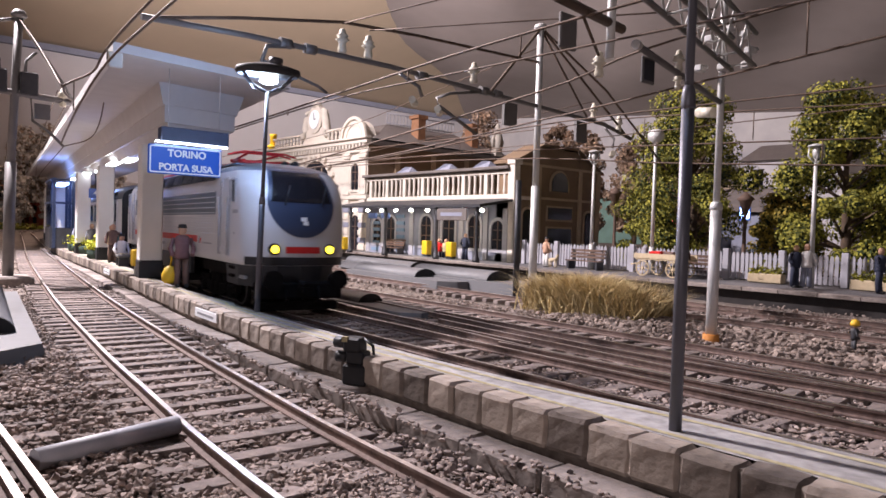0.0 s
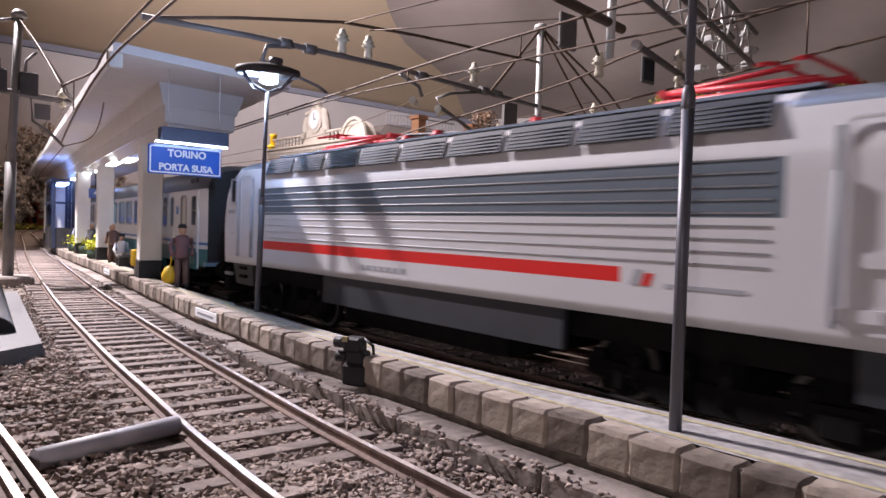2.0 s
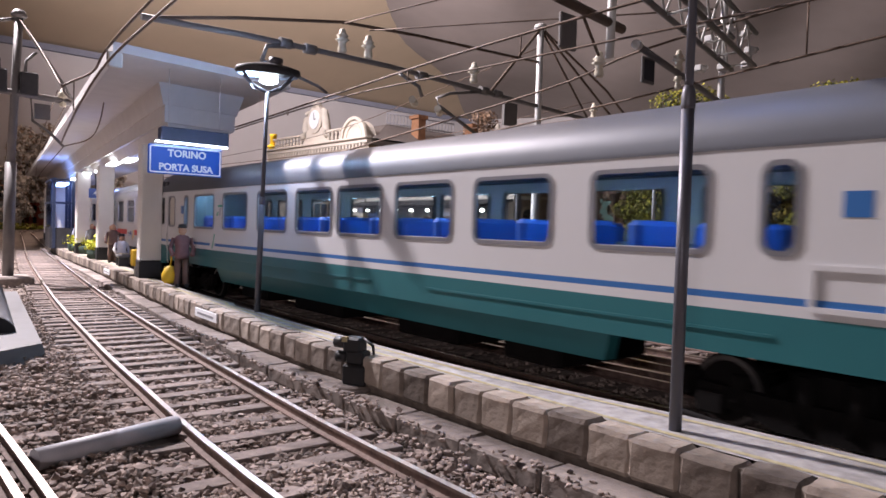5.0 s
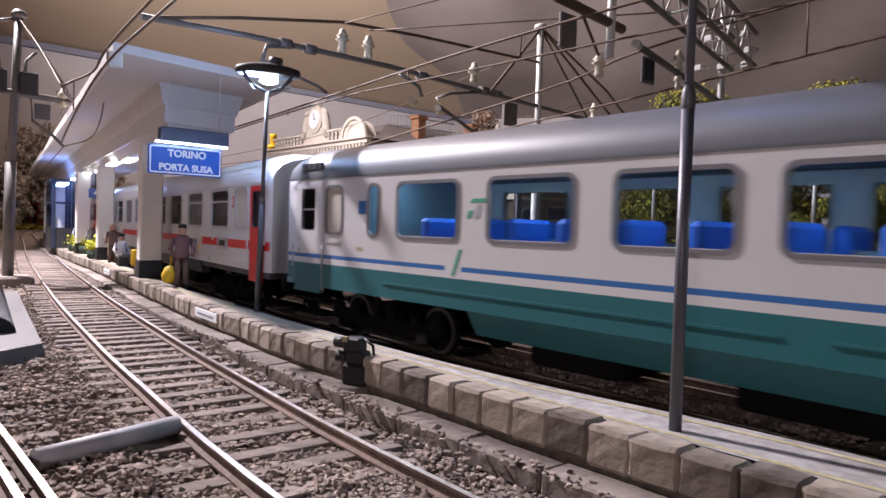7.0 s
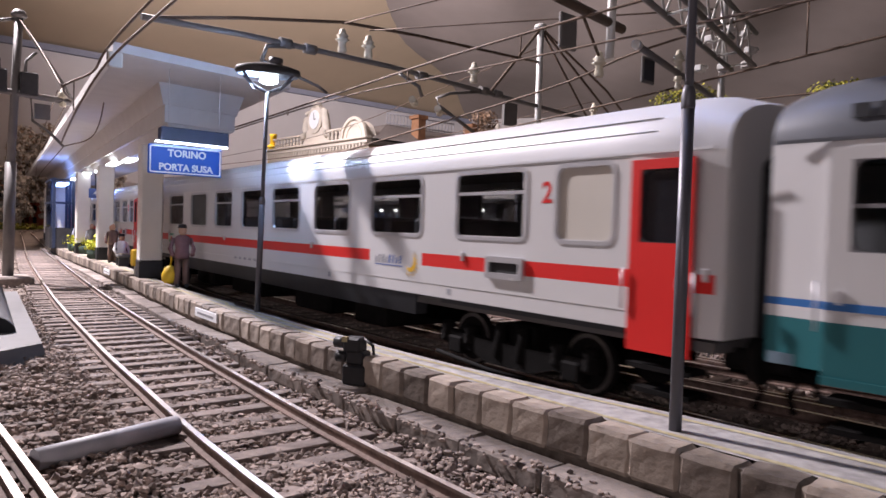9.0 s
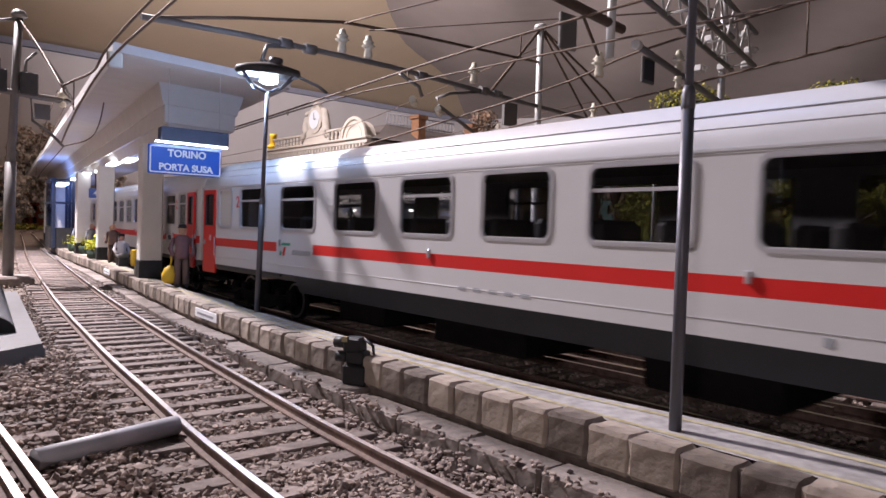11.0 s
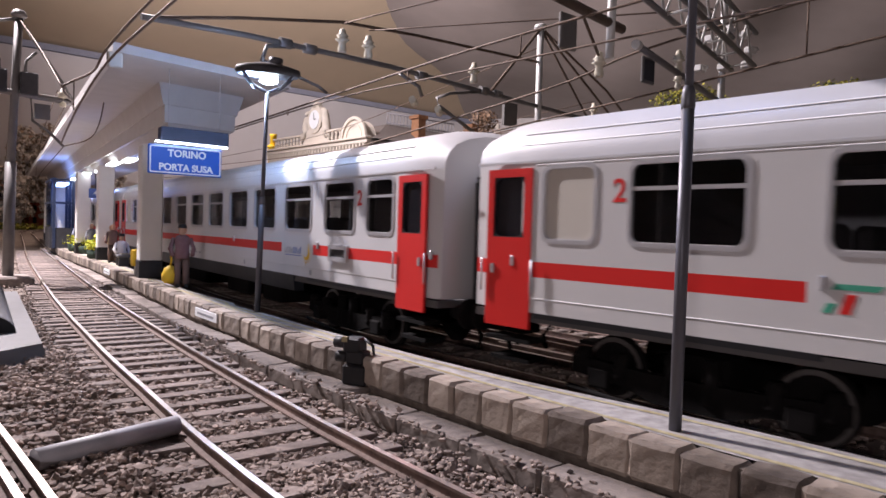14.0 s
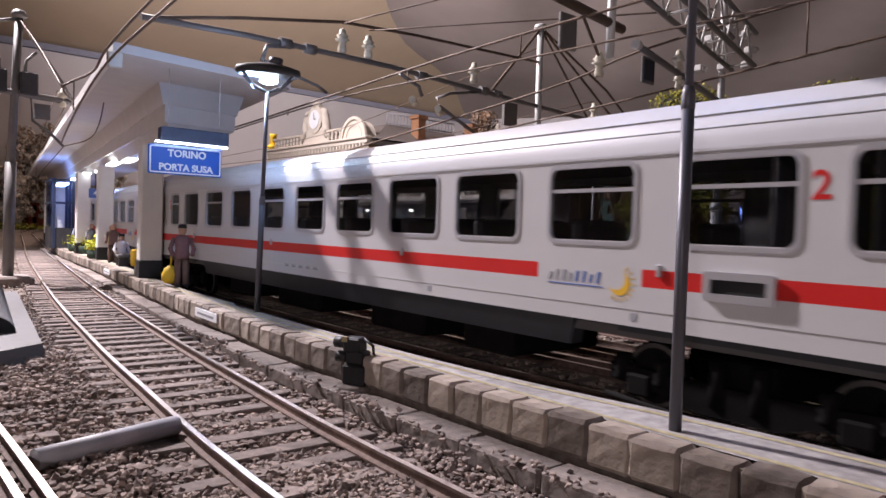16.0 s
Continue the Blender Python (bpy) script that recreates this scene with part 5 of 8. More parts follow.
def lamp_post(x, y, label, tall=1.0, lean=(0, 0)):
    p = thing("platform_lamp", label, "lamp post", at(x, y, 0.42, *lean), group="lamp posts of the near platform")
    bm = bmesh.new()
    tube(bm, [(0, 0, 0), (0, 0, 2.45)], 0.066, 12)
    tube(bm, [(0, 0, 2.35), (0.02, 0, 4.95)], 0.045, 12)
    lathe(bm, 0, 0, [(0.066, 2.42), (0.072, 2.45), (0.066, 2.55), (0.045, 2.6)], 12)
    part("post", bm, "pole", p)
    bm = bmesh.new()
    m = pose(0, 0, 0, 0, 0, 63) 
    lathe(bm, 0, 0, [(0.66, 5.3), (0.72, 5.36), (0.7, 5.46), (0.5, 5.52), (0.3, 5.56)], 20)
    bmesh.ops.scale(bm, vec=(1, 0.55, 1), verts=bm.verts)
    bm.transform(m)
    hood = part("hood", bm, "dark", p, "dark oval lamp hood")
    bm = bmesh.new()
    for a in (-0.55, 0.55):
        for b in (-0.22, 0.22):
            tube(bm, [(a, b, 5.32), (a * 0.55, b * 0.6, 5.05), (0.0, 0, 4.93)], 0.028, 5)
    tube(bm, [(0.15, 0, 5.55), (0.16, 0, 5.7)], 0.16, 10)
    bm.transform(m)
    part("bracket", bm, "pole", p)
    bm = bmesh.new()
    lathe(bm, 0.05, 0, [(0.14, 5.12), (0.2, 5.16), (0.19, 5.28), (0.1, 5.31)], 14)
    part("bulb", bm, "led", p, "bright white lamp")
    if tall > 1:
        for ob in p.children:
            ob.data.transform(Matrix.Diagonal((1, 1, tall, 1)))
    return p


lamp_post(-14.21, 6.97, "slim grey lamp post with a lit oval hood", lean=(-1.0, 0.9))
lamp_post(-3.57, 6.38, "slim grey lamp post at the platform end", 1.35)
lamp("platform_lamp_light", "POINT", (-14.6, 6.85, 5.45), (-14.6, 6.85, 0), 0.06, 0.15, (0.42, 0.6, 1.0))


def figure(x, y, z, turn, coat, legs, label, height=1.72, seated=False, hat=None, dog=False):
    """A painted toy figure, one plain mesh."""
    bm = bmesh.new()
    k = height / 1.75
    if seated:
        for s in (-0.11, 0.11):
            tube(bm, [(s, 0, 0.48), (s, -0.42, 0.5), (s, -0.45, 0.05)], 0.085, 8, 1)
            tube(bm, [(s, -0.45, 0.05), (s, -0.62, 0.04)], 0.06, 6, 3)
        base = -0.4
    else:
        for s in (-0.1, 0.1):
            tube(bm, [(s, 0, 0.85), (s * 1.1, 0.03, 0.45), (s * 1.2, 0, 0.06)], 0.1, 8, 1)
            tube(bm, [(s * 1.2, 0.05, 0.05), (s * 1.2, -0.18, 0.04)], 0.06, 6, 3)
        base = 0
    lathe(bm, 0, 0, [(0.19, 0.82 + base), (0.21, 0.95 + base), (0.18, 1.1 + base), (0.23, 1.36 + base), (0.17, 1.46 + base), (0.07, 1.5 + base)], 12, 0)
    for s in (-1, 1):
        tube(bm, [(s * 0.22, 0, 1.4 + base), (s * 0.32, 0.02, 1.1 + base), (s * 0.26, -0.16, 0.92 + base)], 0.065, 8, 0)
    lathe(bm, 0, -0.02, [(0.05, 1.48 + base), (0.1, 1.55 + base), (0.115, 1.64 + base), (0.09, 1.73 + base), (0.03, 1.77 + base)], 10, 2)
    if hat:
        lathe(bm, 0, -0.01, [(0.16, 1.69 + base), (0.12, 1.71 + base), (0.11, 1.79 + base), (0.04, 1.81 + base)], 10, 3)
    bmesh.ops.scale(bm, vec=(k, k, k), verts=bm.verts)
    ob = part("figurine", bm, [coat, legs, "skin", "black"])
    ob.matrix_basis = at(x, y, z, 0, 0, turn)
    return tagged(ob, label, "figurine", "toy figures on the platforms")


figure(-20.7, 7.66, 0.42, 75, "coatplum", "coatbrown", "toy figure in a brown coat and cap", 1.85, hat=True)
figure(-31.4, 9.0, 0.42, 95, "coatwhite", "wood", "seated toy figure in pale clothes on a bench", seated=True, hat=True)
figure(-33.4, 9.2, 0.42, 60, "coatbrown", "bench", "toy figure in a brown jacket", 1.75)
figure(-34.1, 9.3, 0.42, 150, "wood", "coatbrown", "toy figure in beige clothes", 1.7)
figure(-43.6, 10.4, 0.42, 60, "coatnavy", "coatnavy", "toy figure in a dark suit", 1.75)
figure(-47.0, 10.9, 0.42, 60, "lilac", "coatnavy", "toy figure in a grey coat", 1.7)
figure(-40.0, 9.95, 0.42, 60, "cover", "orange", "toy figure with orange trousers", 1.7)
figure(-25.5, 30.4, 0.42, 170, "skin", "coatwhite", "toy figure in white shorts with a hat", 1.7, hat=True)
figure(-11.5, 29.7, 0.44, 70, "coatnavy", "coatnavy", "toy figure in a dark suit on the far platform", 1.75)
figure(-11.15, 29.95, 0.44, 200, "coatwhite", "lilac", "toy figure in a long white coat", 1.8)
figure(-8.5, 30.0, 0.44, 90, "coatnavy", "coatnavy", "toy figure in dark clothes by the fence", 1.75)
figure(-33.0, 31.0, 0.42, 200, "coatnavy", "coatnavy", "toy figure in a dark suit by the house", 1.75)
figure(-35.9, 31.2, 0.42, 200, "red", "coatnavy", "seated toy figure in red under the canopy", seated=True)
figure(-35.2, 31.2, 0.42, 180, "yellow", "coatnavy", "seated toy figure in yellow under the canopy", seated=True)
figure(-5.4, 17.49, -0.2, 130, "dark", "dark", "crouching toy track worker in dark clothes", 0.72)


def platform_clutter():
    bm = bmesh.new()
    lathe(bm, 0, 0, [(0.16, 0.02), (0.24, 0.1), (0.25, 0.3), (0.16, 0.48), (0.06, 0.56)], 12)
    tube(bm, [(0.02, 0, 0.52), (0.1, 0, 0.75), (0.05, 0, 0.85)], 0.035, 6)
    b = part("bag", bm, "yellowbag")
    b.matrix_basis = at(-20.95, 7.4, 0.5)
    tagged(b, "yellow carrier bag held beside a figure", "bag")
    be = thing("platform_bench", "small dark stone bench on the near platform", "bench", at(-31.1, 8.95, 0.42, 0, 0, -10))
    bm = bmesh.new()
    box(bm, -0.6, 0.6, -0.25, 0.25, 0.38, 0.5, bevel=0.03)
    part("seat", bm, "cover", be)
    for s in (-0.45, 0.45):
        bm = bmesh.new()
        box(bm, s - 0.1, s + 0.1, -0.2, 0.2, 0, 0.38)
        part("leg", bm, "dark", be)
    for x, y in ((-36.6, 9.4), (-38.0, 9.75), (-42.2, 10.25), (-45.2, 10.45)):
        pl = thing("flower_tub", "dark round tub with yellow-green flowers", "planter", at(x, y, 0.42), group="flower tubs on the platform")
        bm = bmesh.new()
        lathe(bm, 0, 0, [(0.42, 0), (0.5, 0.1), (0.52, 0.42), (0.46, 0.45)], 14)
        part("tub", bm, "planter", pl)
        rng = random.Random(int(x * 10))
        v, f = [], []
        for k in range(260):
            c = Vector((rng.gauss(0, 0.26), rng.gauss(0, 0.26), 0.45 + abs(rng.gauss(0, 0.22))))
            a, b2 = Vector((rng.uniform(-1, 1), rng.uniform(-1, 1), rng.uniform(-0.4, 0.4))) * 0.1, Vector((rng.uniform(-1, 1), rng.uniform(-1, 1), rng.uniform(-0.4, 1))) * 0.1
            n = len(v)
            v += [c - a, c + b2, c + a, c - b2]
            f.append((n, n + 1, n + 2, n + 3))
        raw("flowers", v, f, "flower", pl, "yellow-green flower clumps")
    for x, y in ((-25.3, 7.75), (-25.9, 8.1)):
        bn = thing("waste_bin", "yellow waste bin on a short post", "bin", at(x, y, 0.42))
        bm = bmesh.new()
        tube(bm, [(0, 0, 0), (0, 0, 0.5)], 0.08, 8)
        part("post", bm, "polelight", bn)
        bm = bmesh.new()
        box(bm, -0.2, 0.2, -0.16, 0.16, 0.35, 0.95, bevel=0.05)
        part("bin", bm, "yellowbag", bn)
    # waiting shelter of blue steel and glass
    sh = thing("waiting_shelter", "blue steel waiting shelter with lit glass walls", "shelter", at(-52.5, 11.05, 0.42, 0, 0, -8))
    for a in (-2.6, 0, 2.6):
        for b in (-0.55, 0.55):
            bm = bmesh.new()
            box(bm, a - 0.09, a + 0.09, b - 0.09, b + 0.09, 0, 4.6)
            part("post", bm, "locoblue", sh)
    for a, w in ((-1.3, 2.4), (1.3, 2.4)):
        bm = bmesh.new()
        box(bm, a - w / 2, a + w / 2, -0.74, -0.7, 1.35, 4.4)
        part("pane", bm, "glass", sh).visible_shadow = False
    bm = bmesh.new()
    box(bm, -2.6, 2.6, -0.78, -0.68, 0, 1.35)
    box(bm, 2.56, 2.64, -0.7, 0.7, 0, 1.35)
    part("lower_panel", bm, "dark", sh)
    for z in (2.9, 4.4):
        bm = bmesh.new()
        box(bm, -2.7, 2.7, -0.8, -0.66, z, z + 0.14)
        box(bm, 2.6, 2.72, -0.8, 0.8, z, z + 0.14)
        part("rail", bm, "locoblue", sh)
    bm = bmesh.new()
    box(bm, -2.0, 2.4, -0.3, 0.3, 4.2, 4.32)
    part("light", bm, "ledblue", sh, "blue strip light")
    for x, y, n in ((-42.0, 10.58, "4"), (-37.0, 9.85, "3")):
        hs = thing("hanging_sign", "small navy platform number sign under the platform roof", "sign", at(x, y, 3.86, 0, 0, 84), group="platform number signs")
        bm = bmesh.new()
        box(bm, -0.34, 0.34, -0.06, 0.06, -0.27, 0.27, bevel=0.03)
        part("panel", bm, "emblem_blue", hs)
        words("number", n, 0.42, "signwhite", hs, pose(0, -0.066 * K, 0, 90, 0, 0), "white platform number", 0.004, 0.01)
        bm = bmesh.new()
        tube(bm, [(0, 0, 0.26), (0, 0, 1.15)], 0.03, 6)
        part("hanger", bm, "dark", hs)
    # enamel plates on the platform edge
    for x, y, a in ((-15.35, 6.27, -4), (-30.0, 8.05, -7)):
        bm = bmesh.new()
        box(bm, -0.75, 0.75, -0.03, 0.0, -0.1, 0.1)
        pl = part("edge_plate", bm, "signwhite")
        pl.matrix_basis = at(x, y, 0.26, 0, 0, a)
        tagged(pl, "white enamel plate with an unreadable grey line", "sign")
        bm = bmesh.new()
        box(bm, -0.55, 0.55, -0.036, -0.03, -0.03, 0.02)
        part("text_bar", bm, "emblem_grey", pl)


platform_clutter()
lamp("platform_lamp_light", "SPOT", (-4.8, 7.3, 7.7), (-5.6, 9.0, 0), 0.03, 0.25, (0.22, 0.4, 1.0), 130)


# ---- station house ----
def arch(u, w, z0, z1, n=10):
    """Outline of a round-headed opening."""
    r = w / 2
    return [(u - r, z0), (u + r, z0)] + [(u + r * math.cos(math.pi * k / n), z1 - r + r * math.sin(math.pi * k / n)) for k in range(n + 1)]


def opening(parent, u, w, z0, z1, y, round_head=True, bars=True, frame_mat="ochre"):
    """A window or door: moulded surround proud of the wall and a recessed dark pane with glazing bars."""
    def outline(g):
        return arch(u, w + 2 * g, z0 - (g if z0 > 0.6 else 0), z1 + g) if round_head else [(u - w / 2 - g, z0 - g), (u + w / 2 + g, z0 - g), (u + w / 2 + g, z1 + g), (u - w / 2 - g, z1 + g)]
    o, i = outline(0.2), outline(0)
    bm = bmesh.new()
    vs = [[bm.verts.new((a, yy, b)) for a, b in c] for c, yy in ((o, y + 0.1), (o, y - 0.1), (i, y - 0.1), (i, y + 0.1))]
    n = len(o)
    for a, b in ((0, 1), (1, 2), (2, 3)):
        for k in range(n):
            bm.faces.new((vs[a][k], vs[a][(k + 1) % n], vs[b][(k + 1) % n], vs[b][k]))
    win = part("window", bm, frame_mat, parent)
    bm = bmesh.new()
    plate(bm, i, y - 0.01, y + 0.05)
    part("pane", bm, "pane", win)
    if bars:
        bm = bmesh.new()
        box(bm, u - 0.04, u + 0.04, y - 0.05, y + 0.02, z0, z1 - 0.05)
        for k in (1, 2):
            z = z0 + (z1 - z0) * k / 3
            box(bm, u - w / 2, u + w / 2, y - 0.05, y + 0.02, z - 0.03, z + 0.03)
        part("glazing_bar", bm, "bench", win)


def station():
    h = thing("station_house", "ornate cream and brown station building with loggia and clock", "building", at(0, 0, 0))
    Y = 32.03
    # main block
    bm = bmesh.new()
    box(bm, -63, -46.0, Y, Y + 16, 0.4, 9.6)
    for f in bm.faces:
        f.material_index = 1 if f.normal.x > 0.5 or f.calc_center_median().x > -46.5 and abs(f.calc_center_median().y - Y - 8) < 1 else 0
    bm.faces.ensure_lookup_table()
    for f in bm.faces:
        f.material_index = 1 if f.calc_center_median().x > -46.2 else 0
    main = part("main_block", bm, ["facade", "brown"], h, "cream main block")
    for z0, z1, out in ((4.7, 5.05, 0.25), (8.6, 8.9, 0.2), (9.3, 9.65, 0.4), (9.65, 9.85, 0.6)):
        bm = bmesh.new()
        box(bm, -63.2, -45.9 + out * 0.4, Y - out, Y + 0.1, z0, z1, bevel=0.04)
        part("cornice", bm, "facade", main)
    for k in range(34):
        bm = bmesh.new()
        box(bm, -62.8 + 0.5 * k, -62.6 + 0.5 * k, Y - 0.42, Y, 8.95, 9.28)
        part("dentil", bm, "facade", main)
    for u in (-62.6, -58.9, -48.9, -46.5):
        bm = bmesh.new()
        box(bm, u - 0.4, u + 0.4, Y - 0.18, Y + 0.05, 0.42, 8.7, bevel=0.04)
        part("pilaster", bm, "facade", main)
        for k in range(7):
            bm = bmesh.new()
            box(bm, u - 0.46, u + 0.46, Y - 0.24, Y, 0.5 + 0.62 * k, 0.92 + 0.62 * k, bevel=0.03)
            part("quoin", bm, "lilac" if k % 2 else "facade", main)
    opening(main, -54.3, 5.6, 2.6, 8.3, Y, True, False, "facade")
    for k in range(5):
        bm = bmesh.new()
        box(bm, -56.6 + 1.15 * k - 0.05, -56.6 + 1.15 * k + 0.05, Y - 0.08, Y, 2.6, 7.6)
        part("mullion", bm, "ochre", main)
    for z in (4.4, 5.6, 6.6):
        bm = bmesh.new()
        box(bm, -56.9, -51.7, Y - 0.07, Y, z, z + 0.1)
        part("transom", bm, "ochre", main)
    for u in (-48.2, -47.0):
        opening(main, u, 0.8, 5.4, 7.6, Y, True, False, "facade")
    bm = bmesh.new()
    plate(bm, arch(-47.6, 2.9, 5.1, 8.5), Y - 0.12, Y)
    part("blind_arch", bm, "facade", main)
    opening(main, -47.6, 1.1, 5.5, 7.7, Y - 0.12, True, True, "facade")
    for u in (-61, -47.6):
        opening(main, u, 1.3, 0.5, 3.4, Y, True, True, "facade")
    for u in (-62.6, -58.9, -48.9, -46.5):
        for z0, z1, w in ((8.1, 8.3, 0.5), (8.3, 8.55, 0.58), (5.05, 5.3, 0.52)):
            bm = bmesh.new()
            box(bm, u - w, u + w, Y - 0.3, Y, z0, z1, bevel=0.04)
            part("capital", bm, "facade", main)
    for k in range(11):
        t = math.pi * (k + 0.5) / 11
        bm = bmesh.new()
        box(bm, -0.2, 0.2, -0.28, 0.0, 2.95, 3.55, bevel=0.04)
        bm.transform(Matrix.Translation((-54.3, Y, 5.5)) @ Matrix.Rotation(math.pi / 2 - t, 4, "Y"))
        part("voussoir", bm, "facade", main)
    for u, z in ((-60.75, 6.9), (-60.75, 5.9)):
        bm = bmesh.new()
        ring(bm, u - 0.8, u + 0.8, z - 0.35, z + 0.35, 0.12, Y - 0.14, Y, 0.1)
        part("relief_panel", bm, "facade", main)
    # curved gable and clock
    bm = bmesh.new()
    plate(bm, arch(-47.8, 3.2, 9.8, 11.3, 14), Y - 0.25, Y + 0.9)
    gable = part("curved_gable", bm, "facade", main)
    for r0, r1, out in ((1.6, 1.85, 0.42), (1.1, 1.25, 0.34)):
        bm = bmesh.new()
        o = [(-47.8 + r1 * math.cos(a), 9.75 + r1 * math.sin(a)) for a in np.linspace(0, math.pi, 15)]
        i = [(-47.8 + r0 * math.cos(a), 9.75 + r0 * math.sin(a)) for a in np.linspace(math.pi, 0, 15)]
        plate(bm, o + i, Y - out, Y - 0.2)
        part("moulding", bm, "facade", gable)
    bm = bmesh.new()
    plate(bm, [(-54.2 + 1.25 * math.cos(a) * (1 if abs(math.sin(a)) > -2 else 0), 12.0 + 1.25 * math.sin(a)) for a in np.linspace(0, math.tau, 24, endpoint=False)], Y - 0.3, Y + 0.4)
    plate(bm, [(-56.4, 9.85), (-52.0, 9.85), (-52.9, 11.2), (-55.5, 11.2)], Y - 0.2, Y + 0.35)
    lathe(bm, -54.2, Y, [(0.4, 13.1), (0.5, 13.3), (0.2, 13.6)], 8)
    ck = part("clock_gable", bm, "facade", main, "cream clock surround on the roof edge")
    bm = bmesh.new()
    plate(bm, [(-54.2 + 0.85 * math.cos(a), 12.0 + 0.85 * math.sin(a)) for a in np.linspace(0, math.tau, 24, endpoint=False)], Y - 0.36, Y - 0.3)
    part("clock_face", bm, "signwhite", ck)
    for s2 in (-1, 1):
        bm = bmesh.new()
        tube(bm, [(-54.2 + s2 * (1.2 + 0.9 * t), Y - 0.1, 12.5 - 1.7 * t + 0.5 * math.sin(6 * t)) for t in np.linspace(0, 1, 9)], 0.3, 8, 0, 0.45)
        part("scroll", bm, "facade", ck)
    bm = bmesh.new()
    box(bm, -54.23, -54.17, Y - 0.38, Y - 0.36, 12.0, 12.6)
    box(bm, -54.2, -53.8, Y - 0.38, Y - 0.36, 11.97, 12.03)
    part("clock_hand", bm, "black", ck)
    for k in range(9):
        for base in (-61.8, -52.0):
            if base == -52.0 and k > 3:
                continue
            bm = bmesh.new()
            lathe(bm, base + 0.62 * k, Y - 0.1, [(0.1, 9.85), (0.16, 10.1), (0.08, 10.4), (0.14, 10.65)], 8)
            part("baluster", bm, "facade", main)
    for a, b in ((-62.2, -56.5), (-52.2, -49.7)):
        bm = bmesh.new()
        box(bm, a, b, Y - 0.28, Y + 0.1, 10.65, 10.85, bevel=0.03)
        part("top_rail", bm, "facade", main)
    # roof, roof rail, chimney, figures
    bm = bmesh.new()
    a = [bm.verts.new(p) for p in ((-63.4, Y + 0.2, 9.7), (-45.6, Y + 0.2, 9.7), (-45.6, Y + 16.3, 9.7), (-63.4, Y + 16.3, 9.7), (-60, Y + 4, 11.6), (-49, Y + 4, 11.6), (-49, Y + 12, 11.6), (-60, Y + 12, 11.6))]
    for q in ((0, 1, 5, 4), (1, 2, 6, 5), (2, 3, 7, 6), (3, 0, 4, 7), (4, 5, 6, 7)):
        bm.faces.new([a[i] for i in q])
    part("roof", bm, "slate", h, "dark slate hipped roof")
    bm = bmesh.new()
    box(bm, -45.96, -45.6, Y, Y + 16, 9.2, 9.55)
    part("eaves", bm, "slate", h)
    for k in range(22):
        bm = bmesh.new()
        tube(bm, [(-49 - 0.0, Y + 4 + 0.38 * k, 11.6), (-49, Y + 4 + 0.38 * k, 12.6)], 0.045, 5)
        part("railing_bar", bm, "fence", h)
    bm = bmesh.new()
    for z in (11.75, 12.6):
        tube(bm, [(-49, Y + 4, z), (-49, Y + 12, z)], 0.06, 5)
    part("railing_rail", bm, "fence", h)
    for x, y in ((-47.0, Y + 12.5), (-47, Y + 6)):
        bm = bmesh.new()
        box(bm, x - 0.5, x + 0.5, y - 0.4, y + 0.4, 9.5, 12.1)
        box(bm, x - 0.65, x + 0.65, y - 0.55, y + 0.55, 12.1, 12.4)
        part("chimney", bm, "orange_brick", h, "brick chimney")
    # side windows of the upper wall
    for y in (Y + 3, Y + 7, Y + 11):
        bm = bmesh.new()
        box(bm, -46.0, -45.9, y - 0.25, y + 0.25, 5.6, 8.8)
        part("pilaster", bm, "ochre", h)
    # loggia wing
    bm = bmesh.new()
    box(bm, -46.0, -29.75, Y, Y + 9.1, 0.4, 4.5)
    wing = part("wing", bm, "lilac", h, "grey-blue ground floor of the wing")
    bm = bmesh.new()
    box(bm, -46.0, -29.9, Y + 2.2, Y + 9.0, 4.5, 6.6)
    part("loggia_wall", bm, "brown", wing)
    bm = bmesh.new()
    box(bm, -45.9, -29.6, Y - 0.15, Y + 2.3, 4.5, 4.72, bevel=0.03)
    box(bm, -45.9, -29.7, Y - 0.1, Y + 0.12, 4.72, 4.82)
    part("loggia_floor", bm, "facade", wing)
    n = 0
    for k in range(8):
        u = -45.4 + 2.2 * k
        bm = bmesh.new()
        box(bm, u - 0.17, u + 0.17, Y - 0.12, Y + 0.18, 4.72, 6.3, bevel=0.03)
        part("loggia_post", bm, "facade", wing)
        if k < 7:
            for j in range(3):
                bm = bmesh.new()
                x = u + 0.55 * (j + 1)
                lathe(bm, x, Y + 0.02, [(0.1, 4.8), (0.12, 5.0), (0.08, 5.5), (0.11, 6.0), (0.13, 6.15)], 8)
                part("baluster", bm, "facade", wing)
    bm = bmesh.new()
    box(bm, -45.9, -29.7, Y - 0.14, Y + 0.2, 6.12, 6.3, bevel=0.03)
    part("loggia_rail", bm, "facade", wing)
    bm = bmesh.new()
    box(bm, -46.2, -29.9, Y - 0.45, Y + 2.4, 6.42, 6.62, bevel=0.03)
    part("loggia_roof", bm, "slate", wing)
    # dormers on the loggia roof, planters and a statue on the eaves
    for u in (-42.3, -37.6, -33.6):
        bm = bmesh.new()
        a = [bm.verts.new(q) for q in ((u - 0.9, Y + 0.5, 6.6), (u + 0.9, Y + 0.5, 6.6), (u + 0.9, Y + 2.1, 6.6), (u - 0.9, Y + 2.1, 6.6), (u - 0.2, Y + 1.1, 7.25), (u + 0.2, Y + 1.5, 7.25))]
        for q in ((0, 1, 5, 4), (1, 2, 5), (2, 3, 4, 5), (3, 0, 4)):
            bm.faces.new([a[i] for i in q])
        part("roof_vent", bm, "lilac", wing, "pale hipped roof vent")
    bm = bmesh.new()
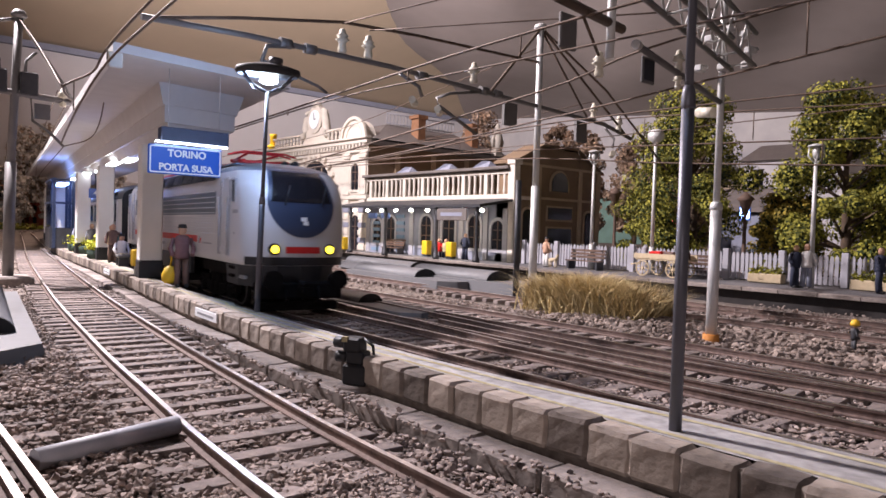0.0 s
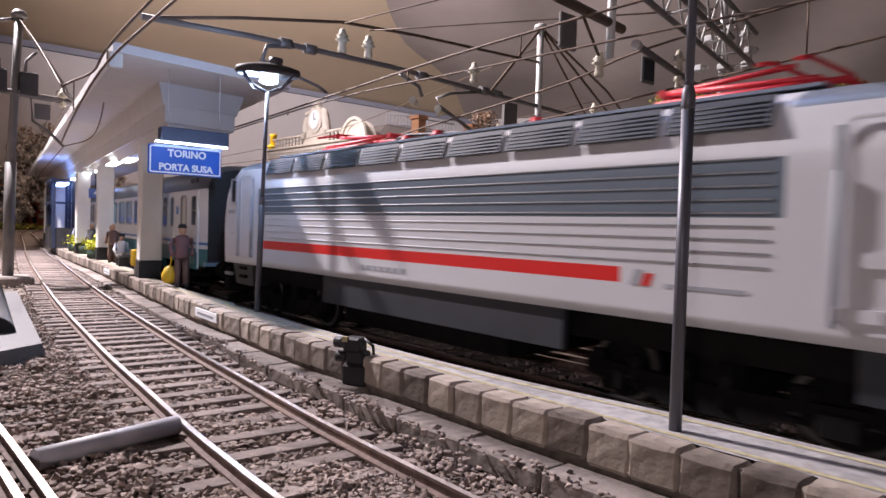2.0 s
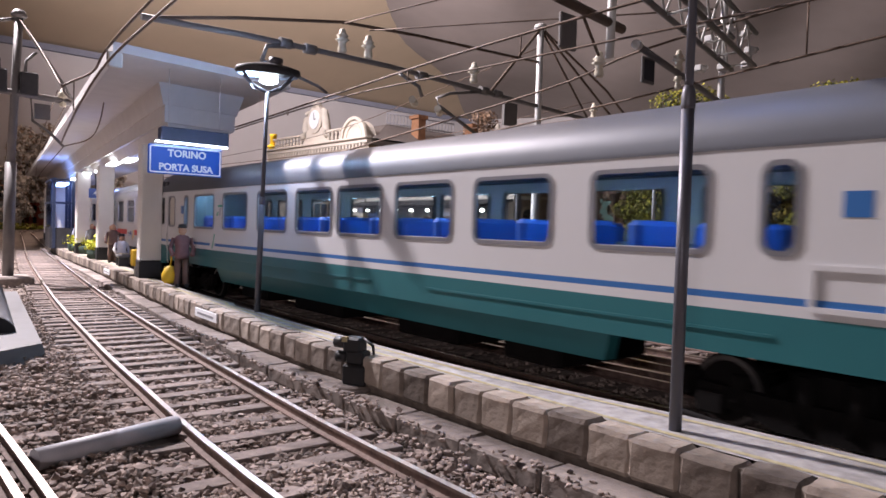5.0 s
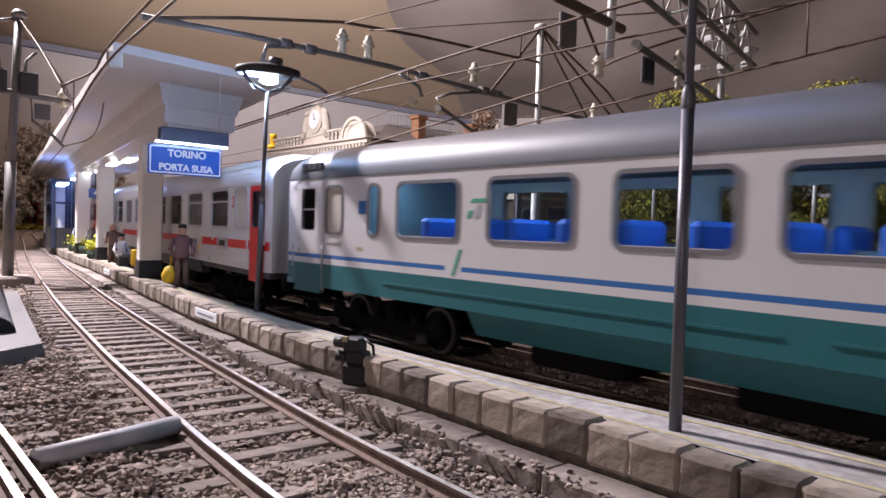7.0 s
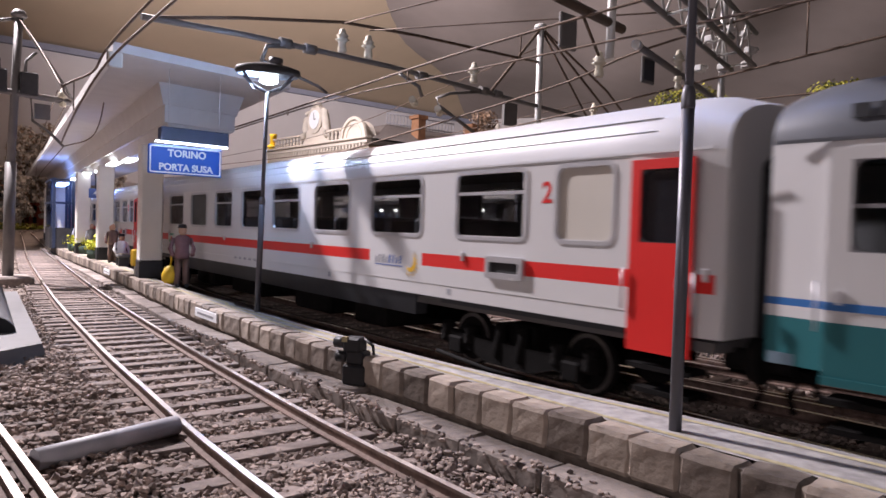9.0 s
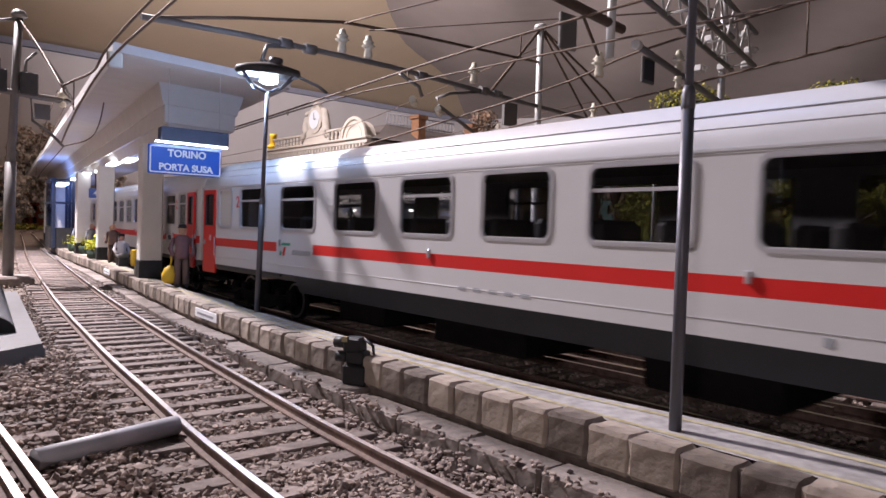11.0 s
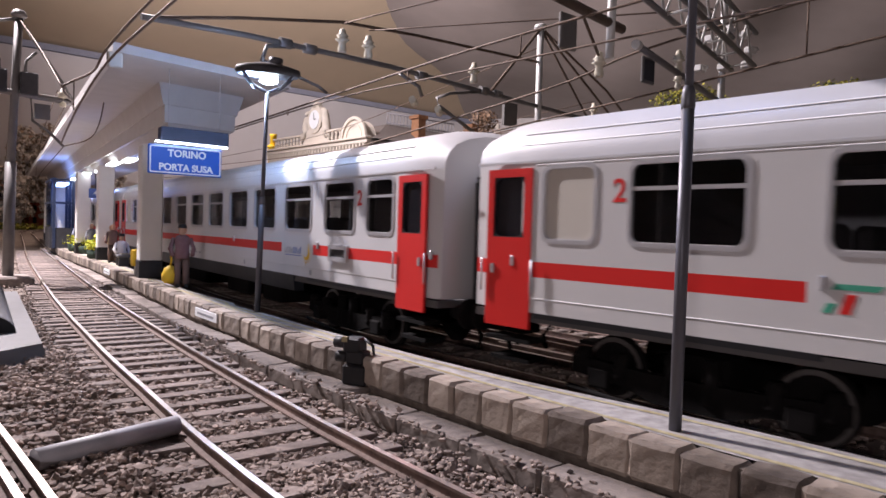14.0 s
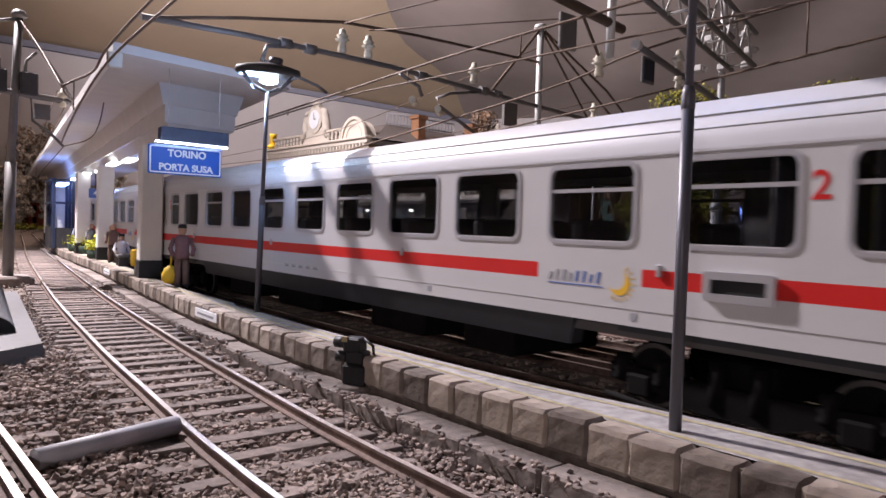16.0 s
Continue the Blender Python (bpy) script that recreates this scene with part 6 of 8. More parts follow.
    box(bm, -46.1, -45.5, Y + 14.3, Y + 15.3, 9.55, 10.1, bevel=0.05)
    lathe(bm, -45.8, Y + 14.8, [(0.5, 10.1), (0.42, 10.8), (0.5, 11.3), (0.36, 11.9), (0.16, 12.1), (0.24, 12.4), (0.1, 12.7)], 10)
    for q in (-0.55, 0.55):
        tube(bm, [(-45.8, Y + 14.8 + q * 0.6, 11.7), (-45.8, Y + 14.8 + q * 1.3, 11.0), (-45.8, Y + 14.8 + q, 10.4)], 0.15, 6)
    part("roof_ornament", bm, "facade", h, "white stone ornament on the eaves")
    # end wing with gable
    bm = bmesh.new()
    prof = [(Y, 0.4), (Y + 9.1, 0.4), (Y + 9.1, 6.7), (Y + 6.3, 8.05), (Y + 2.7, 8.05), (Y, 6.8)]
    a = [bm.verts.new((-31.2, y, z)) for y, z in prof]
    b = [bm.verts.new((-29.73, y, z)) for y, z in prof]
    bm.faces.new(b)
    bm.faces.new(a[::-1])
    for k in range(6):
        bm.faces.new((a[k], a[(k + 1) % 6], b[(k + 1) % 6], b[k]))
    end = part("end_wing", bm, "brown", h, "brown end wall with gable")
    bm = bmesh.new()
    a = [(Y - 0.2, 6.8), (Y + 2.65, 8.12), (Y + 6.35, 8.12), (Y + 9.3, 6.65)]
    for (y0, z0), (y1, z1) in zip(a, a[1:]):
        vs = [bm.verts.new(p) for p in ((-31.4, y0, z0), (-29.5, y0, z0), (-29.5, y1, z1), (-31.4, y1, z1))]
        ws = [bm.verts.new((v.co.x, v.co.y, v.co.z + 0.14)) for v in vs]
        bm.faces.new(ws)
        for k in range(4):
            bm.faces.new((vs[k], vs[(k + 1) % 4], ws[(k + 1) % 4], ws[k]))
    part("gable_coping", bm, "brown", end)
    bm = bmesh.new()
    box(bm, -30.0, -29.5, Y - 0.2, Y + 0.35, 0.42, 6.95, bevel=0.04)
    box(bm, -30.1, -29.4, Y - 0.3, Y + 0.45, 6.7, 7.05, bevel=0.04)
    part("corner_pier", bm, "facade", end, "cream corner pier")

    def side_hole(y, w, z0, z1, rnd):
        bm = bmesh.new()
        o = arch(0, w + 0.3, z0, z1 + 0.15) if rnd else [(-w / 2 - 0.12, z0 - 0.12), (w / 2 + 0.12, z0 - 0.12), (w / 2 + 0.12, z1 + 0.12), (-w / 2 - 0.12, z1 + 0.12)]
        plate(bm, o, -0.05, 0.06)
        bm.transform(Matrix.Translation((-29.70, y, 0)) @ Matrix.Rotation(math.pi / 2, 4, "Z"))
        w_ = part("window", bm, "ochre", end)
        bm = bmesh.new()
        i = arch(0, w, z0, z1) if rnd else [(-w / 2, z0), (w / 2, z0), (w / 2, z1), (-w / 2, z1)]
        plate(bm, i, -0.08, 0.0)
        bm.transform(Matrix.Translation((-29.67, y, 0)) @ Matrix.Rotation(math.pi / 2, 4, "Z"))
        part("pane", bm, "pane", w_)

    side_hole(Y + 4.5, 1.7, 5.2, 6.5, True)
    side_hole(Y + 4.6, 2.5, 3.3, 4.1, False)
    side_hole(Y + 4.6, 2.5, 1.2, 2.7, False)
    side_hole(Y + 1.3, 0.9, 1.2, 3.9, True)
    side_hole(Y + 7.8, 0.8, 1.2, 3.9, True)
    for z in (4.6, 6.75):
        bm = bmesh.new()
        box(bm, -29.8, -29.62, Y + 0.3, Y + 9.1, z, z + 0.16)
        part("string_course", bm, "ochre", end)
    for y in (Y + 2.4, Y + 6.8, Y + 8.9):
        bm = bmesh.new()
        box(bm, -29.8, -29.64, y - 0.18, y + 0.18, 0.42, 6.75)
        part("pilaster", bm, "ochre", end)
    # ground floor of the wing
    for u, w, z1, door in ((-44.4, 1.1, 3.1, 0), (-42.6, 1.1, 3.3, 1), (-38.3, 1.2, 3.4, 0), (-35.8, 1.3, 3.5, 1), (-33.2, 1.2, 3.4, 0), (-31.0, 1.1, 3.1, 0)):
        opening(wing, u, w, 0.5 if door else 1.2, z1, Y, True, True, "fence")
    for u in (-45.6, -43.5, -40.0, -37.0, -34.5, -32.1, -30.3):
        bm = bmesh.new()
        box(bm, u - 0.22, u + 0.22, Y - 0.12, Y, 0.42, 3.9, bevel=0.02)
        part("pilaster", bm, "fence", wing)
    for u0, u1 in ((-45.4, -43.2), (-41.6, -39.2), (-34.2, -32.2)):
        bm = bmesh.new()
        box(bm, u0, u1, Y - 0.06, Y, 0.42, 1.15)
        part("plinth", bm, "lilac", wing)
    for u in (-44.6, -41.4):
        for k in range(6):
            bm = bmesh.new()
            box(bm, u - 0.5, u + 0.5, Y - 0.09, Y, 0.6 + 0.52 * k, 0.85 + 0.52 * k)
            part("band", bm, "coachblue_dull", wing)
    # platform canopy of the house
    bm = bmesh.new()
    vs = [bm.verts.new(p) for p in ((-46.2, 28.9, 3.85), (-29.6, 28.9, 3.85), (-29.6, Y, 4.35), (-46.2, Y, 4.35))]
    ws = [bm.verts.new((v.co.x, v.co.y, v.co.z + 0.16)) for v in vs]
    bm.faces.new(ws)
    bm.faces.new(vs[::-1])
    for k in range(4):
        bm.faces.new((vs[k], vs[(k + 1) % 4], ws[(k + 1) % 4], ws[k]))
    cn = part("awning", bm, "dark", h, "dark sheet-metal awning over the platform")
    for u in (-44.2, -39.7, -34.0, -30.2):
        bm = bmesh.new()
        lathe(bm, u, 29.3, [(0.24, 0.42), (0.24, 0.6), (0.15, 0.72), (0.1, 1.5), (0.1, 3.2), (0.2, 3.5), (0.1, 3.6), (0.1, 3.9)], 10)
        part("awning_column", bm, "dark", cn, "cast-iron column")
    for k in range(9):
        bm = bmesh.new()
        lathe(bm, -45.2 + 1.8 * k, 30.3, [(0.06, 3.6), (0.16, 3.65), (0.17, 3.73), (0.07, 3.82)], 10)
        part("awning_lamp", bm, "ledwarm", cn, "glowing round lamp")
    bm = bmesh.new()
    box(bm, -33.4, -30.6, 28.75, 28.85, 3.0, 3.75, bevel=0.03)
    sg = part("house_sign", bm, "slate", cn, "dark board with a pale unreadable line")
    bm = bmesh.new()
    box(bm, -33.0, -31.0, 28.73, 28.75, 3.28, 3.5)
    part("text_bar", bm, "lilac", sg)
    for u, m in ((-40.6, "ledblue_sign"), (-42.2, "ledblue_sign")):
        bm = bmesh.new()
        box(bm, u - 0.5, u + 0.5, 29.9, 30.0, 3.1, 3.5)
        part("hanging_panel", bm, "emblem_blue", cn)


M["orange_brick"] = mat("chimney_brick", (0.3, 0.15, 0.08), 0.9, vary=0.3, grain=0.2, bump=0.3)
M["coachblue_dull"] = mat("dull_blue_band", (0.16, 0.24, 0.34), 0.85, vary=0.1, grain=0.4, bump=0.1)
station()
lamp("awning_light", "AREA", (-38, 30.3, 3.5), (-38, 30.9, 0), 0.03, (14, 1.0), (1.0, 0.88, 0.72))


def far_clutter():
    # fence of pale pickets
    fn = thing("picket_fence", "grey painted picket fence behind the far platform", "fence")
    y = 31.9
    bm = bmesh.new()
    plate(bm, [(-0.075, 0.08), (0.075, 0.08), (0.075, 1.25), (0, 1.38), (-0.075, 1.25)], -0.03, 0.03)
    first = part("picket", bm, "fence", fn)
    rng = random.Random(8)
    for k in range(146):
        m = at(-28.5 + 0.215 * k, y, 0.42 + rng.uniform(-0.02, 0.02), 0, rng.uniform(-1, 1), 0)
        if k == 0:
            first.matrix_basis = m
        else:
            piece("picket", first.data, fn, m)
    bm = bmesh.new()
    box(bm, -0.14, 0.14, -0.12, 0.12, 0, 1.5, bevel=0.02)
    bm2 = part("post", bm, "fence", fn)
    for k in range(13):
        m = at(-28.5 + 2.6 * k, y - 0.05, 0.42)
        if k == 0:
            bm2.matrix_basis = m
        else:
            piece("post", bm2.data, fn, m)
    for z in (0.75, 1.45):
        bm = bmesh.new()
        box(bm, -28.5, 2.8, y + 0.03, y + 0.09, z, z + 0.1)
        part("rail", bm, "fence", fn)
    # benches
    for x, yy in ((-22.9, 30.6), (-16.6, 30.7), (-41.5, 31.4)):
        b = thing("bench", "dark brown slatted bench on the far platform", "bench", at(x, yy, 0.44), group="benches on the far platform")
        for k, (d, z) in enumerate(((-0.25, 0.45), (-0.08, 0.45), (0.09, 0.45), (0.24, 0.62), (0.27, 0.8), (0.3, 0.98))):
            bm = bmesh.new()
            box(bm, -1.15, 1.15, d - 0.06, d + 0.06, z, z + (0.06 if k < 3 else 0.13))
            part("slat", bm, "bench", b)
        for s in (-0.95, 0.95):
            bm = bmesh.new()
            box(bm, s - 0.06, s + 0.06, -0.3, 0.3, 0, 0.45)
            box(bm, s - 0.06, s + 0.06, 0.24, 0.34, 0.4, 1.1)
            part("leg", bm, "dark", b)
    # luggage cart
    c = thing("luggage_cart", "pale wooden four-wheeled luggage cart with red load", "cart", at(-17.6, 29.9, 0.44, 0, 0, -4))
    for k in range(5):
        bm = bmesh.new()
        box(bm, -1.35, 1.35, -0.55 + 0.22 * k, -0.36 + 0.22 * k, 0.78, 0.86)
        part("plank", bm, "wood", c)
    bm = bmesh.new()
    box(bm, -1.4, 1.4, -0.6, -0.54, 0.86, 1.1)
    box(bm, -1.4, 1.4, 0.5, 0.56, 0.86, 1.1)
    part("side_board", bm, "wood", c)
    for u in (-0.85, 0.85):
        for yy in (-0.62, 0.62):
            bm = bmesh.new()
            for k in range(16):
                a, b = k * math.tau / 16, (k + 1) * math.tau / 16
                tube(bm, [(u + 0.36 * math.cos(a), yy, 0.38 + 0.36 * math.sin(a)), (u + 0.36 * math.cos(b), yy, 0.38 + 0.36 * math.sin(b))], 0.04, 5)
            for k in range(8):
                a = k * math.tau / 8
                tube(bm, [(u, yy, 0.38), (u + 0.36 * math.cos(a), yy, 0.38 + 0.36 * math.sin(a))], 0.022, 4)
            tube(bm, [(u, yy - 0.06, 0.38), (u, yy + 0.06, 0.38)], 0.07, 8)
            part("wheel", bm, "wood", c, "spoked wooden wheel")
    bm = bmesh.new()
    tube(bm, [(-1.4, 0, 0.6), (-2.0, 0, 0.5)], 0.04, 5)
    part("drawbar", bm, "wood", c)
    for u, s, m in ((-0.4, 0.35, "red"), (0.35, 0.3, "coatbrown"), (0.9, 0.25, "bench")):
        bm = bmesh.new()
        box(bm, -s, s, -0.3, 0.3, 0, 0.36, bevel=0.04)
        sc = part("suitcase", bm, m)
        sc.matrix_basis = at(-17.6 + u, 29.9, 0.44 + 0.86, 0, 0, random.Random(s).uniform(-12, 12))
        tagged(sc, "red suitcase on the cart" if m == "red" else "brown suitcase on the cart", "suitcase")
    # flower boxes
    for x in (-13.3, -9.1):
        b = thing("flower_box", "pale trough of green plants by the fence", "planter", at(x, 31.2, 0.44), group="flower boxes by the fence")
        bm = bmesh.new()
        box(bm, -0.75, 0.75, -0.25, 0.25, 0, 0.42, bevel=0.04)
        part("trough", bm, "wood", b)
        rng = random.Random(int(-x))
        v, f = [], []
        for k in range(240):
            q = Vector((rng.uniform(-0.7, 0.7), rng.gauss(0, 0.16), 0.42 + abs(rng.gauss(0, 0.16))))
            a, d = Vector((rng.uniform(-1, 1), rng.uniform(-1, 1), rng.uniform(-0.4, 0.4))) * 0.09, Vector((rng.uniform(-1, 1), rng.uniform(-1, 1), rng.uniform(-0.4, 1))) * 0.09
            n = len(v)
            v += [q - a, q + d, q + a, q - d]
            f.append((n, n + 1, n + 2, n + 3))
        raw("plants", v, f, "leaf", b, "small green plants")
    # water pump, bins, dog
    pm = thing("hand_pump", "grey cast-iron water pump", "pump", at(-19.4, 31.0, 0.44))
    bm = bmesh.new()
    lathe(bm, 0, 0, [(0.4, 0), (0.4, 0.12), (0.2, 0.2), (0.15, 0.7), (0.22, 0.8), (0.15, 0.95), (0.14, 1.2), (0.2, 1.3), (0.05, 1.5)], 12)
    part("column", bm, "fence", pm)
    bm = bmesh.new()
    tube(bm, [(-0.1, 0, 1.0), (-0.4, 0, 0.98), (-0.42, 0, 0.8)], 0.05, 6)
    part("spout", bm, "fence", pm)
    for x, yy, m in ((-37.6, 31.5, "yellowbag"), (-34.3, 30.9, "yellowbag"), (-46.5, 30.2, "yellowbag")):
        bn = thing("waste_bin", "yellow waste bin by the station house", "bin", at(x, yy, 0.42), group="yellow bins by the house")
        bm = bmesh.new()
        box(bm, -0.3, 0.3, -0.25, 0.25, 0.15, 1.15, bevel=0.05)
        part("bin", bm, m, bn)
        bm = bmesh.new()
        box(bm, -0.25, 0.25, -0.2, 0.2, 0, 0.15)
        part("foot", bm, "dark", bn)
    bm = bmesh.new()
    tube(bm, [(-0.25, 0, 0.4), (0.25, 0, 0.45)], 0.11, 8)
    tube(bm, [(0.2, 0, 0.45), (0.34, 0, 0.72)], 0.08, 8)
    for u in (-0.2, 0.2):
        for w in (-0.07, 0.07):
            tube(bm, [(u, w, 0.4), (u, w, 0)], 0.035, 6)
    d = part("toy_dog", bm, "wood")
    d.matrix_basis = at(-24.9, 30.3, 0.44)
    tagged(d, "small tan toy dog on the far platform", "toy dog")
    # tall platform lamps
    for x, yy, h, kind in ((-22.8, 31.0, 6.3, 0), (-18.85, 30.7, 7.2, 1), (-11.1, 30.3, 5.7, 2)):
        l = thing("street_lamp", "tall pale lamp standard on the far platform", "lamp post", at(x, yy, 0.44), group="lamp standards on the far platform")
        bm = bmesh.new()
        tube(bm, [(0, 0, 0), (0, 0, 1.4)], 0.14, 10)
        tube(bm, [(0, 0, 1.4), (0, 0, h - 0.5)], 0.1, 10, 0, 0.075)
        part("standard", bm, "polelight", l)
        bm = bmesh.new()
        if kind == 1:
            lathe(bm, 0, 0, [(0.1, h - 0.6), (0.4, h - 0.35), (0.42, h - 0.1), (0.28, h + 0.1), (0.1, h + 0.15)], 12)
        else:
            for k in range(4):
                a = k * math.tau / 4 + 0.5
                tube(bm, [(0, 0, h - 0.55), (0.3 * math.cos(a), 0.3 * math.sin(a), h - 0.2), (0.25 * math.cos(a), 0.25 * math.sin(a), h + 0.2)], 0.035, 5)
            lathe(bm, 0, 0, [(0.12, h - 0.3), (0.16, h), (0.1, h + 0.15)], 10)
            lathe(bm, 0, 0, [(0.36, h + 0.18), (0.3, h + 0.24), (0.1, h + 0.3)], 12)
        part("lantern", bm, "polelight", l)
    # iron lantern and street behind the fence
    for x, yy, h in ((-16.6, 36.0, 4.6), (-26.5, 38.5, 5.3)):
        l = thing("street_lantern", "dark iron street lantern behind the fence", "street lamp", at(x, yy, 0.0))
        bm = bmesh.new()
        lathe(bm, 0, 0, [(0.25, 0), (0.22, 0.6), (0.12, 0.8), (0.08, h - 1), (0.12, h - 0.9)], 10)
        part("post", bm, "bench", l)
        bm = bmesh.new()
        lathe(bm, 0, 0, [(0.14, h - 0.9), (0.36, h - 0.2), (0.5, h - 0.1), (0.2, h + 0.15), (0.05, h + 0.3)], 6)
        part("lantern", bm, "bench", l)
    # town behind the trees
    rng = random.Random(4)
    for x, yy, w, d, hgt, m in ((-23, 58, 8, 8, 9, "plaster"), (-12, 60, 7, 8, 12, "facade"), (-34, 62, 10, 8, 7.5, "ochre"), (-22, 46, 3.5, 5, 4.2, "lilac")):
        hs = thing("town_house", "pale town house behind the trees", "building", at(x, yy, 0), group="houses behind the station")
        bm = bmesh.new()
        box(bm, -w / 2, w / 2, 0, d, -0.3, hgt)
        wl = part("wall", bm, m, hs)
        bm = bmesh.new()
        a = [bm.verts.new(p) for p in ((-w / 2 - 0.4, -0.4, hgt), (w / 2 + 0.4, -0.4, hgt), (w / 2 + 0.4, d + 0.4, hgt), (-w / 2 - 0.4, d + 0.4, hgt), (-w / 2 - 0.4, d / 2, hgt + 1.8), (w / 2 + 0.4, d / 2, hgt + 1.8))]
        for q in ((0, 1, 5, 4), (2, 3, 4, 5), (1, 2, 5), (3, 0, 4), (3, 2, 1, 0)):
            bm.faces.new([a[i] for i in q])
        part("roof", bm, "slate", hs)
        for i in range(int(w // 2.2)):
            for j in range(int(hgt // 3)):
                u, z = -w / 2 + 1.2 + 2.2 * i, 1 + 2.9 * j
                bm = bmesh.new()
                box(bm, u - 0.45, u + 0.45, -0.06, 0.02, z, z + 1.5)
                part("window", bm, "pane", hs)
    bm = bmesh.new()
    box(bm, -0.35, 0.35, -0.06, 0.06, 0, 0.9)
    sg = part("shop_sign", bm, "signblue")
    sg.matrix_basis = at(-20.3, 44, 3.6)
    tagged(sg, "small lit blue shop sign", "sign")
    bm = bmesh.new()
    box(bm, -0.3, 0.3, -0.07, -0.06, 0.1, 0.8)
    part("lit_face", bm, "ledblue", sg)
    bm = bmesh.new()
    box(bm, -0.4, 0.4, -0.06, 0.06, 0, 1.4)
    sg = part("traffic_sign", bm, "lilac")
    sg.matrix_basis = at(-25.3, 44, 2.6)
    tagged(sg, "grey board with a small red light", "sign")
    bm = bmesh.new()
    box(bm, -0.12, 0.12, -0.08, -0.06, 0.5, 1.1)
    part("red_light", bm, "redglow", sg)


far_clutter()


def tree(x, y, height, spread, seed, mats=("leaf", "leafdark"), trunk=True, label="tall leafy green tree with yellow tips", n=9000, low=0.12, name="tree", leaf=1.0):
    t = thing(name, label, "tree", at(x, y, 0.0), group="trees behind the fence")
    rng = np.random.default_rng(seed)
    bm = bmesh.new()
    tube(bm, [(0, 0, -0.3), (0.1, 0.05, height * 0.25), (-0.05, 0.1, height * 0.55), (0.05, 0, height * 0.85)], 0.32, 8, 0, 0.05)
    blobs = []
    for k in range(38):
        f = low + (0.93 - low) * (k + rng.uniform(0, 1)) / 38
        r = spread * (1 - 0.55 * abs(f - 0.42) / 0.6) * rng.uniform(0.45, 0.85)
        a = rng.uniform(0, 6.283)
        c = np.array([r * math.cos(a), r * math.sin(a) * 0.8, f * height])
        blobs.append((c, spread * rng.uniform(0.17, 0.33)))
        z0 = max(0.2, f - 0.14) * height
        tube(bm, [(0, 0, z0), (c[0] * 0.5, c[1] * 0.5, (z0 + c[2]) / 2), tuple(c)], 0.1, 5, 0, 0.02)
    blobs.append((np.array([0, 0, height * 0.93]), spread * 0.3))
    part("trunk", bm, "bark", t)
    # outer leaves, then inner ones; green trees carry the crown's shade in the inner colour
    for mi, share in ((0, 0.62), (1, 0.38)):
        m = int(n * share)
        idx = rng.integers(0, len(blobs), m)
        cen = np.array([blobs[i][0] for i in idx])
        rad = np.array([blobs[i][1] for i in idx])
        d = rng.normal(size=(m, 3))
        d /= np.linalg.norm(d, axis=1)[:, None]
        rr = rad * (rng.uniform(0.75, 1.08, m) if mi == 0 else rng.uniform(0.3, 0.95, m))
        p = cen + d * rr[:, None] * np.array([1, 1, 0.8])
        keep = p[:, 2] > 0.5
        p, d = p[keep], d[keep]
        m = len(p)
        s = rng.uniform(0.045, 0.11, (m, 1)) * leaf
        a = rng.normal(size=(m, 3))
        a -= d * (a * d).sum(1)[:, None] * 0.6
        a /= np.linalg.norm(a, axis=1)[:, None]
        b = np.cross(a, d + rng.normal(scale=0.5, size=(m, 3)))
        b /= np.linalg.norm(b, axis=1)[:, None]
        v = np.stack([p - a * s, p + b * s * 0.8, p + a * s, p - b * s * 0.8], 1).reshape(-1, 3)
        f = np.arange(m * 4).reshape(-1, 4)
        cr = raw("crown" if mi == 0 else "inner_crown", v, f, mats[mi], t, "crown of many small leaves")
        tagged(cr, kind="stuff")
    return t


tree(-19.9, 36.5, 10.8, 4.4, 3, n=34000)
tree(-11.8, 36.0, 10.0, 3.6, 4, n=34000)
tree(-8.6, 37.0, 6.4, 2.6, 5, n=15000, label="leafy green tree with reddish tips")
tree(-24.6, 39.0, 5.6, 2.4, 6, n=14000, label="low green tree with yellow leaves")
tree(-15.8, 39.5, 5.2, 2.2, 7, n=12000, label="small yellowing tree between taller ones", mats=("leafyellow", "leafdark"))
for k, (x, y, h, s) in enumerate(((-44, 58, 13.5, 3.2), (-39, 60, 12.2, 3.4), (-34, 60, 12.8, 3.2), (-62, 60, 18, 4.0), (-49, 60, 15, 3.0))):
    tree(x, y, h, s, 20 + k, mats=("leafrust", "leafrust"), n=5000, leaf=2.4, low=0.25, label="reddish brown autumn tree on the slope behind", name="autumn_tree")


# ---- overhead line ----
def insulator(parent, x, y, z, k=1.0):
    bm = bmesh.new()
    lathe(bm, x, y, [(0.12 * k, z), (0.14 * k, z + 0.1 * k), (0.1 * k, z + 0.3 * k), (0.16 * k, z + 0.36 * k), (0.22 * k, z + 0.4 * k), (0.12 * k, z + 0.46 * k), (0.19 * k, z + 0.52 * k), (0.11 * k, z + 0.58 * k), (0.09 * k, z + 0.7 * k), (0.04 * k, z + 0.74 * k)], 12)
    part("insulator", bm, "insul", parent, "ribbed pale porcelain insulator")


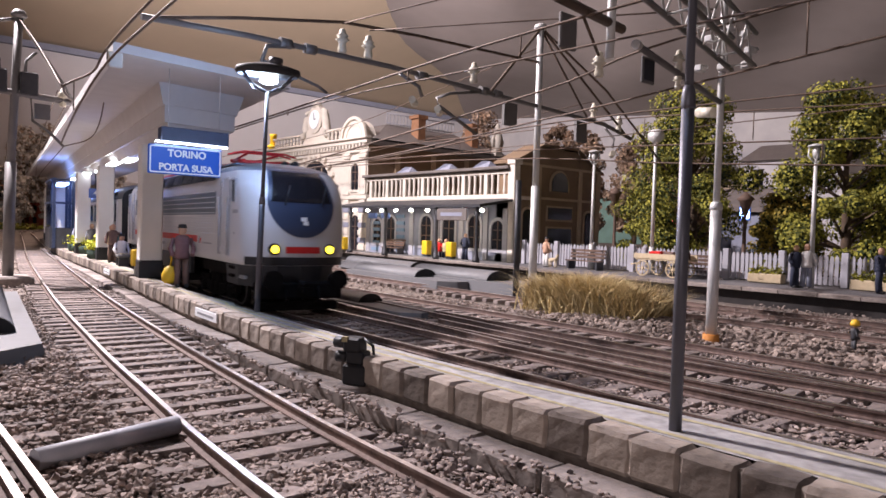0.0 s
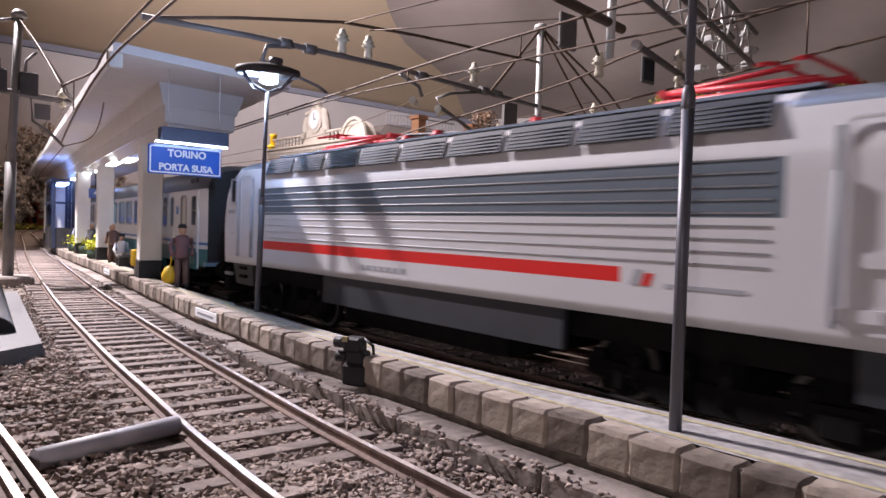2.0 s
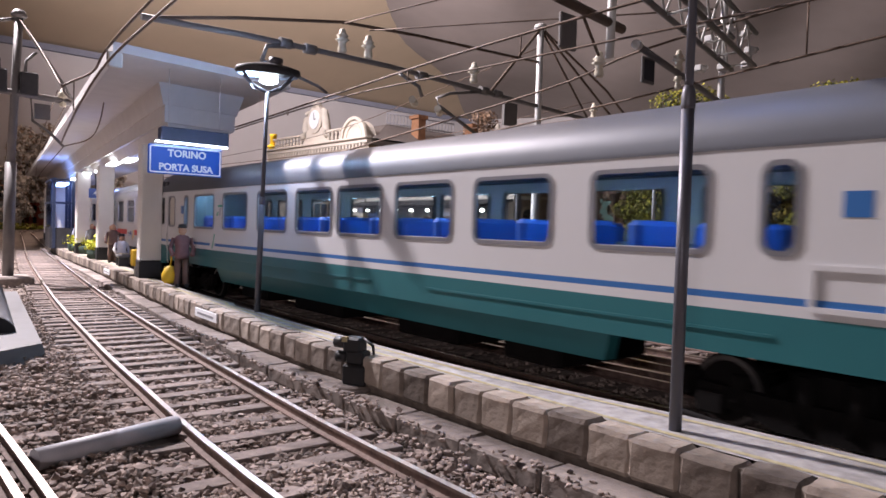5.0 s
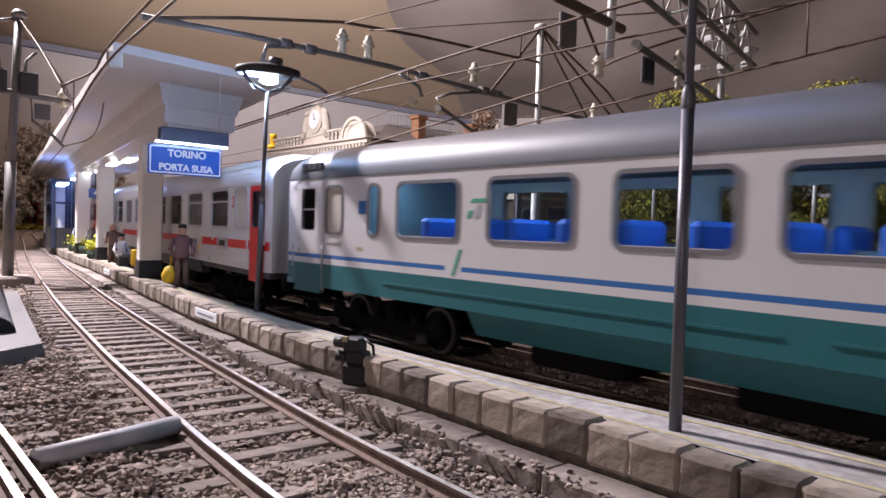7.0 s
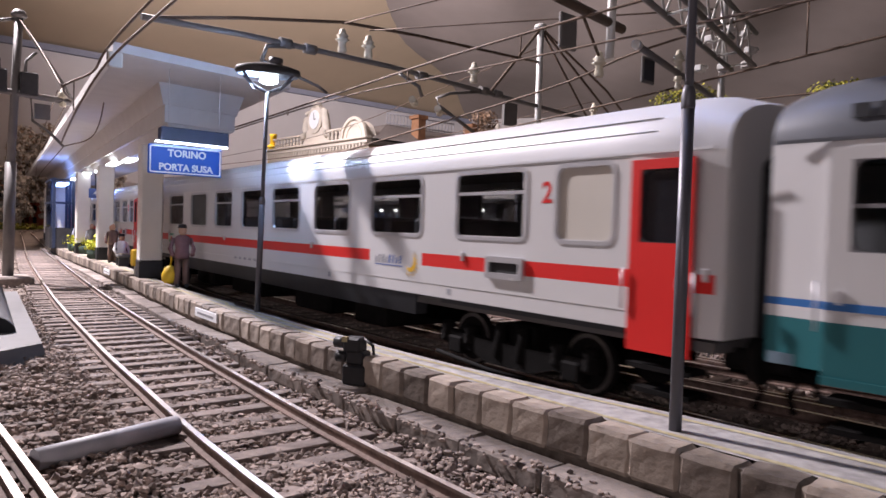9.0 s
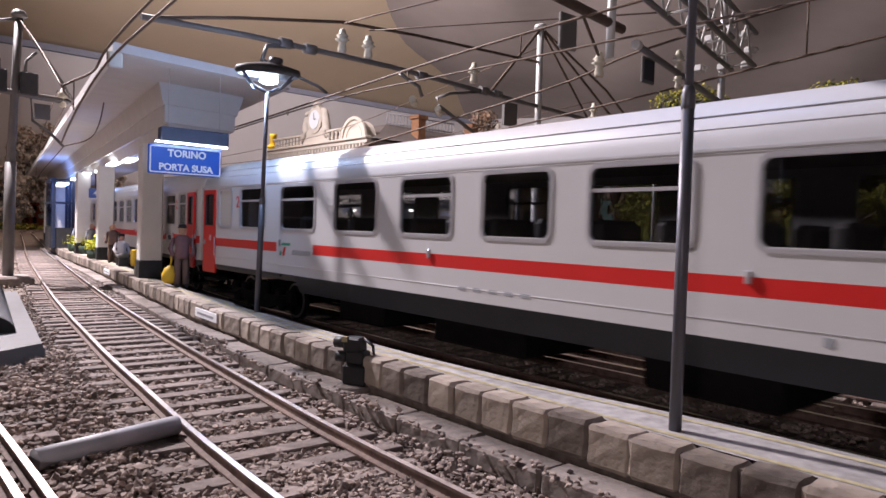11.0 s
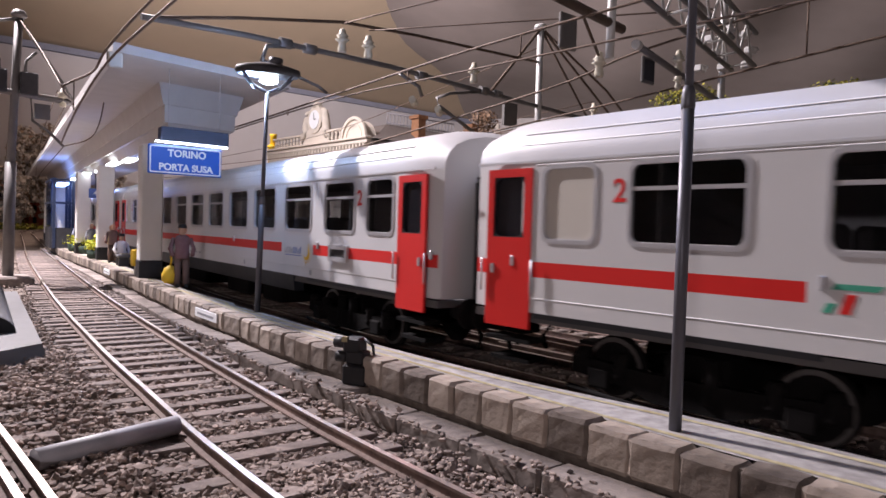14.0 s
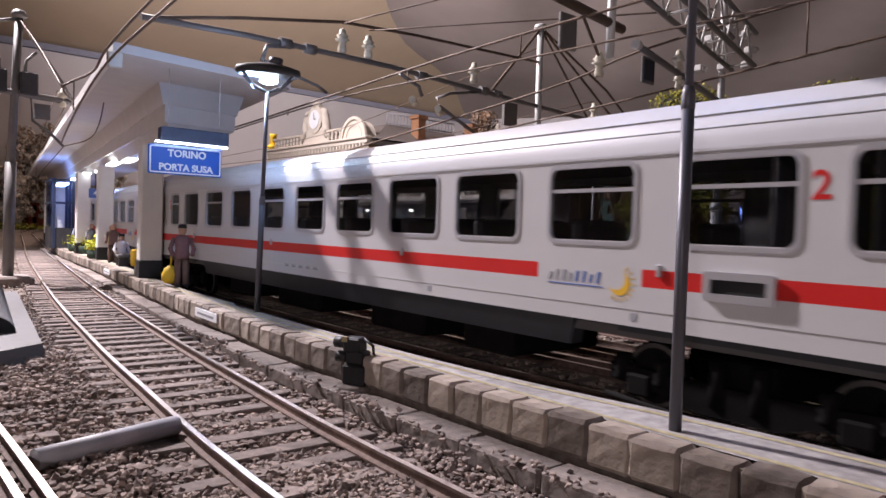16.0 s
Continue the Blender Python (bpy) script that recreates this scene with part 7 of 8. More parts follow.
def gantry_back():
    g = thing("catenary_gantry", "bronze cross beam with insulators on a tall mast", "catenary mast")
    x = -17.6
    bm = bmesh.new()
    tube(bm, [(x, 20.2, -0.3), (x, 20.2, 4.2)], 0.16, 12)
    tube(bm, [(x, 20.2, 4.2), (x, 20.2, 10.3)], 0.125, 12)
    lathe(bm, x, 20.2, [(0.16, 10.25), (0.28, 10.32), (0.24, 10.42), (0.1, 10.5)], 10)
    part("mast", bm, "polelight", g, "pale round mast")
    bm = bmesh.new()
    tube(bm, [(x, 5.4, 7.4), (x, 8.2, 7.52), (x, 13, 7.55), (x, 20.2, 7.3), (x, 24.5, 7.15), (x, 26.6, 6.75)], 0.085, 8)
    for y in (9.3, 10.1, 14.3, 17.2, 17.9):
        tube(bm, [(x, y - 0.18, 7.54 - 0.012 * (y - 9)), (x, y + 0.18, 7.54 - 0.012 * (y - 9))], 0.15, 8)
    part("beam", bm, "gantry", g, "grey tubular cross beam")
    for y in (11.2, 12.15, 16.7):
        insulator(g, x, y, 7.62, 1.0)
    for y, z in ((23.75, 7.25), (25.6, 6.95)):
        insulator(g, x, y, z, 0.95)
    bm = bmesh.new()
    tube(bm, [(x, 5.6, 7.42), (x, 8.0, 7.95), (x, 11.2, 8.55), (x, 14, 8.75), (x, 20.2, 9.0)], 0.05, 6)
    tube(bm, [(x, 20.2, 10.35), (x, 24.6, 8.6), (x, 29.7, 5.6)], 0.05, 6)
    tube(bm, [(x, 20.2, 10.35), (x, 26.3, 6.8)], 0.05, 6)
    tube(bm, [(x, 20.2, 10.3), (x, 17.6, 7.5)], 0.055, 6)
    tube(bm, [(x, 20.2, 10.3), (x, 23.4, 7.2)], 0.045, 6)
    part("stay", bm, "wire", g)
    for path, r in (([(x, 13.4, 7.4), (x, 14.2, 7.1), (x, 14.35, 6.8)], 0.064), (
                    [(x, 17.2, 7.4), (x, 15.6, 7.1), (x, 15.0, 6.85), (x, 15.1, 6.55)], 0.056), (
                    [(x, 15.1, 6.6), (x, 16.9, 5.85)], 0.064), (
                    [(x, 9.6, 7.5), (x, 8.75, 7.35), (x, 8.6, 6.9)], 0.064), (
                    [(x, 8.6, 6.95), (x, 10.4, 6.5), (x, 10.7, 6.35)], 0.048), (
                    [(x, 24.6, 7.0), (x, 25.3, 6.6), (x, 25.2, 6.2)], 0.056)):
        bm = bmesh.new()
        tube(bm, path, r, 8)
        part("steady_arm", bm, "gantry", g, "curved grey steady arm")
    for y, z in ((14.0, 6.55), (15.1, 6.4), (25.2, 5.9)):
        bm = bmesh.new()
        tube(bm, [(x + 0.2, y - 0.22, z + 0.05), (x, y, z + 0.02), (x - 0.2, y + 0.22, z)], 0.12, 10)
        part("insulator", bm, "insul", g)
    for y, z in ((18.6, 6.35), (22.9, 6.2)):
        bm = bmesh.new()
        box(bm, x - 0.06, x + 0.06, y - 0.35, y + 0.35, z, z + 0.85)
        part("plate", bm, "gantry", g, "small grey number plate")
    bm = bmesh.new()
    tube(bm, [(-17.9, 19.6, -0.3), (-17.9, 19.55, 4.4)], 0.12, 10)
    part("side_post", bm, "dark", g, "short dark post beside the mast")


def gantry_front():
    g = thing("catenary_gantry", "tall pale mast with a lattice head and boxes", "catenary mast")
    x, y = -7.81, 15.43
    bm = bmesh.new()
    tube(bm, [(x, y, -0.1), (x, y, 3.1)], 0.13, 14)
    tube(bm, [(x, y, 3.1), (x, y, 9.2)], 0.08, 14)
    lathe(bm, x, y, [(0.13, 3.05), (0.15, 3.1), (0.13, 3.2), (0.095, 3.25)], 14)
    m = part("mast", bm, "polelight", g, "pale round mast")
    bm = bmesh.new()
    tube(bm, [(x, y, -0.3), (x, y, 0.12)], 0.19, 12)
    part("mast_foot", bm, "orange", m, "orange mast foot")
    bm = bmesh.new()
    ends = ((-7.66, 15.6), (-7.12, 15.6))
    run = Vector((0.2127, -0.977, 0))
    for cx, cy in ends:
        for z in (6.35, 7.1):
            q = Vector((cx, cy, z))
            tube(bm, [q, q + run * 10.5], 0.055, 8)
    girder = part("lattice_beam", bm, "gantry", g, "grey lattice girder")
    for k in range(9):
        for cx, cy in ends:
            q = Vector((cx, cy, 0)) + run * (0.35 + 1.1 * k)
            bm = bmesh.new()
            tube(bm, [q + Vector((0, 0, 6.35)), q + run * 0.55 + Vector((0, 0, 7.1)), q + run * 1.1 + Vector((0, 0, 6.35))], 0.026, 5)
            part("brace", bm, "polelight", girder, "pale zigzag brace")
        q = Vector((*ends[0], 6.35)) + run * (0.35 + 1.1 * k)
        bm = bmesh.new()
        tube(bm, [q, q + Vector((0.54, 0, 0))], 0.026, 5)
        part("cross_tie", bm, "polelight", girder, "pale cross tie")
    for bx, by, z in ((0.55, 0.1, 6.3), (0.62, 0.1, 6.62), (0.5, 0.0, 6.98), (0.1, -0.12, 6.28), (-0.12, 0.0, 6.68), (-0.25, -0.1, 7.0), (0.2, -0.1, 7.15), (-0.42, -0.2, 6.32)):
        bm = bmesh.new()
        box(bm, x + bx - 0.1, x + bx + 0.1, y + by - 0.16, y + by + 0.1, z, z + 0.16, bevel=0.03)
        tube(bm, [(x + bx - 0.14, y + by, z + 0.06), (x + bx + 0.16, y + by, z + 0.1)], 0.045, 8)
        part("clamp_box", bm, "polelight", g, "pale bolted clamp")
    bm = bmesh.new()
    tube(bm, [(-7.05, 10.75, 5.84), (x, y, 5.58)], 0.065, 10)
    arm = part("arm", bm, "gantry", g, "grey tubular arm")
    bm = bmesh.new()
    tube(bm, [(-7.03, 10.65, 5.845), (-7.05, 10.78, 5.838)], 0.085, 14)
    part("end_cap", bm, "polelight", arm)
    insulator(g, -7.38, 12.75, 5.75, 0.62)
    insulator(g, -7.38, 12.75, 5.42, 0.45)
    bm = bmesh.new()
    tube(bm, [(-8.05, 15.6, 5.4), (-8.6, 15.9, 5.5)], 0.13, 10)
    part("insulator", bm, "insul", g)
    bm = bmesh.new()
    box(bm, -7.27, -7.21, 11.2, 11.62, 5.28, 5.78, bevel=0.02)
    pl = part("plate", bm, "gantry", g, "dark number plate with a pale rim")
    bm = bmesh.new()
    box(bm, -7.209, -7.2, 11.25, 11.57, 5.34, 5.72)
    part("plate_face", bm, "skirt", pl)
    # a second beam nearer, with a hanging tube
    h = thing("catenary_beam", "bronze cross beam with a hanging pale tube", "catenary mast")
    bm = bmesh.new()
    tube(bm, [(-8.6, 8.0, 7.15), (-9.35, 13.6, 7.2)], 0.11, 8)
    part("beam", bm, "wire", h)
    bm = bmesh.new()
    tube(bm, [(-9.25, 13.0, 6.4), (-9.22, 13.0, 8.6)], 0.1, 10)
    part("hanging_tube", bm, "polelight", h, "pale hanging tube")
    bm = bmesh.new()
    box(bm, -9.3, -9.2, 11.2, 11.75, 6.3, 7.05, bevel=0.03)
    part("plate", bm, "gantry", h)
    insulator(h, -9.6, 13.1, 6.05, 0.8)
    bm = bmesh.new()
    tube(bm, [(-9.25, 12.0, 7.1), (-9.6, 13.1, 6.5)], 0.04, 6)
    part("stay", bm, "wire", h)


def mast_left():
    g = thing("catenary_mast", "grey mast with cross arm and signal boxes", "catenary mast")
    x = -31.0
    bm = bmesh.new()
    tube(bm, [(x, 4.72, -0.3), (x, 4.78, 4.5)], 0.2, 10)
    tube(bm, [(x, 4.78, 4.5), (x, 5.0, 10.2)], 0.15, 10)
    lathe(bm, x, 5.0, [(0.2, 10.1), (0.3, 10.2), (0.2, 10.4)], 8)
    part("mast", bm, "gantry", g)
    bm = bmesh.new()
    tube(bm, [(x, 3.2, 7.3), (x, 6.85, 7.12)], 0.13, 8)
    tube(bm, [(x, 5.0, 10.1), (x, 6.5, 7.9), (x, 6.9, 7.2)], 0.06, 6)
    tube(bm, [(x, 5.0, 10.1), (x, 4.4, 9.9), (x, 3.2, 9.6)], 0.07, 6)
    tube(bm, [(x, 5.2, 7.6), (x, 5.25, 8.5), (x, 5.6, 8.9)], 0.07, 6)
    tube(bm, [(x, 4.4, 7.6), (x, 4.35, 8.4), (x, 4.0, 8.8)], 0.07, 6)
    tube(bm, [(x, 5.4, 7.4), (x, 5.5, 6.2), (x, 6.1, 5.8), (x, 6.6, 5.3)], 0.06, 6)
    part("arm", bm, "gantry", g)
    for y, z in ((5.35, 7.5), (4.3, 7.5)):
        bm = bmesh.new()
        box(bm, x - 0.25, x + 0.25, y - 0.32, y + 0.3, z - 0.35, z + 0.55, bevel=0.05)
        part("box", bm, "dark", g, "dark equipment box")
    bm = bmesh.new()
    box(bm, x - 0.06, x + 0.06, 5.55, 6.1, 6.3, 6.9)
    part("plate", bm, "gantry", g)
    insulator(g, x, 6.55, 6.9, 1.0)
    bm = bmesh.new()
    box(bm, x - 0.9, x + 0.9, 4.0, 5.5, -0.35, 0.1, bevel=0.08)
    part("foundation", bm, "ledge", g, "pale concrete foundation")


gantry_back()
gantry_front()
mast_left()


def wires():
    # (radius, points) of each overhead wire
    runs = (
        (0.045, ((-34, 13.5, 4.1), (-22.8, 13.5, 4.95), (-11.8, 13.5, 6.05), (-7.7, 13.5, 6.7), (4, 13.5, 7.5))),
        (0.04, ((-34, 13.5, 4.3), (-19.8, 13.5, 4.75), (-11.8, 13.5, 5.3), (-6.6, 13.5, 5.74), (4, 13.5, 6.7))),
        (0.045, ((-30, 10.3, 5.5), (-20.3, 10.3, 5.91), (-16.3, 10.3, 6.12), (-8.9, 10.3, 6.43), (4, 10.3, 6.5))),
        (0.035, ((-30, 10.3, 5.35), (-17.5, 10.3, 5.95), (-11, 10.3, 5.93), (4, 10.3, 5.7))),
        (0.04, ((-50, 17, 4.6), (-22.5, 17, 5.41), (-13.7, 17, 5.93), (4, 17, 5.65))),
        (0.04, ((-60, 19.5, 6.3), (-22.5, 19.5, 5.65), (-10.4, 19.5, 5.24), (6, 19.5, 4.5))),
        (0.04, ((-60, 19.5, 6.0), (-22.5, 19.5, 5.4), (-10.4, 19.5, 4.64), (6, 19.5, 3.6))),
        (0.04, ((-60, 22, 7.0), (-20.8, 22, 6.78), (-13.1, 22, 6.71), (6, 22, 5.6))),
        (0.035, ((-60, 24.5, 6.4), (-17.6, 24.5, 6.6), (6, 24.5, 6.9))),
        (0.035, ((-17.6, 11.2, 8.5), (-10, 13, 8.9), (2, 14, 9.8))),
        (0.035, ((-17.6, 12.15, 8.5), (-8, 15.4, 7.8))),
        (0.05, ((-9, 4.4, 6.7), (-12.5, 4.4, 6.36), (-16.6, 4.4, 5.95), (-20.2, 4.6, 5.3), (-31, 6.5, 5.4))),
        (0.05, ((-9, 4.4, 7.1), (-13.7, 4.4, 6.66), (-16.7, 4.4, 6.25), (-18.2, 4.5, 6.0), (-20.3, 4.5, 6.05), (-21.3, 4.5, 6.0), (-31, 6.85, 7.2))),
        (0.04, ((-21.3, 4.5, 6.0), (-26, 4.8, 8.0), (-31, 5.0, 10.1))),
        (0.04, ((-31, 3.2, 9.6), (-24, 1, 9.4))),
        (0.04, ((-31, 6.6, 5.3), (-27.5, 6.9, 5.6), (-24.3, 6.5, 7.5))),
        (0.035, ((-31, 6.7, 7.1), (-60, 11, 6.5), (-110, 20, 6.6))),
        (0.035, ((-31, 6.6, 5.3), (-60, 11, 5.3), (-110, 20, 5.4))),
        (0.035, ((-40, 8.2, 9.0), (-70, 13, 8.8), (-120, 22, 8.0))),
        (0.035, ((-17.6, 20.2, 9.6), (-45, 27, 9.3), (-80, 31, 9.5))),
        (0.03, ((-17.6, 23.7, 8.0), (-45, 26.5, 7.2), (-80, 30, 7.4))),
    )
    for r, pts in runs:
        bm = bmesh.new()
        tube(bm, spline3(pts), r * 0.62, 6)
        tagged(part("overhead_wire", bm, "wire"), "thin bronze overhead line wire", "wire", "overhead line wires")
    for (xa, ya, z0, z1) in ((-14, 13.5, 5.1, 5.85), (-5.2, 13.5, 5.9, 6.95), (-9.5, 10.3, 5.9, 6.4), (-19.2, 10.3, 5.8, 5.97), (-13.2, 10.3, 5.95, 6.24), (-15, 19.5, 4.9, 5.4), (-7, 19.5, 4.4, 5.1), (-24, 22, 5.9, 6.8), (-10, 22, 5.6, 6.5), (-14, 22, 5.3, 6.7), (-16.65, 4.4, 5.95, 6.27), (-20.3, 4.55, 5.3, 6.05)):
        bm = bmesh.new()
        tube(bm, [(xa, ya, z0), (xa, ya, z1)], 0.018, 5)
        tagged(part("dropper", bm, "wire"), "short upright dropper between two wires", "wire", "droppers of the overhead line")
    bm = bmesh.new()
    box(bm, -16.75, -16.6, 4.4, 4.72, 5.85, 6.2, bevel=0.03)
    tagged(part("wire_clamp", bm, "blind"), "pale plastic clamp on the overhead wire", "clamp")


def spline3(pts):
    ps = [Vector(p) for p in pts]
    ext = [ps[0] * 2 - ps[1]] + ps + [ps[-1] * 2 - ps[-2]]
    out = []
    for i in range(1, len(ext) - 2):
        a, b, c, d = ext[i - 1:i + 3]
        for k in range(6):
            t = k / 6
            out.append(0.5 * (2 * b + (c - a) * t + (2 * a - 5 * b + 4 * c - d) * t * t + (3 * b - a - 3 * c + d) * t ** 3))
    return out + [ps[-1]]


wires()


# ---- between the tracks ----
def cover(x, y, turn, length, width, label, h=0.34, lid_to=0.35):
    """A track cover: a bevelled plate with a half-round lid on it."""
    c = thing("track_cover", label, "track cover", at(x, y, -0.22, 0, 0, turn), group="covers between the tracks")
    bm = bmesh.new()
    w, L = width / 2, length / 2
    lo = [bm.verts.new(p) for p in ((-L, -w, 0), (L - w * 0.6, -w, 0), (L, -w * 0.3, 0), (L, w * 0.3, 0), (L - w * 0.6, w, 0), (-L, w, 0))]
    hi = [bm.verts.new((v.co.x * 0.985, v.co.y * 0.93, h)) for v in lo]
    bm.faces.new(hi)
    bm.faces.new(lo[::-1])
    for k in range(6):
        bm.faces.new((lo[k], lo[(k + 1) % 6], hi[(k + 1) % 6], hi[k]))
    part("plate", bm, "cover", c)
    bm = bmesh.new()
    n = 10
    r = width * 0.3
    a0 = [bm.verts.new((-L * 0.95, r * math.cos(math.pi * k / n), h + r * 0.62 * math.sin(math.pi * k / n))) for k in range(n + 1)]
    a1 = [bm.verts.new((L * lid_to, v.co.y, v.co.z)) for v in a0]
    bm.faces.new(a0[::-1])
    for k in range(n):
        f = bm.faces.new((a0[k], a1[k], a1[k + 1], a0[k + 1]))
        f.smooth = True
    lid = part("lid", bm, "cover", c, "half-round grey lid")
    bm = bmesh.new()
    plate(bm, [(r * 0.97 * math.cos(math.pi * k / n), h + r * 0.6 * math.sin(math.pi * k / n)) for k in range(n + 1)], -0.05, 0.0)
    bm.transform(Matrix.Translation((L * lid_to - 0.04, 0, 0)) @ Matrix.Rotation(math.pi / 2, 4, "Z"))
    part("lid_end", bm, "black", lid)
    return c


cover(-19.2, 2.35, -7, 11.2, 2.1, "grey turnout cover with half-round lid beside the track", 0.3, 0.6)
cover(-19.5, 12.75, -3, 9.5, 1.5, "dark shaded turnout cover between tracks", 0.22)
cover(-25.5, 20.2, -6, 9.0, 2.0, "grey turnout cover between far tracks", 0.42)
cover(-21.8, 21.2, -6, 9.0, 2.2, "grey turnout cover between far tracks", 0.5)
cover(-31.5, 24.3, -6, 12.0, 1.8, "grey turnout cover near the far platform", 0.42)


def small_things():
    bm = bmesh.new()
    tube(bm, [(-7.7, 1.42, -0.03), (-8.1, 2.97, -0.03)], 0.115, 14)
    tagged(part("loose_tube", bm, "tube"), "short pale plastic tube lying on the ballast", "tube")
    bm = bmesh.new()
    tube(bm, [(-7.72, 1.5, -0.28), (-8.12, 3.0, -0.28)], 0.16, 10)
    tagged(part("ballast_heap", bm, "ground"), "low heap of fine ballast under the tube", "ballast", kind="stuff")
    # dwarf signal
    s = thing("dwarf_signal", "black dwarf signal with hoods on a pale base", "signal", at(-8.62, 5.91, -0.05, 0, 0, 25))
    bm = bmesh.new()
    lathe(bm, 0, 0, [(0.42, -0.1), (0.42, 0.02), (0.36, 0.06)], 10)
    part("base", bm, "ledge", s)
    bm = bmesh.new()
    box(bm, -0.24, 0.28, -0.2, 0.2, 0.04, 0.44, bevel=0.04)
    box(bm, -0.18, 0.2, -0.16, 0.16, 0.44, 0.7, bevel=0.03)
    box(bm, -0.26, 0.12, -0.16, 0.16, 0.66, 0.95, bevel=0.04)
    part("housing", bm, "black", s)
    for z, u in ((0.82, -0.24), (0.55, -0.2)):
        bm = bmesh.new()
        tube(bm, [(u, 0, z), (u - 0.26, 0, z)], 0.11, 12)
        part("hood", bm, "black", s)
    bm = bmesh.new()
    tube(bm, [(0.1, 0.05, 0.92), (0.3, 0.05, 0.8), (0.34, 0.05, 0.45)], 0.03, 6)
    tube(bm, [(0.28, -0.1, 0.4), (0.4, -0.1, 0.34), (0.4, -0.1, 0.05)], 0.03, 6)
    part("cable", bm, "black", s)
    bm = bmesh.new()
    box(bm, -0.27, -0.15, -0.165, -0.1, 0.86, 0.96)
    part("marker", bm, "yellow", s, "small yellow marker")
    for ob in s.children:
        ob.data.transform(Matrix.Scale(0.8, 4))
    # dry grass tuft
    rng = np.random.default_rng(9)
    n = 9000
    base = np.column_stack([rng.normal(-13.1, 1.1, n), rng.normal(18.1, 0.5, n), np.full(n, -0.2)])
    base[:, 0] = np.clip(base[:, 0], -15.4, -11.0)
    L = rng.uniform(0.7, 1.55, n) * (1 - 0.25 * np.abs(base[:, 0] + 13.9) / 3.3)
    lean = rng.normal(scale=0.62, size=(n, 2))
    side = rng.normal(size=(n, 2))
    side /= np.linalg.norm(side, axis=1)[:, None]
    w = rng.uniform(0.012, 0.028, n)
    mid = base + np.column_stack([lean * L[:, None] * 0.35, L * 0.6])
    top = base + np.column_stack([lean * L[:, None], L * rng.uniform(0.75, 1, n)])
    off = np.column_stack([side * w[:, None], np.zeros(n)])
    v = np.stack([base - off, base + off, mid + off * 0.8, mid - off * 0.8, top], 1).reshape(-1, 3)
    k = (np.arange(n) * 5)[:, None]
    f = (k + np.array([[0, 1, 2, 3]])).tolist() + (k + np.array([[3, 2, 4]])).tolist()
    tagged(raw("dry_grass", v, f, "grass"), "tuft of dry yellow-brown grass between the tracks", "grass", kind="stuff")
    # helmet of the track worker, signal plate
    bm = bmesh.new()
    lathe(bm, 0, 0, [(0.1, 0), (0.11, 0.05), (0.08, 0.12), (0.02, 0.15)], 12)
    hm = part("helmet", bm, "flower_yellow")
    hm.matrix_basis = at(-5.4, 17.49, 0.47)
    tagged(hm, "yellow safety helmet on the toy worker", "helmet")
    # point rods and check rails in the throat
    for a, b, z in (((-13.6, 11.9), (-6.2, 11.35), 0.02), ((-9.8, 10.25), (-3.4, 10.3), 0.1), ((-17, 11.2), (-9.5, 10.9), 0.06), ((-7.0, 12.6), (1.0, 12.2), 0.02)):
        tr = thing("check_rail", "short rusty check rail in the turnout", "rail", at(0, 0, z), group="check rails of the turnouts")
        bm = bmesh.new()
        sweep(bm, [Vector((*a, 0)), Vector((*b, 0))], RAIL, RAILM)
        part("rail", bm, ["rail_rust", "rail_top"], tr)
    # yellow tower and houses in the distance
    t = thing("yellow_tower", "slender yellow tower behind the station", "tower", at(-84, 43, 0))
    for z0, z1, w in ((0, 10.5, 0.9), (10.5, 13, 0.7), (13, 14.5, 0.45)):
        bm = bmesh.new()
        lathe(bm, 0, 0, [(w, z0), (w, z1 - 0.3), (w * 1.2, z1 - 0.25), (w * 1.1, z1)], 8)
        part("stage", bm, "yellowbag", t)
    for x, y, w, hgt, m in ((-186, 36, 7, 6, "red_wall"), (-188, 27, 6, 9, "ochre"), (-190, 44, 8, 12, "facade"), (-180, 48, 7, 5, "red_wall"), (-192, 18, 8, 14, "plaster")):
        hs = thing("village_house", "small village house on the far slope", "building", at(x, y, 0, 0, 0, 90), group="houses of the far village")
        bm = bmesh.new()
        box(bm, -w / 2, w / 2, 0, 5, -0.3, hgt)
        part("wall", bm, m, hs)
        bm = bmesh.new()
        a = [bm.verts.new(p) for p in ((-w / 2 - 0.4, -0.4, hgt), (w / 2 + 0.4, -0.4, hgt), (w / 2 + 0.4, 5.4, hgt), (-w / 2 - 0.4, 5.4, hgt), (-w / 2 - 0.4, 2.5, hgt + 2), (w / 2 + 0.4, 2.5, hgt + 2))]
        for q in ((0, 1, 5, 4), (2, 3, 4, 5), (1, 2, 5), (3, 0, 4), (3, 2, 1, 0)):
            bm.faces.new([a[i] for i in q])
        part("roof", bm, "orange_brick", hs)
        for i in range(3):
            for j in range(int(hgt // 3)):
                bm = bmesh.new()
                u = -w / 3 + w / 3 * i
                box(bm, u - 0.4, u + 0.4, -0.06, 0.02, 1 + 2.8 * j, 2.4 + 2.8 * j)
                part("window", bm, "pane", hs)
    for k, (x, y, h, s) in enumerate(((-178, 17, 15, 4.5), (-182, 22, 21, 5.5), (-178, 28, 13, 4), (-184, 31, 24, 6), (-178, 36, 12, 4), (-184, 41, 22, 6), (-190, 37, 26, 6), (-180, 49, 17, 5), (-176, 57, 15, 5))):
        tree(x, y, h, s, 40 + k, mats=("leafpale", "leafrust"), n=5000, leaf=5.0, low=0.15, label="pale autumn tree on the far slope", name="autumn_tree")
    v, f = [], []
    rng = random.Random(6)
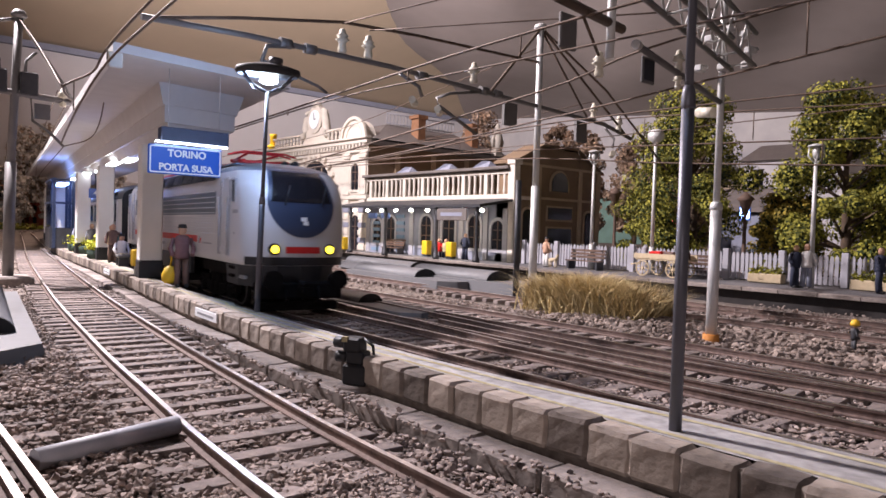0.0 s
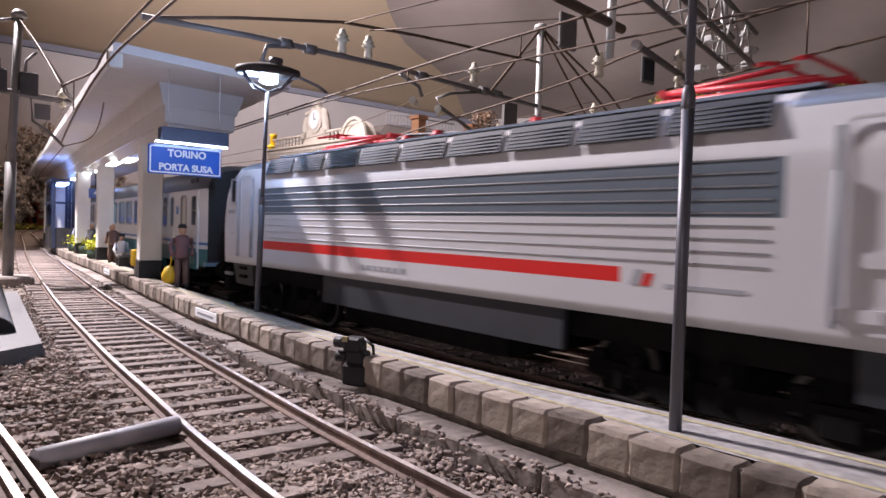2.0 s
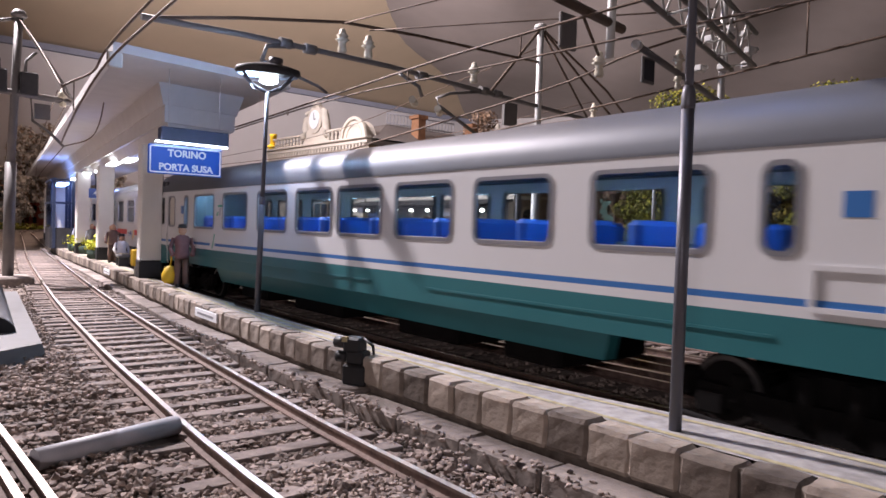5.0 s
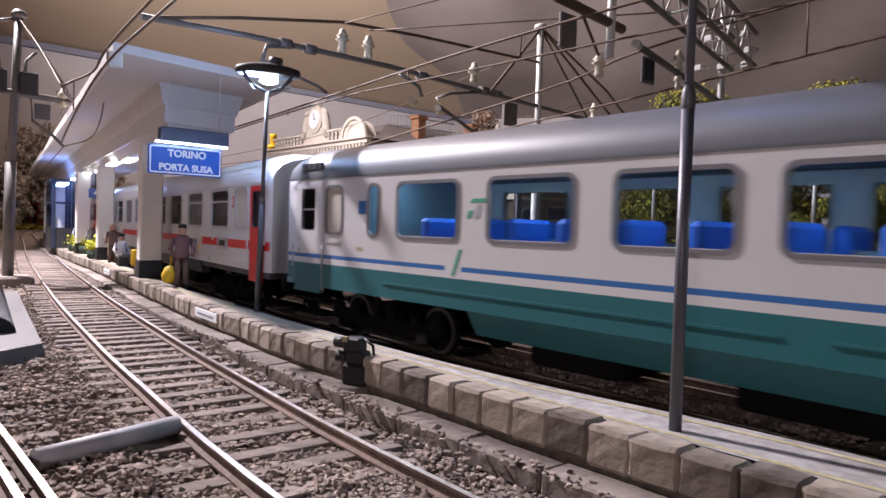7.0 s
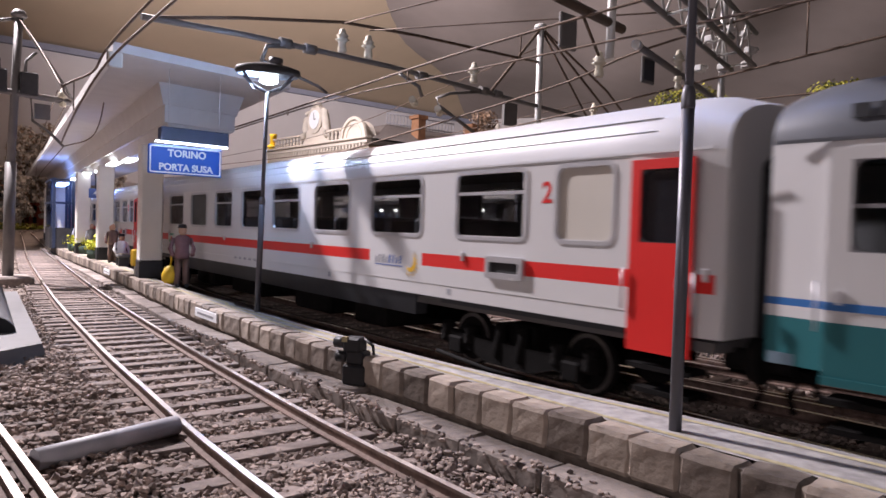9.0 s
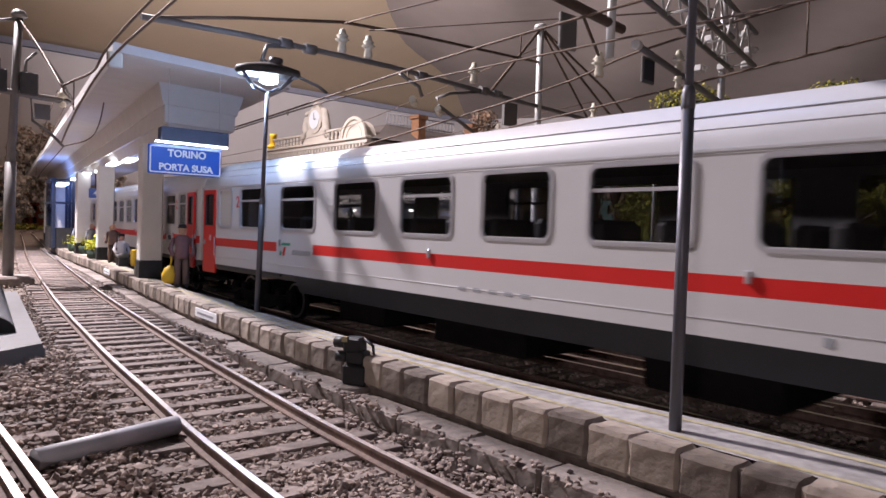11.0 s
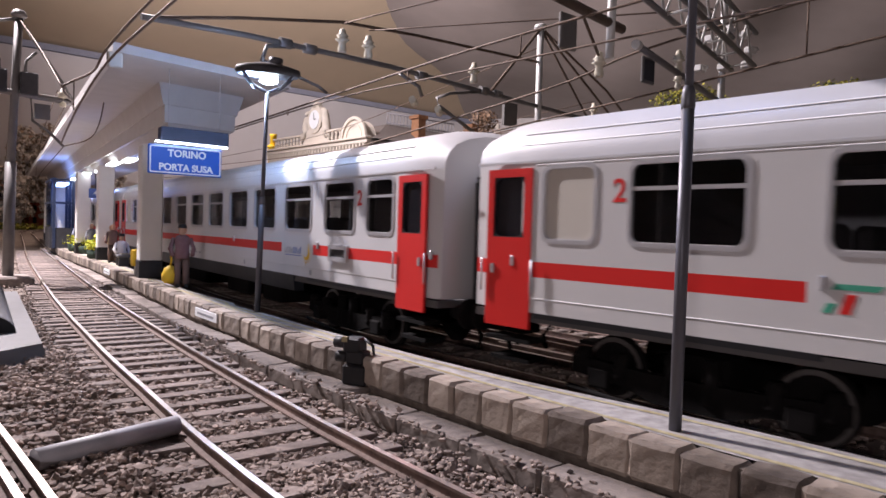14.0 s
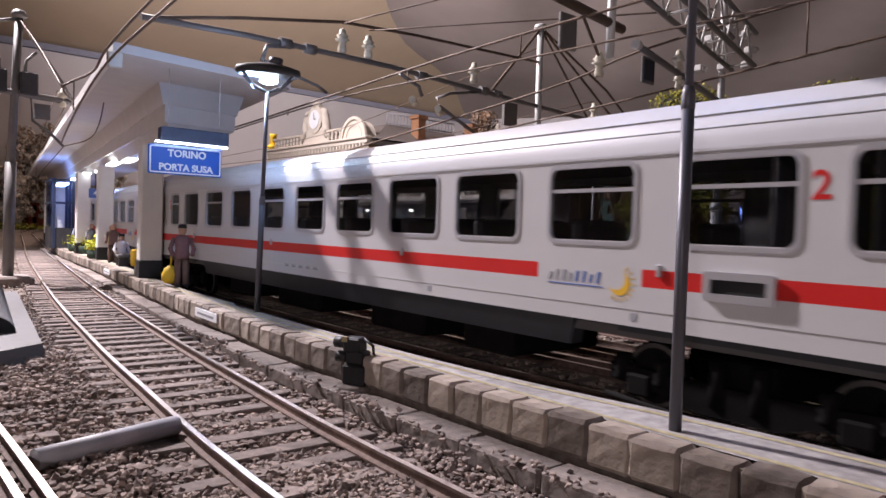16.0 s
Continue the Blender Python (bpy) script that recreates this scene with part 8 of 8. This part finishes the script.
    for k in range(1600):
        c = Vector((-165 + rng.gauss(0, 1.0), rng.uniform(14, 40), -0.2 + abs(rng.gauss(0, 0.5))))
        a, d = Vector((rng.uniform(-1, 1), rng.uniform(-1, 1), rng.uniform(-0.4, 0.4))) * 0.3, Vector((rng.uniform(-1, 1), rng.uniform(-1, 1), rng.uniform(-0.2, 1))) * 0.3
        n = len(v)
        v += [c - a, c + d, c + a, c - d]
        f.append((n, n + 1, n + 2, n + 3))
    tagged(raw("hedge", v, f, "leaf"), "low green hedge at the end of the line", "hedge", kind="stuff")


M["red_wall"] = mat("red_wall", (0.3, 0.08, 0.06), 0.85, vary=0.2, grain=0.4, bump=0.2)
M["leafpale"] = mat("pale_leaves", (0.42, 0.36, 0.3), 0.85, vary=0.5, grain=0.4, bump=0, island=1.4, second=(0.75, 0.68, 0.6))
small_things()


# ---- what moves: the train along its line ----
def motions():
    went = [(0.0, -3.9), (0.5, 0.02), (1.0, 3.9), (1.5, 7.8), (2.0, 11.47), (2.5, 15.12), (3.0, 18.8), (3.5, 22.32), (4.0, 25.75), (4.5, 28.95), (5.0, 31.9), (5.5, 34.67), (6.0, 37.38),
            (6.5, 40.06), (7.0, 42.93), (7.5, 45.75), (8.0, 48.54), (8.5, 51.24), (9.0, 53.87), (9.5, 56.45), (10.0, 58.98), (10.5, 61.45), (11.0, 63.86), (11.5, 66.12), (12.0, 68.2), (12.5, 70.1),
            (13.0, 71.97), (13.5, 73.88), (14.0, 75.85), (14.5, 77.93), (15.0, 80.0), (15.5, 82.05), (16.0, 84.12)]
    for ob, mid, half in ((LOCO, -20.72, 5.3), (GREEN, -43.96, 9.5), (IC_ONE, -70.45, 9.5), (IC_TWO, -97.15, 9.5), (IC_THREE, -123.65, 9.5)):
        rows = []
        for t, s in went:
            a, b = train_line(s + mid - half), train_line(s + mid + half)
            c, d = (a + b) / 2, b - a
            rows.append((t, at(c.x, c.y, 0, 0, 0, math.degrees(math.atan2(d.y, d.x)))))
        walk(ob, rows)


motions()
